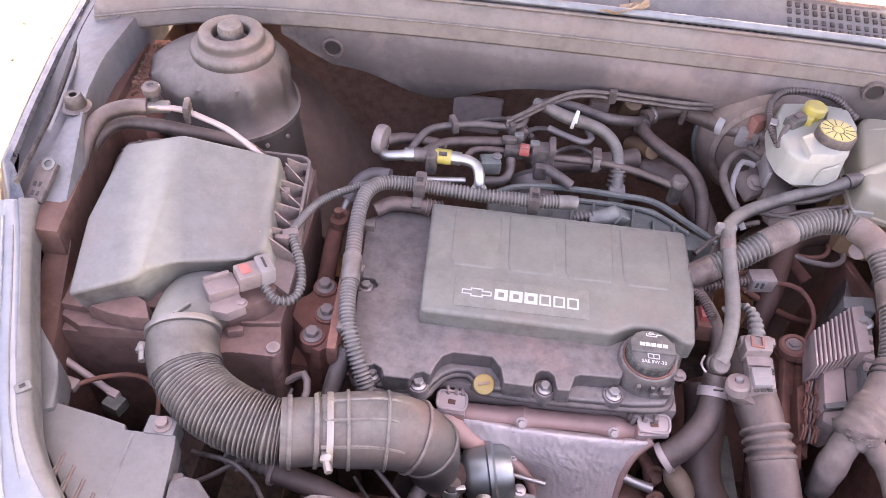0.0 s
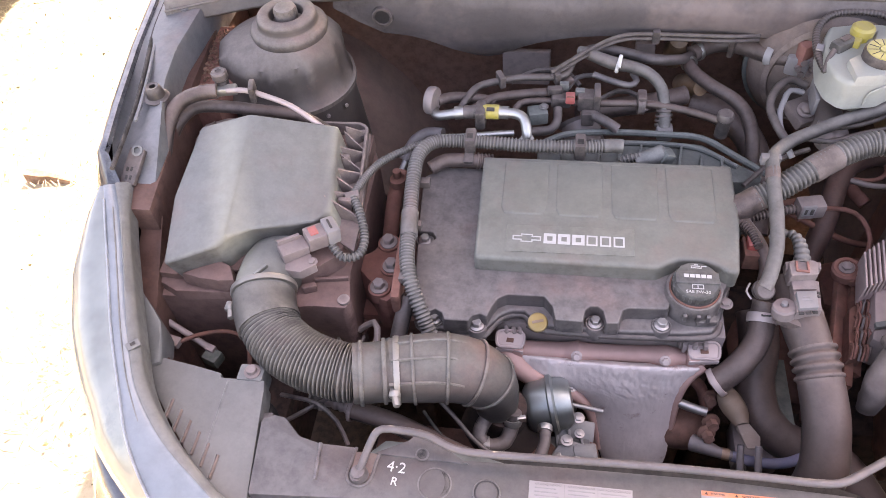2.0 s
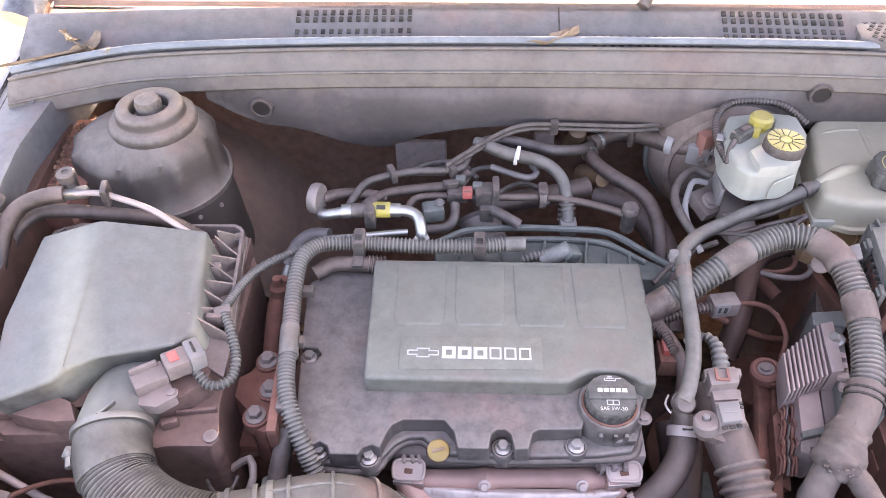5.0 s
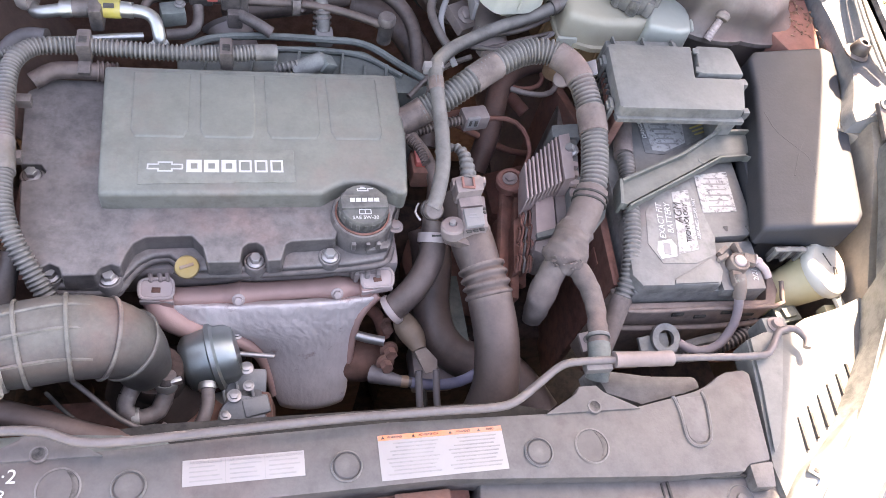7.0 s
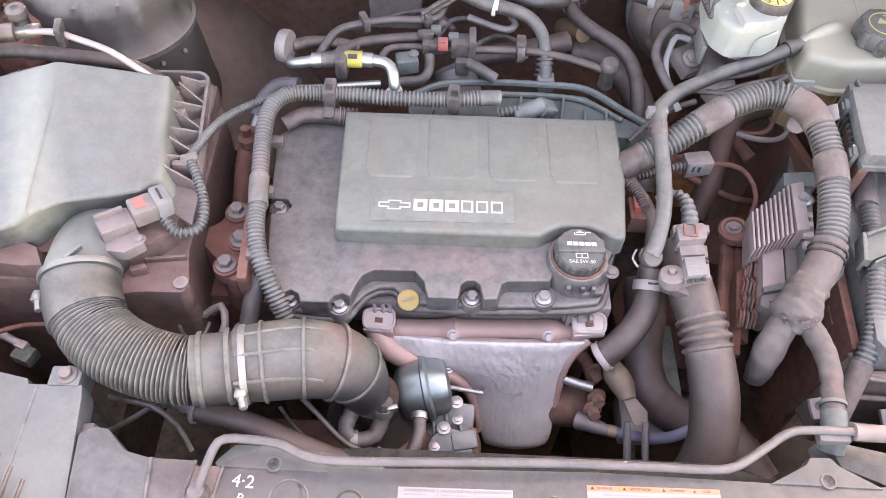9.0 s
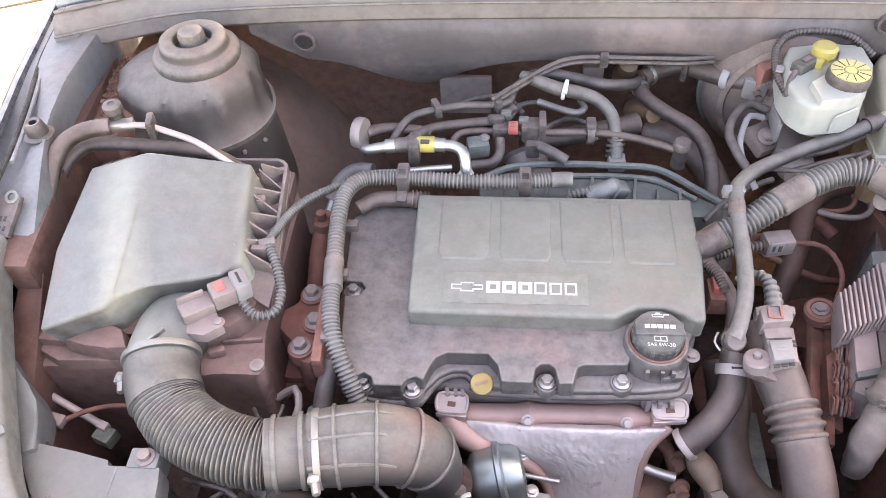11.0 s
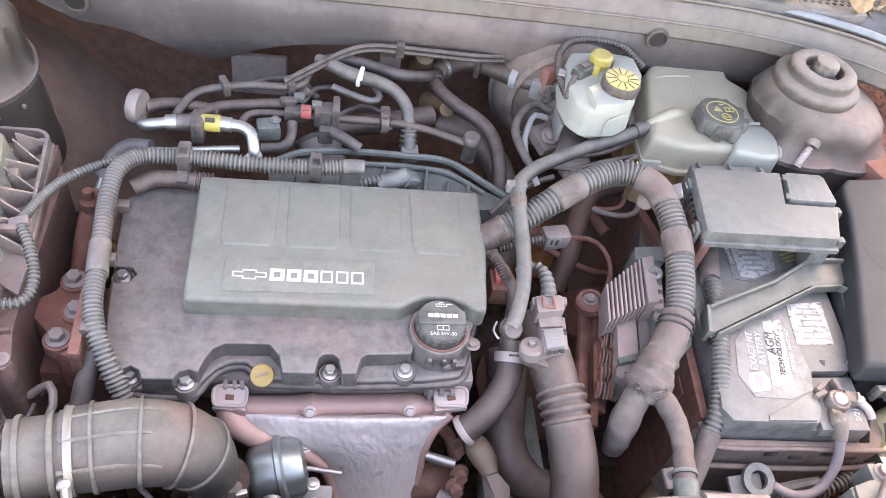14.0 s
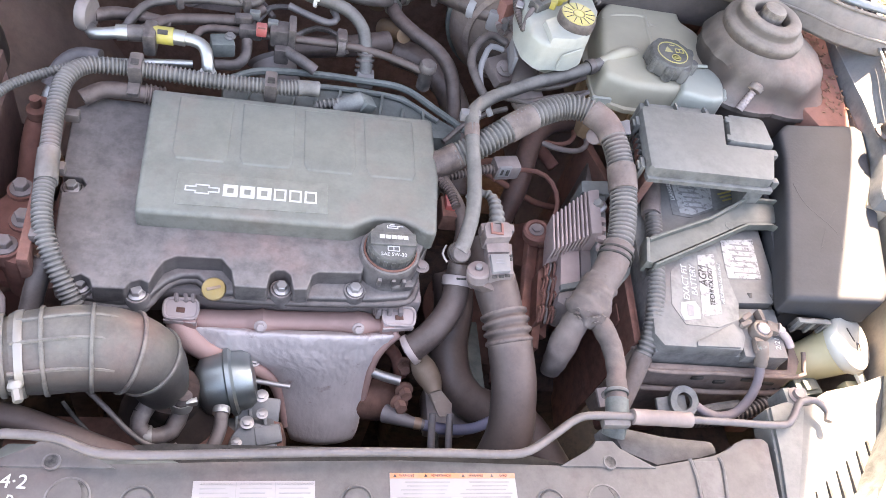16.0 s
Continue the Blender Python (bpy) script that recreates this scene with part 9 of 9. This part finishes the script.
part("lug_foot", rbox((0.605, 0.340, 0.792), (0.042, 0.034, 0.006), 0.003, (22, 0, 8)), "box", cab)
lo = conduit("battery_loom", [(0.622, 0.640, 0.865), (0.612, 0.600, 0.866), (0.602, 0.550, 0.866), (0.590, 0.500, 0.866), (0.578, 0.450, 0.862), (0.566, 0.410, 0.852), (0.552, 0.380, 0.832)], 0.0115, "corrugated cable conduit along the battery", 0.0022, 0.006)
part("tape_end", tube([(0.556, 0.388, 0.838), (0.540, 0.358, 0.818), (0.525, 0.330, 0.795)], 0.0125), "tape", lo)
part("tape_top", tube([(0.606, 0.585, 0.8665), (0.616, 0.622, 0.866), (0.626, 0.655, 0.862), (0.630, 0.672, 0.85)], 0.0128), "tape", lo)
b = thing("loom_bracket", (0.515, 0.345, 0.76), "small zinc bracket holding the loom", "bracket")
part("plate", rbox((0.512, 0.345, 0.815), (0.03, 0.022, 0.005), 0.001, (20, 0, 10)), "pink", b)
part("hole", lathe([(0.005, 0), (0.005, 0.0036), (0, 0.0036)], (0.506, 0.346, 0.8155), 14, (20, 0, 0)), "ink", b)

fuse = thing("fuse_box", (0.68, 0.69, 0.80), "grey-black fuse box with a clipped lid", "fuse box")
part("base", prism([(0.600, 0.650), (0.606, 0.730), (0.785, 0.728), (0.770, 0.648)], 0.79, 0.924, 0.004), "box", fuse)
part("lid", prism([(0.577, 0.608), (0.592, 0.718), (0.597, 0.722), (0.722, 0.724), (0.708, 0.664), (0.783, 0.663), (0.762, 0.608), (0.756, 0.604), (0.582, 0.604)], 0.921, 0.936, 0.004, 0.002), "box", fuse, "dusty lid with embossed marks")
part("side_lid", prism([(0.712, 0.668), (0.726, 0.724), (0.779, 0.724), (0.785, 0.718), (0.784, 0.668)], 0.918, 0.938, 0.004, 0.002), "box", fuse, "smaller hinged lid")
part("front_lip", prism([(0.579, 0.600), (0.579, 0.614), (0.766, 0.612), (0.764, 0.599)], 0.914, 0.9205, 0.002), "box", fuse)
part("back_lip", prism([(0.600, 0.722), (0.604, 0.744), (0.714, 0.748), (0.712, 0.722)], 0.885, 0.921, 0.003), "box", fuse)
for k in range(3):
    part("lip_rib", rbox((0.612 + 0.045 * k, 0.735, 0.924), (0.003, 0.018, 0.008), 0.001), "box", fuse)
for k in range(9):
    part("side_rib", rbox((0.586 + 0.0014 * k, 0.634 + 0.0105 * k, 0.890), (0.010, 0.0035, 0.050), 0.001), "box", fuse)
part("side_band", prism([(0.584, 0.622), (0.598, 0.722), (0.594, 0.724), (0.579, 0.624)], 0.900, 0.908, 0.001), "blackred", fuse)
for x, y in ((0.575, 0.622), (0.588, 0.700)):
    cl = part("clip", rbox((x, y, 0.914), (0.006, 0.018, 0.026), 0.002, (0, 0, -8)), "box", fuse)
    part("clip_bar", rbox((x - 0.004, y, 0.921), (0.004, 0.013, 0.004), 0.001, (0, 0, -8)), "box", cl)
part("lid_clip", rbox((0.785, 0.664, 0.922), (0.010, 0.012, 0.016), 0.002), "box", fuse)
part("corner_clip", rbox((0.767, 0.612, 0.922), (0.010, 0.010, 0.014), 0.002), "box", fuse)
part("strap_foot", prism([(0.735, 0.606), (0.742, 0.640), (0.756, 0.640), (0.762, 0.606)], 0.872, 0.916, 0.003), "box", fuse)
for y in (0.676, 0.712):
    part("hinge", rbox((0.7135 + (y - 0.668) * 0.25, y, 0.9365), (0.010, 0.010, 0.003), 0.001, (0, 0, -14)), "box", fuse)
part("paper_tag", rbox((0.566, 0.684, 0.925), (0.012, 0.026, 0.003), 0.0008, (0, -35, -10)), "label", fuse, "white paper tag")
part("leg", prism([(0.582, 0.606), (0.586, 0.64), (0.600, 0.64), (0.596, 0.606)], 0.78, 0.910, 0.004), "blackred", fuse)

cov = thing("relay_box", (0.84, 0.58, 0.78), "long smooth black box half in the sun", "relay box")
part("base", prism([(0.762, 0.450), (0.822, 0.715), (0.925, 0.715), (0.850, 0.450)], 0.77, 0.875, 0.006), "relay", cov)
part("lid", prism([(0.736, 0.440), (0.780, 0.574), (0.808, 0.671), (0.818, 0.720), (0.832, 0.735), (0.938, 0.732), (0.951, 0.720), (0.942, 0.684), (0.911, 0.566), (0.876, 0.446), (0.862, 0.430)], 0.872, 0.925, 0.008, 0.003, 4, tilt=lambda x, y: -0.03 * max(0, 0.73 - y) / 0.34 + 0.15 * max(0, x - 0.735 - 0.30 * (y - 0.44))), "relay", cov, "smooth lid with faint embossed lines")
part("emboss", tube([(x, y, 0.925 - 0.03 * (0.73 - y) / 0.34 + 0.15 * (x - 0.735 - 0.30 * (y - 0.44)) - 0.0009) for x, y in ((0.806, 0.62), (0.812, 0.585), (0.838, 0.54), (0.836, 0.51))], 0.0010, 6), "relay", cov)
part("emboss", tube([(x, y, 0.925 - 0.03 * (0.73 - y) / 0.34 + 0.15 * (x - 0.735 - 0.30 * (y - 0.44)) - 0.0009) for x, y in ((0.858, 0.585), (0.832, 0.555), (0.808, 0.515))], 0.0010, 6), "relay", cov)
part("side_shelf", prism([(0.748, 0.445), (0.808, 0.732), (0.818, 0.732), (0.758, 0.445)], 0.86, 0.88, 0.003), "relay", cov)
for x, y, a in ((0.783, 0.428, 0), (0.918, 0.570, -75), (0.840, 0.738, 0)):
    cl = part("latch", rbox((x, y, 0.866), (0.044, 0.006, 0.022), 0.002, (0, 0, a)), "ink", cov, "black latch with worn grey bars")
    for k in (-0.019, 0.0, 0.019):
        part("latch_bar", rbox((x + k * math.cos(radians(a)), y + k * math.sin(radians(a)) - 0.003, 0.867), (0.005, 0.008, 0.024), 0.001, (0, 0, a)), "box", cl)
    part("latch_loop", rbox((x + 0.004 * math.sin(radians(a)), y - 0.004 * math.cos(radians(a)), 0.8785), (0.046, 0.006, 0.003), 0.001, (0, 0, a)), "box", cl)
wash = thing("washer_filler", (0.82, 0.41, 0.74), "yellowed washer filler neck with a pale cap", "washer filler")
part("neck", tube([(0.762, 0.398, 0.785, 0.021), (0.795, 0.402, 0.808, 0.025), (0.822, 0.405, 0.830, 0.030), (0.833, 0.407, 0.843, 0.034)], 0.02, 24), "neck", wash)
c = part("cap", lathe([(0.036, -0.006), (0.039, 0.0), (0.0385, 0.008), (0.035, 0.012), (0, 0.014)], (0.841, 0.409, 0.852), 40, (14, 20, 0)), "capwhite", wash, "pale plastic cap")
part("cap_tab", rbox((0.856, 0.372, 0.839), (0.020, 0.024, 0.006), 0.003, (14, 20, 20)), "capwhite", c)
b = bmesh.new()
cap_turn = Matrix.Translation((0.841, 0.409, 0.852)) @ turn(14, 20, 0).to_4x4()
for x, y, w, h2 in ((0.004, -0.006, 0.003, 0.010), (0.010, -0.005, 0.003, 0.008), (0.007, -0.001, 0.009, 0.002)):
    rbox((x, y, 0.0142), (w, h2, 0.0008), 0, bm=b)
rbox((-0.008, 0.008, 0.0142), (0.020, 0.0016, 0.0008), 0, (0, 0, -48), bm=b)
bmesh.ops.transform(b, verts=b.verts, matrix=cap_turn)
part("cap_print", b, "ink", c)
t = thing("lamp_plug", (0.80, 0.37, 0.76), "green lamp connector and ribbed cable", "connector")
part("plug", rbox((0.793, 0.366, 0.806), (0.036, 0.024, 0.022), 0.003, (0, 0, 10)), "green", t)
part("plug_top", rbox((0.793, 0.366, 0.819), (0.018, 0.014, 0.006), 0.002, (0, 0, 10)), "green", t)
part("cable", tube([(0.64, 0.335, 0.775), (0.69, 0.34, 0.775), (0.74, 0.355, 0.785), (0.765, 0.38, 0.79)], 0.010, 12, wave=0.002, pitch=0.006), "black", t)
part("socket", rbox((0.855, 0.36, 0.82), (0.03, 0.02, 0.02), 0.004), "neck", t)

# ---- bonnet prop rod ----
prop = thing("prop_rod", (0.30, 0.25, 0.866), "dull steel bonnet prop rod lying across the radiator support", "prop rod")
part("rod", tube([(-0.1215, 0.214, 0.874), (-0.115, 0.230, 0.886), (-0.108, 0.247, 0.896), (-0.100, 0.255, 0.897), (-0.080, 0.256, 0.896), (-0.050, 0.253, 0.895), (-0.020, 0.242, 0.893), (0.02, 0.240, 0.892), (0.10, 0.243, 0.890), (0.20, 0.247, 0.886), (0.30, 0.249, 0.880), (0.352, 0.249, 0.878), (0.378, 0.253, 0.878), (0.410, 0.272, 0.878), (0.436, 0.288, 0.878), (0.460, 0.292, 0.878), (0.52, 0.291, 0.878), (0.60, 0.288, 0.878), (0.670, 0.285, 0.878), (0.690, 0.287, 0.880), (0.702, 0.300, 0.882), (0.712, 0.311, 0.884), (0.733, 0.313, 0.884), (0.745, 0.301, 0.882), (0.742, 0.290, 0.880)], 0.0044, 10), "rod", prop)
part("grip", tube([(0.500, 0.2915, 0.878), (0.568, 0.289, 0.878)], 0.0085, 16), "pink", prop, "ribbed grey grip sleeve")
part("clip", rbox((0.482, 0.2895, 0.871), (0.032, 0.016, 0.012), 0.004), "support", prop)
part("pivot", lathe([(0.0105, 0.866), (0.0105, 0.871), (0.0085, 0.874), (0.0075, 0.878), (0, 0.879)], (-0.122, 0.213, 0), 20), "rod", prop)
part("pivot_bolt", hexbolt((-0.1235, 0.2095, 0.874), 0.0045), "rod", prop)
solid("prop_holder", prism([(0.488, 0.305), (0.500, 0.270), (0.540, 0.252), (0.60, 0.262), (0.625, 0.268), (0.622, 0.285), (0.56, 0.292)], 0.80, 0.835, 0.008, 0.003), "support", "dusty horn bracket in front of the gearbox", "bracket")

# ---- front left corner, under the intake hose ----
t = thing("lamp_adjuster", (-0.39, 0.39, 0.78), "steel rod and green plug beside the headlamp", "adjuster")
part("rod", tube([(-0.448, 0.419, 0.832), (-0.41, 0.405, 0.818), (-0.376, 0.393, 0.803)], 0.0045), "tabmetal", t)
plug = part("plug", rbox((-0.371, 0.384, 0.793), (0.024, 0.020, 0.018), 0.004, (0, 0, -20)), "green", t, "dusty green plug")
part("plug_collar", rbox((-0.374, 0.392, 0.802), (0.014, 0.010, 0.010), 0.002, (0, 0, -20)), "tabmetal", plug)
part("tab", rbox((-0.418, 0.383, 0.830), (0.030, 0.015, 0.010), 0.003, (0, 0, -12)), "pink", t)
part("wire", tube([(-0.405, 0.383, 0.830), (-0.385, 0.398, 0.826), (-0.360, 0.408, 0.822), (-0.338, 0.409, 0.817), (-0.322, 0.398, 0.806), (-0.318, 0.378, 0.792)], 0.0030), "blackred", t)
lh = line("lower_hose", [(-0.170, 0.328, 0.792), (-0.139, 0.321, 0.792), (-0.109, 0.314, 0.791), (-0.071, 0.301, 0.788), (-0.035, 0.288, 0.784), (0.008, 0.276, 0.778), (0.05, 0.268, 0.77)], 0.0125, "dusty grey hose behind the radiator support", "hose", 18)
part("collar", band((-0.166, 0.327, 0.792), (1, -0.22, 0), 0.0138, 0.005, 0.0016), "pink", lh)
part("neck", tube([(-0.208, 0.341, 0.790, 0.0085), (-0.190, 0.334, 0.791, 0.0080), (-0.168, 0.3275, 0.792, 0.0085)], 0.008, 14, wave=0.0012, pitch=0.009), "pink", lh)
part("flange", lathe([(0.006, -0.003), (0.0165, -0.003), (0.0175, 0.0), (0.0165, 0.003), (0.010, 0.004)], (-0.212, 0.342, 0.790), 24, (35, 60, 0)), "grey", lh, "pale round flange")
k = line("drain_tube", [(-0.30, 0.33, 0.80), (-0.27, 0.31, 0.79), (-0.255, 0.28, 0.78), (-0.25, 0.26, 0.76)], 0.010, "black tube by the splash cover", "ink")
solid("crossmember", rbox((0.0, 0.33, 0.66), (0.30, 0.06, 0.10), 0.02), "iron", "dark crossmember below the intake elbow", "crossmember")

# ---- loose wires and small pipes down in the bay ----
def wire(pts, r, mat="black"):
    solid("loose_wire", tube(pts, r, 8, 0.012), mat, "thin dusty wire or pipe down in the engine bay", "wire", "loose wires")


wire([(-0.245, 0.350, 0.79), (-0.225, 0.345, 0.80), (-0.200, 0.352, 0.812), (-0.185, 0.345, 0.80), (-0.178, 0.330, 0.785)], 0.003, "black")
wire([(-0.26, 0.335, 0.80), (-0.235, 0.325, 0.815), (-0.205, 0.318, 0.818), (-0.18, 0.305, 0.80), (-0.165, 0.285, 0.78)], 0.003, "black")
wire([(-0.255, 0.300, 0.79), (-0.225, 0.310, 0.806), (-0.195, 0.330, 0.810), (-0.170, 0.335, 0.79)], 0.003, "black")
wire([(-0.232, 0.395, 0.775), (-0.215, 0.372, 0.795), (-0.205, 0.350, 0.80), (-0.21, 0.325, 0.785)], 0.003, "loom")
wire([(-0.18, 0.440, 0.80), (-0.158, 0.445, 0.815), (-0.150, 0.425, 0.81), (-0.160, 0.405, 0.79), (-0.17, 0.395, 0.76)], 0.0045, "alu")
wire([(-0.205, 0.425, 0.80), (-0.190, 0.405, 0.81), (-0.172, 0.405, 0.812), (-0.168, 0.425, 0.81)], 0.0022, "rod")
wire([(-0.135, 0.425, 0.80), (-0.128, 0.400, 0.815), (-0.118, 0.385, 0.81), (-0.112, 0.370, 0.79)], 0.0075, "manifold")
wire([(0.03, 0.305, 0.752), (0.06, 0.290, 0.748), (0.10, 0.292, 0.742), (0.13, 0.300, 0.73)], 0.004, "black")
wire([(0.425, 0.70, 0.78), (0.46, 0.715, 0.79), (0.50, 0.70, 0.80), (0.515, 0.66, 0.79), (0.50, 0.62, 0.76)], 0.0035, "mount")
wire([(0.40, 0.60, 0.77), (0.415, 0.56, 0.79), (0.42, 0.52, 0.79), (0.41, 0.48, 0.76)], 0.004, "blackred")
wire([(0.415, 0.50, 0.75), (0.435, 0.47, 0.765), (0.445, 0.43, 0.76), (0.44, 0.40, 0.73)], 0.005, "blackred")
wire([(0.345, 0.60, 0.80), (0.368, 0.575, 0.805), (0.375, 0.545, 0.80), (0.365, 0.52, 0.78)], 0.0045, "mount")
wire([(0.56, 0.345, 0.765), (0.61, 0.335, 0.78), (0.66, 0.345, 0.785), (0.71, 0.355, 0.78)], 0.007, "loom")
wire([(0.335, 0.70, 0.845), (0.365, 0.73, 0.852), (0.40, 0.752, 0.858), (0.43, 0.765, 0.86)], 0.004, "black")
wire([(0.43, 0.775, 0.872), (0.47, 0.762, 0.878), (0.515, 0.768, 0.884), (0.55, 0.79, 0.888)], 0.003, "rod")
wire([(-0.01, 0.90, 0.86), (0.03, 0.91, 0.875), (0.075, 0.905, 0.88), (0.10, 0.88, 0.872)], 0.0045, "black")
wire([(0.04, 0.845, 0.855), (0.075, 0.86, 0.872), (0.095, 0.89, 0.88), (0.12, 0.905, 0.874)], 0.004, "rod")
wire([(0.13, 0.86, 0.86), (0.16, 0.875, 0.868), (0.19, 0.868, 0.866), (0.205, 0.85, 0.85)], 0.004, "black")

# ---- leaves blown into the corners ----
def leaf(name, c, size, rz, seed, curl=1.0):
    """A dry leaf: a pointed blade, folded on its midrib, rolled up along its length and crumpled."""
    rng = random.Random(seed)
    b = bmesh.new()
    cols = []
    for i in range(10):
        u = i / 9
        wdt = size * 0.36 * math.sin(math.pi * min(1, u * 0.94 + 0.03)) ** 0.75 * (1 + 0.18 * math.sin(11 * u + seed))
        a = (u - 0.5) * curl * (1.6 + 1.2 * rng.random())
        row = []
        for s in (-1, -0.62, -0.22, 0.22, 0.62, 1):
            z = 0.32 * size * (1 - math.cos(a)) + abs(s) ** 1.5 * wdt * (0.55 + 0.5 * math.sin(3 * u + seed)) * curl + 0.045 * size * math.sin(9 * u + 5 * s + seed)
            row.append(b.verts.new((size * 0.55 * math.sin(a) / max(0.6, curl), s * wdt * (1 - 0.25 * abs(s)), z + rng.uniform(-0.02, 0.02) * size)))
        cols.append(row)
    for a, d in zip(cols, cols[1:]):
        for j in range(5):
            b.faces.new((a[j], a[j + 1], d[j + 1], d[j]))
    bmesh.ops.rotate(b, verts=b.verts, cent=(0, 0, 0), matrix=turn(rng.uniform(-40, 40), rng.uniform(-30, 30), rz))
    bmesh.ops.solidify(b, geom=b.faces[:], thickness=0.0006)
    low = min(v.co.z for v in b.verts)
    bmesh.ops.translate(b, verts=b.verts, vec=Vector(c) - Vector((0, 0, low)))
    return solid(name, b, "leaf", "curled dry brown leaf on the cowl", "leaf", "dry leaves")


for i, (x, y, z, s, a) in enumerate(((-0.475, 0.945, 1.026, 0.042, 20), (-0.430, 0.945, 1.030, 0.034, -30), (-0.49, 0.975, 1.036, 0.05, 110), (-0.455, 0.965, 1.031, 0.042, 70), (0.20, 0.988, 1.028, 0.075, 4), (0.76, 0.975, 1.048, 0.055, 170), (0.84, 0.960, 1.048, 0.095, -14))):
    leaf("dry_leaf", (x, y, z), s, a, i, 0.7)
rng = random.Random(29)
for i in range(26):
    u = rng.random()
    leaf("dry_leaf", (0.885 + 0.095 * u, 1.035 - 0.085 * u + rng.uniform(-0.035, 0.045), 1.030 + 0.012 * rng.random()), rng.uniform(0.030, 0.062), rng.uniform(0, 360), 40 + i, rng.uniform(0.8, 1.5))
rng = random.Random(11)
b = bmesh.new()
for _ in range(320):
    side = rng.random() < 0.5
    x, y = (rng.uniform(-0.488, -0.462), rng.uniform(0.75, 0.90)) if side else (rng.uniform(0.90, 0.95), rng.uniform(0.75, 0.95))
    rbox((x, y, (0.939 + 0.05 * (y - 0.74) if side else 0.931 + 0.15 * max(0, y - 0.74)) + rng.uniform(0, 0.004)), (rng.uniform(0.002, 0.007), rng.uniform(0.0015, 0.004), 0.001), 0, (rng.uniform(-25, 25), rng.uniform(-25, 25), rng.uniform(0, 180)), bm=b)
tagged(new("leaf_litter", finish(b, "leaf_litter", "litter")), "crumbled leaf litter in the fender gutters", "leaf litter", kind="stuff")
for k, (x, y, z, ln, a) in enumerate(((3.10, 3.12, 0.035, 1.7, -61), (3.42, 3.30, 0.035, 1.5, -58), (3.22, 3.30, 0.105, 1.3, -66))):
    solid("board", rbox((x, y, z), (ln, 0.16 - 0.02 * k, 0.07), 0.006, (0, 0, a)), "wood", "weathered grey-brown board lying in dry weeds", "board", "boards in the weeds")
rng = random.Random(9)
verts, faces = [], []
for _ in range(9000):
    x, y = rng.uniform(1.7, 4.2), rng.uniform(1.6, 4.6)
    a, ln, w, lift = rng.uniform(0, 6.28), rng.uniform(0.05, 0.22), rng.uniform(0.001, 0.003), rng.uniform(0.01, 0.09)
    dx, dy, k = math.cos(a), math.sin(a), len(verts)
    for u in (0, 0.5, 1):
        for e in (-w, w):
            verts.append((x + dx * ln * u - dy * e, y + dy * ln * u + dx * e, 0.01 + lift * math.sin(u * 2.4)))
    faces += [(k, k + 1, k + 3, k + 2), (k + 2, k + 3, k + 5, k + 4)]
me = bpy.data.meshes.new("dry_weeds")
me.from_pydata(verts, [], faces)
me.materials.append(M["weeds"])
tagged(new("dry_weeds", me), "tangled olive-brown weeds coloured dark for the shade beside the car", "weeds", kind="stuff")
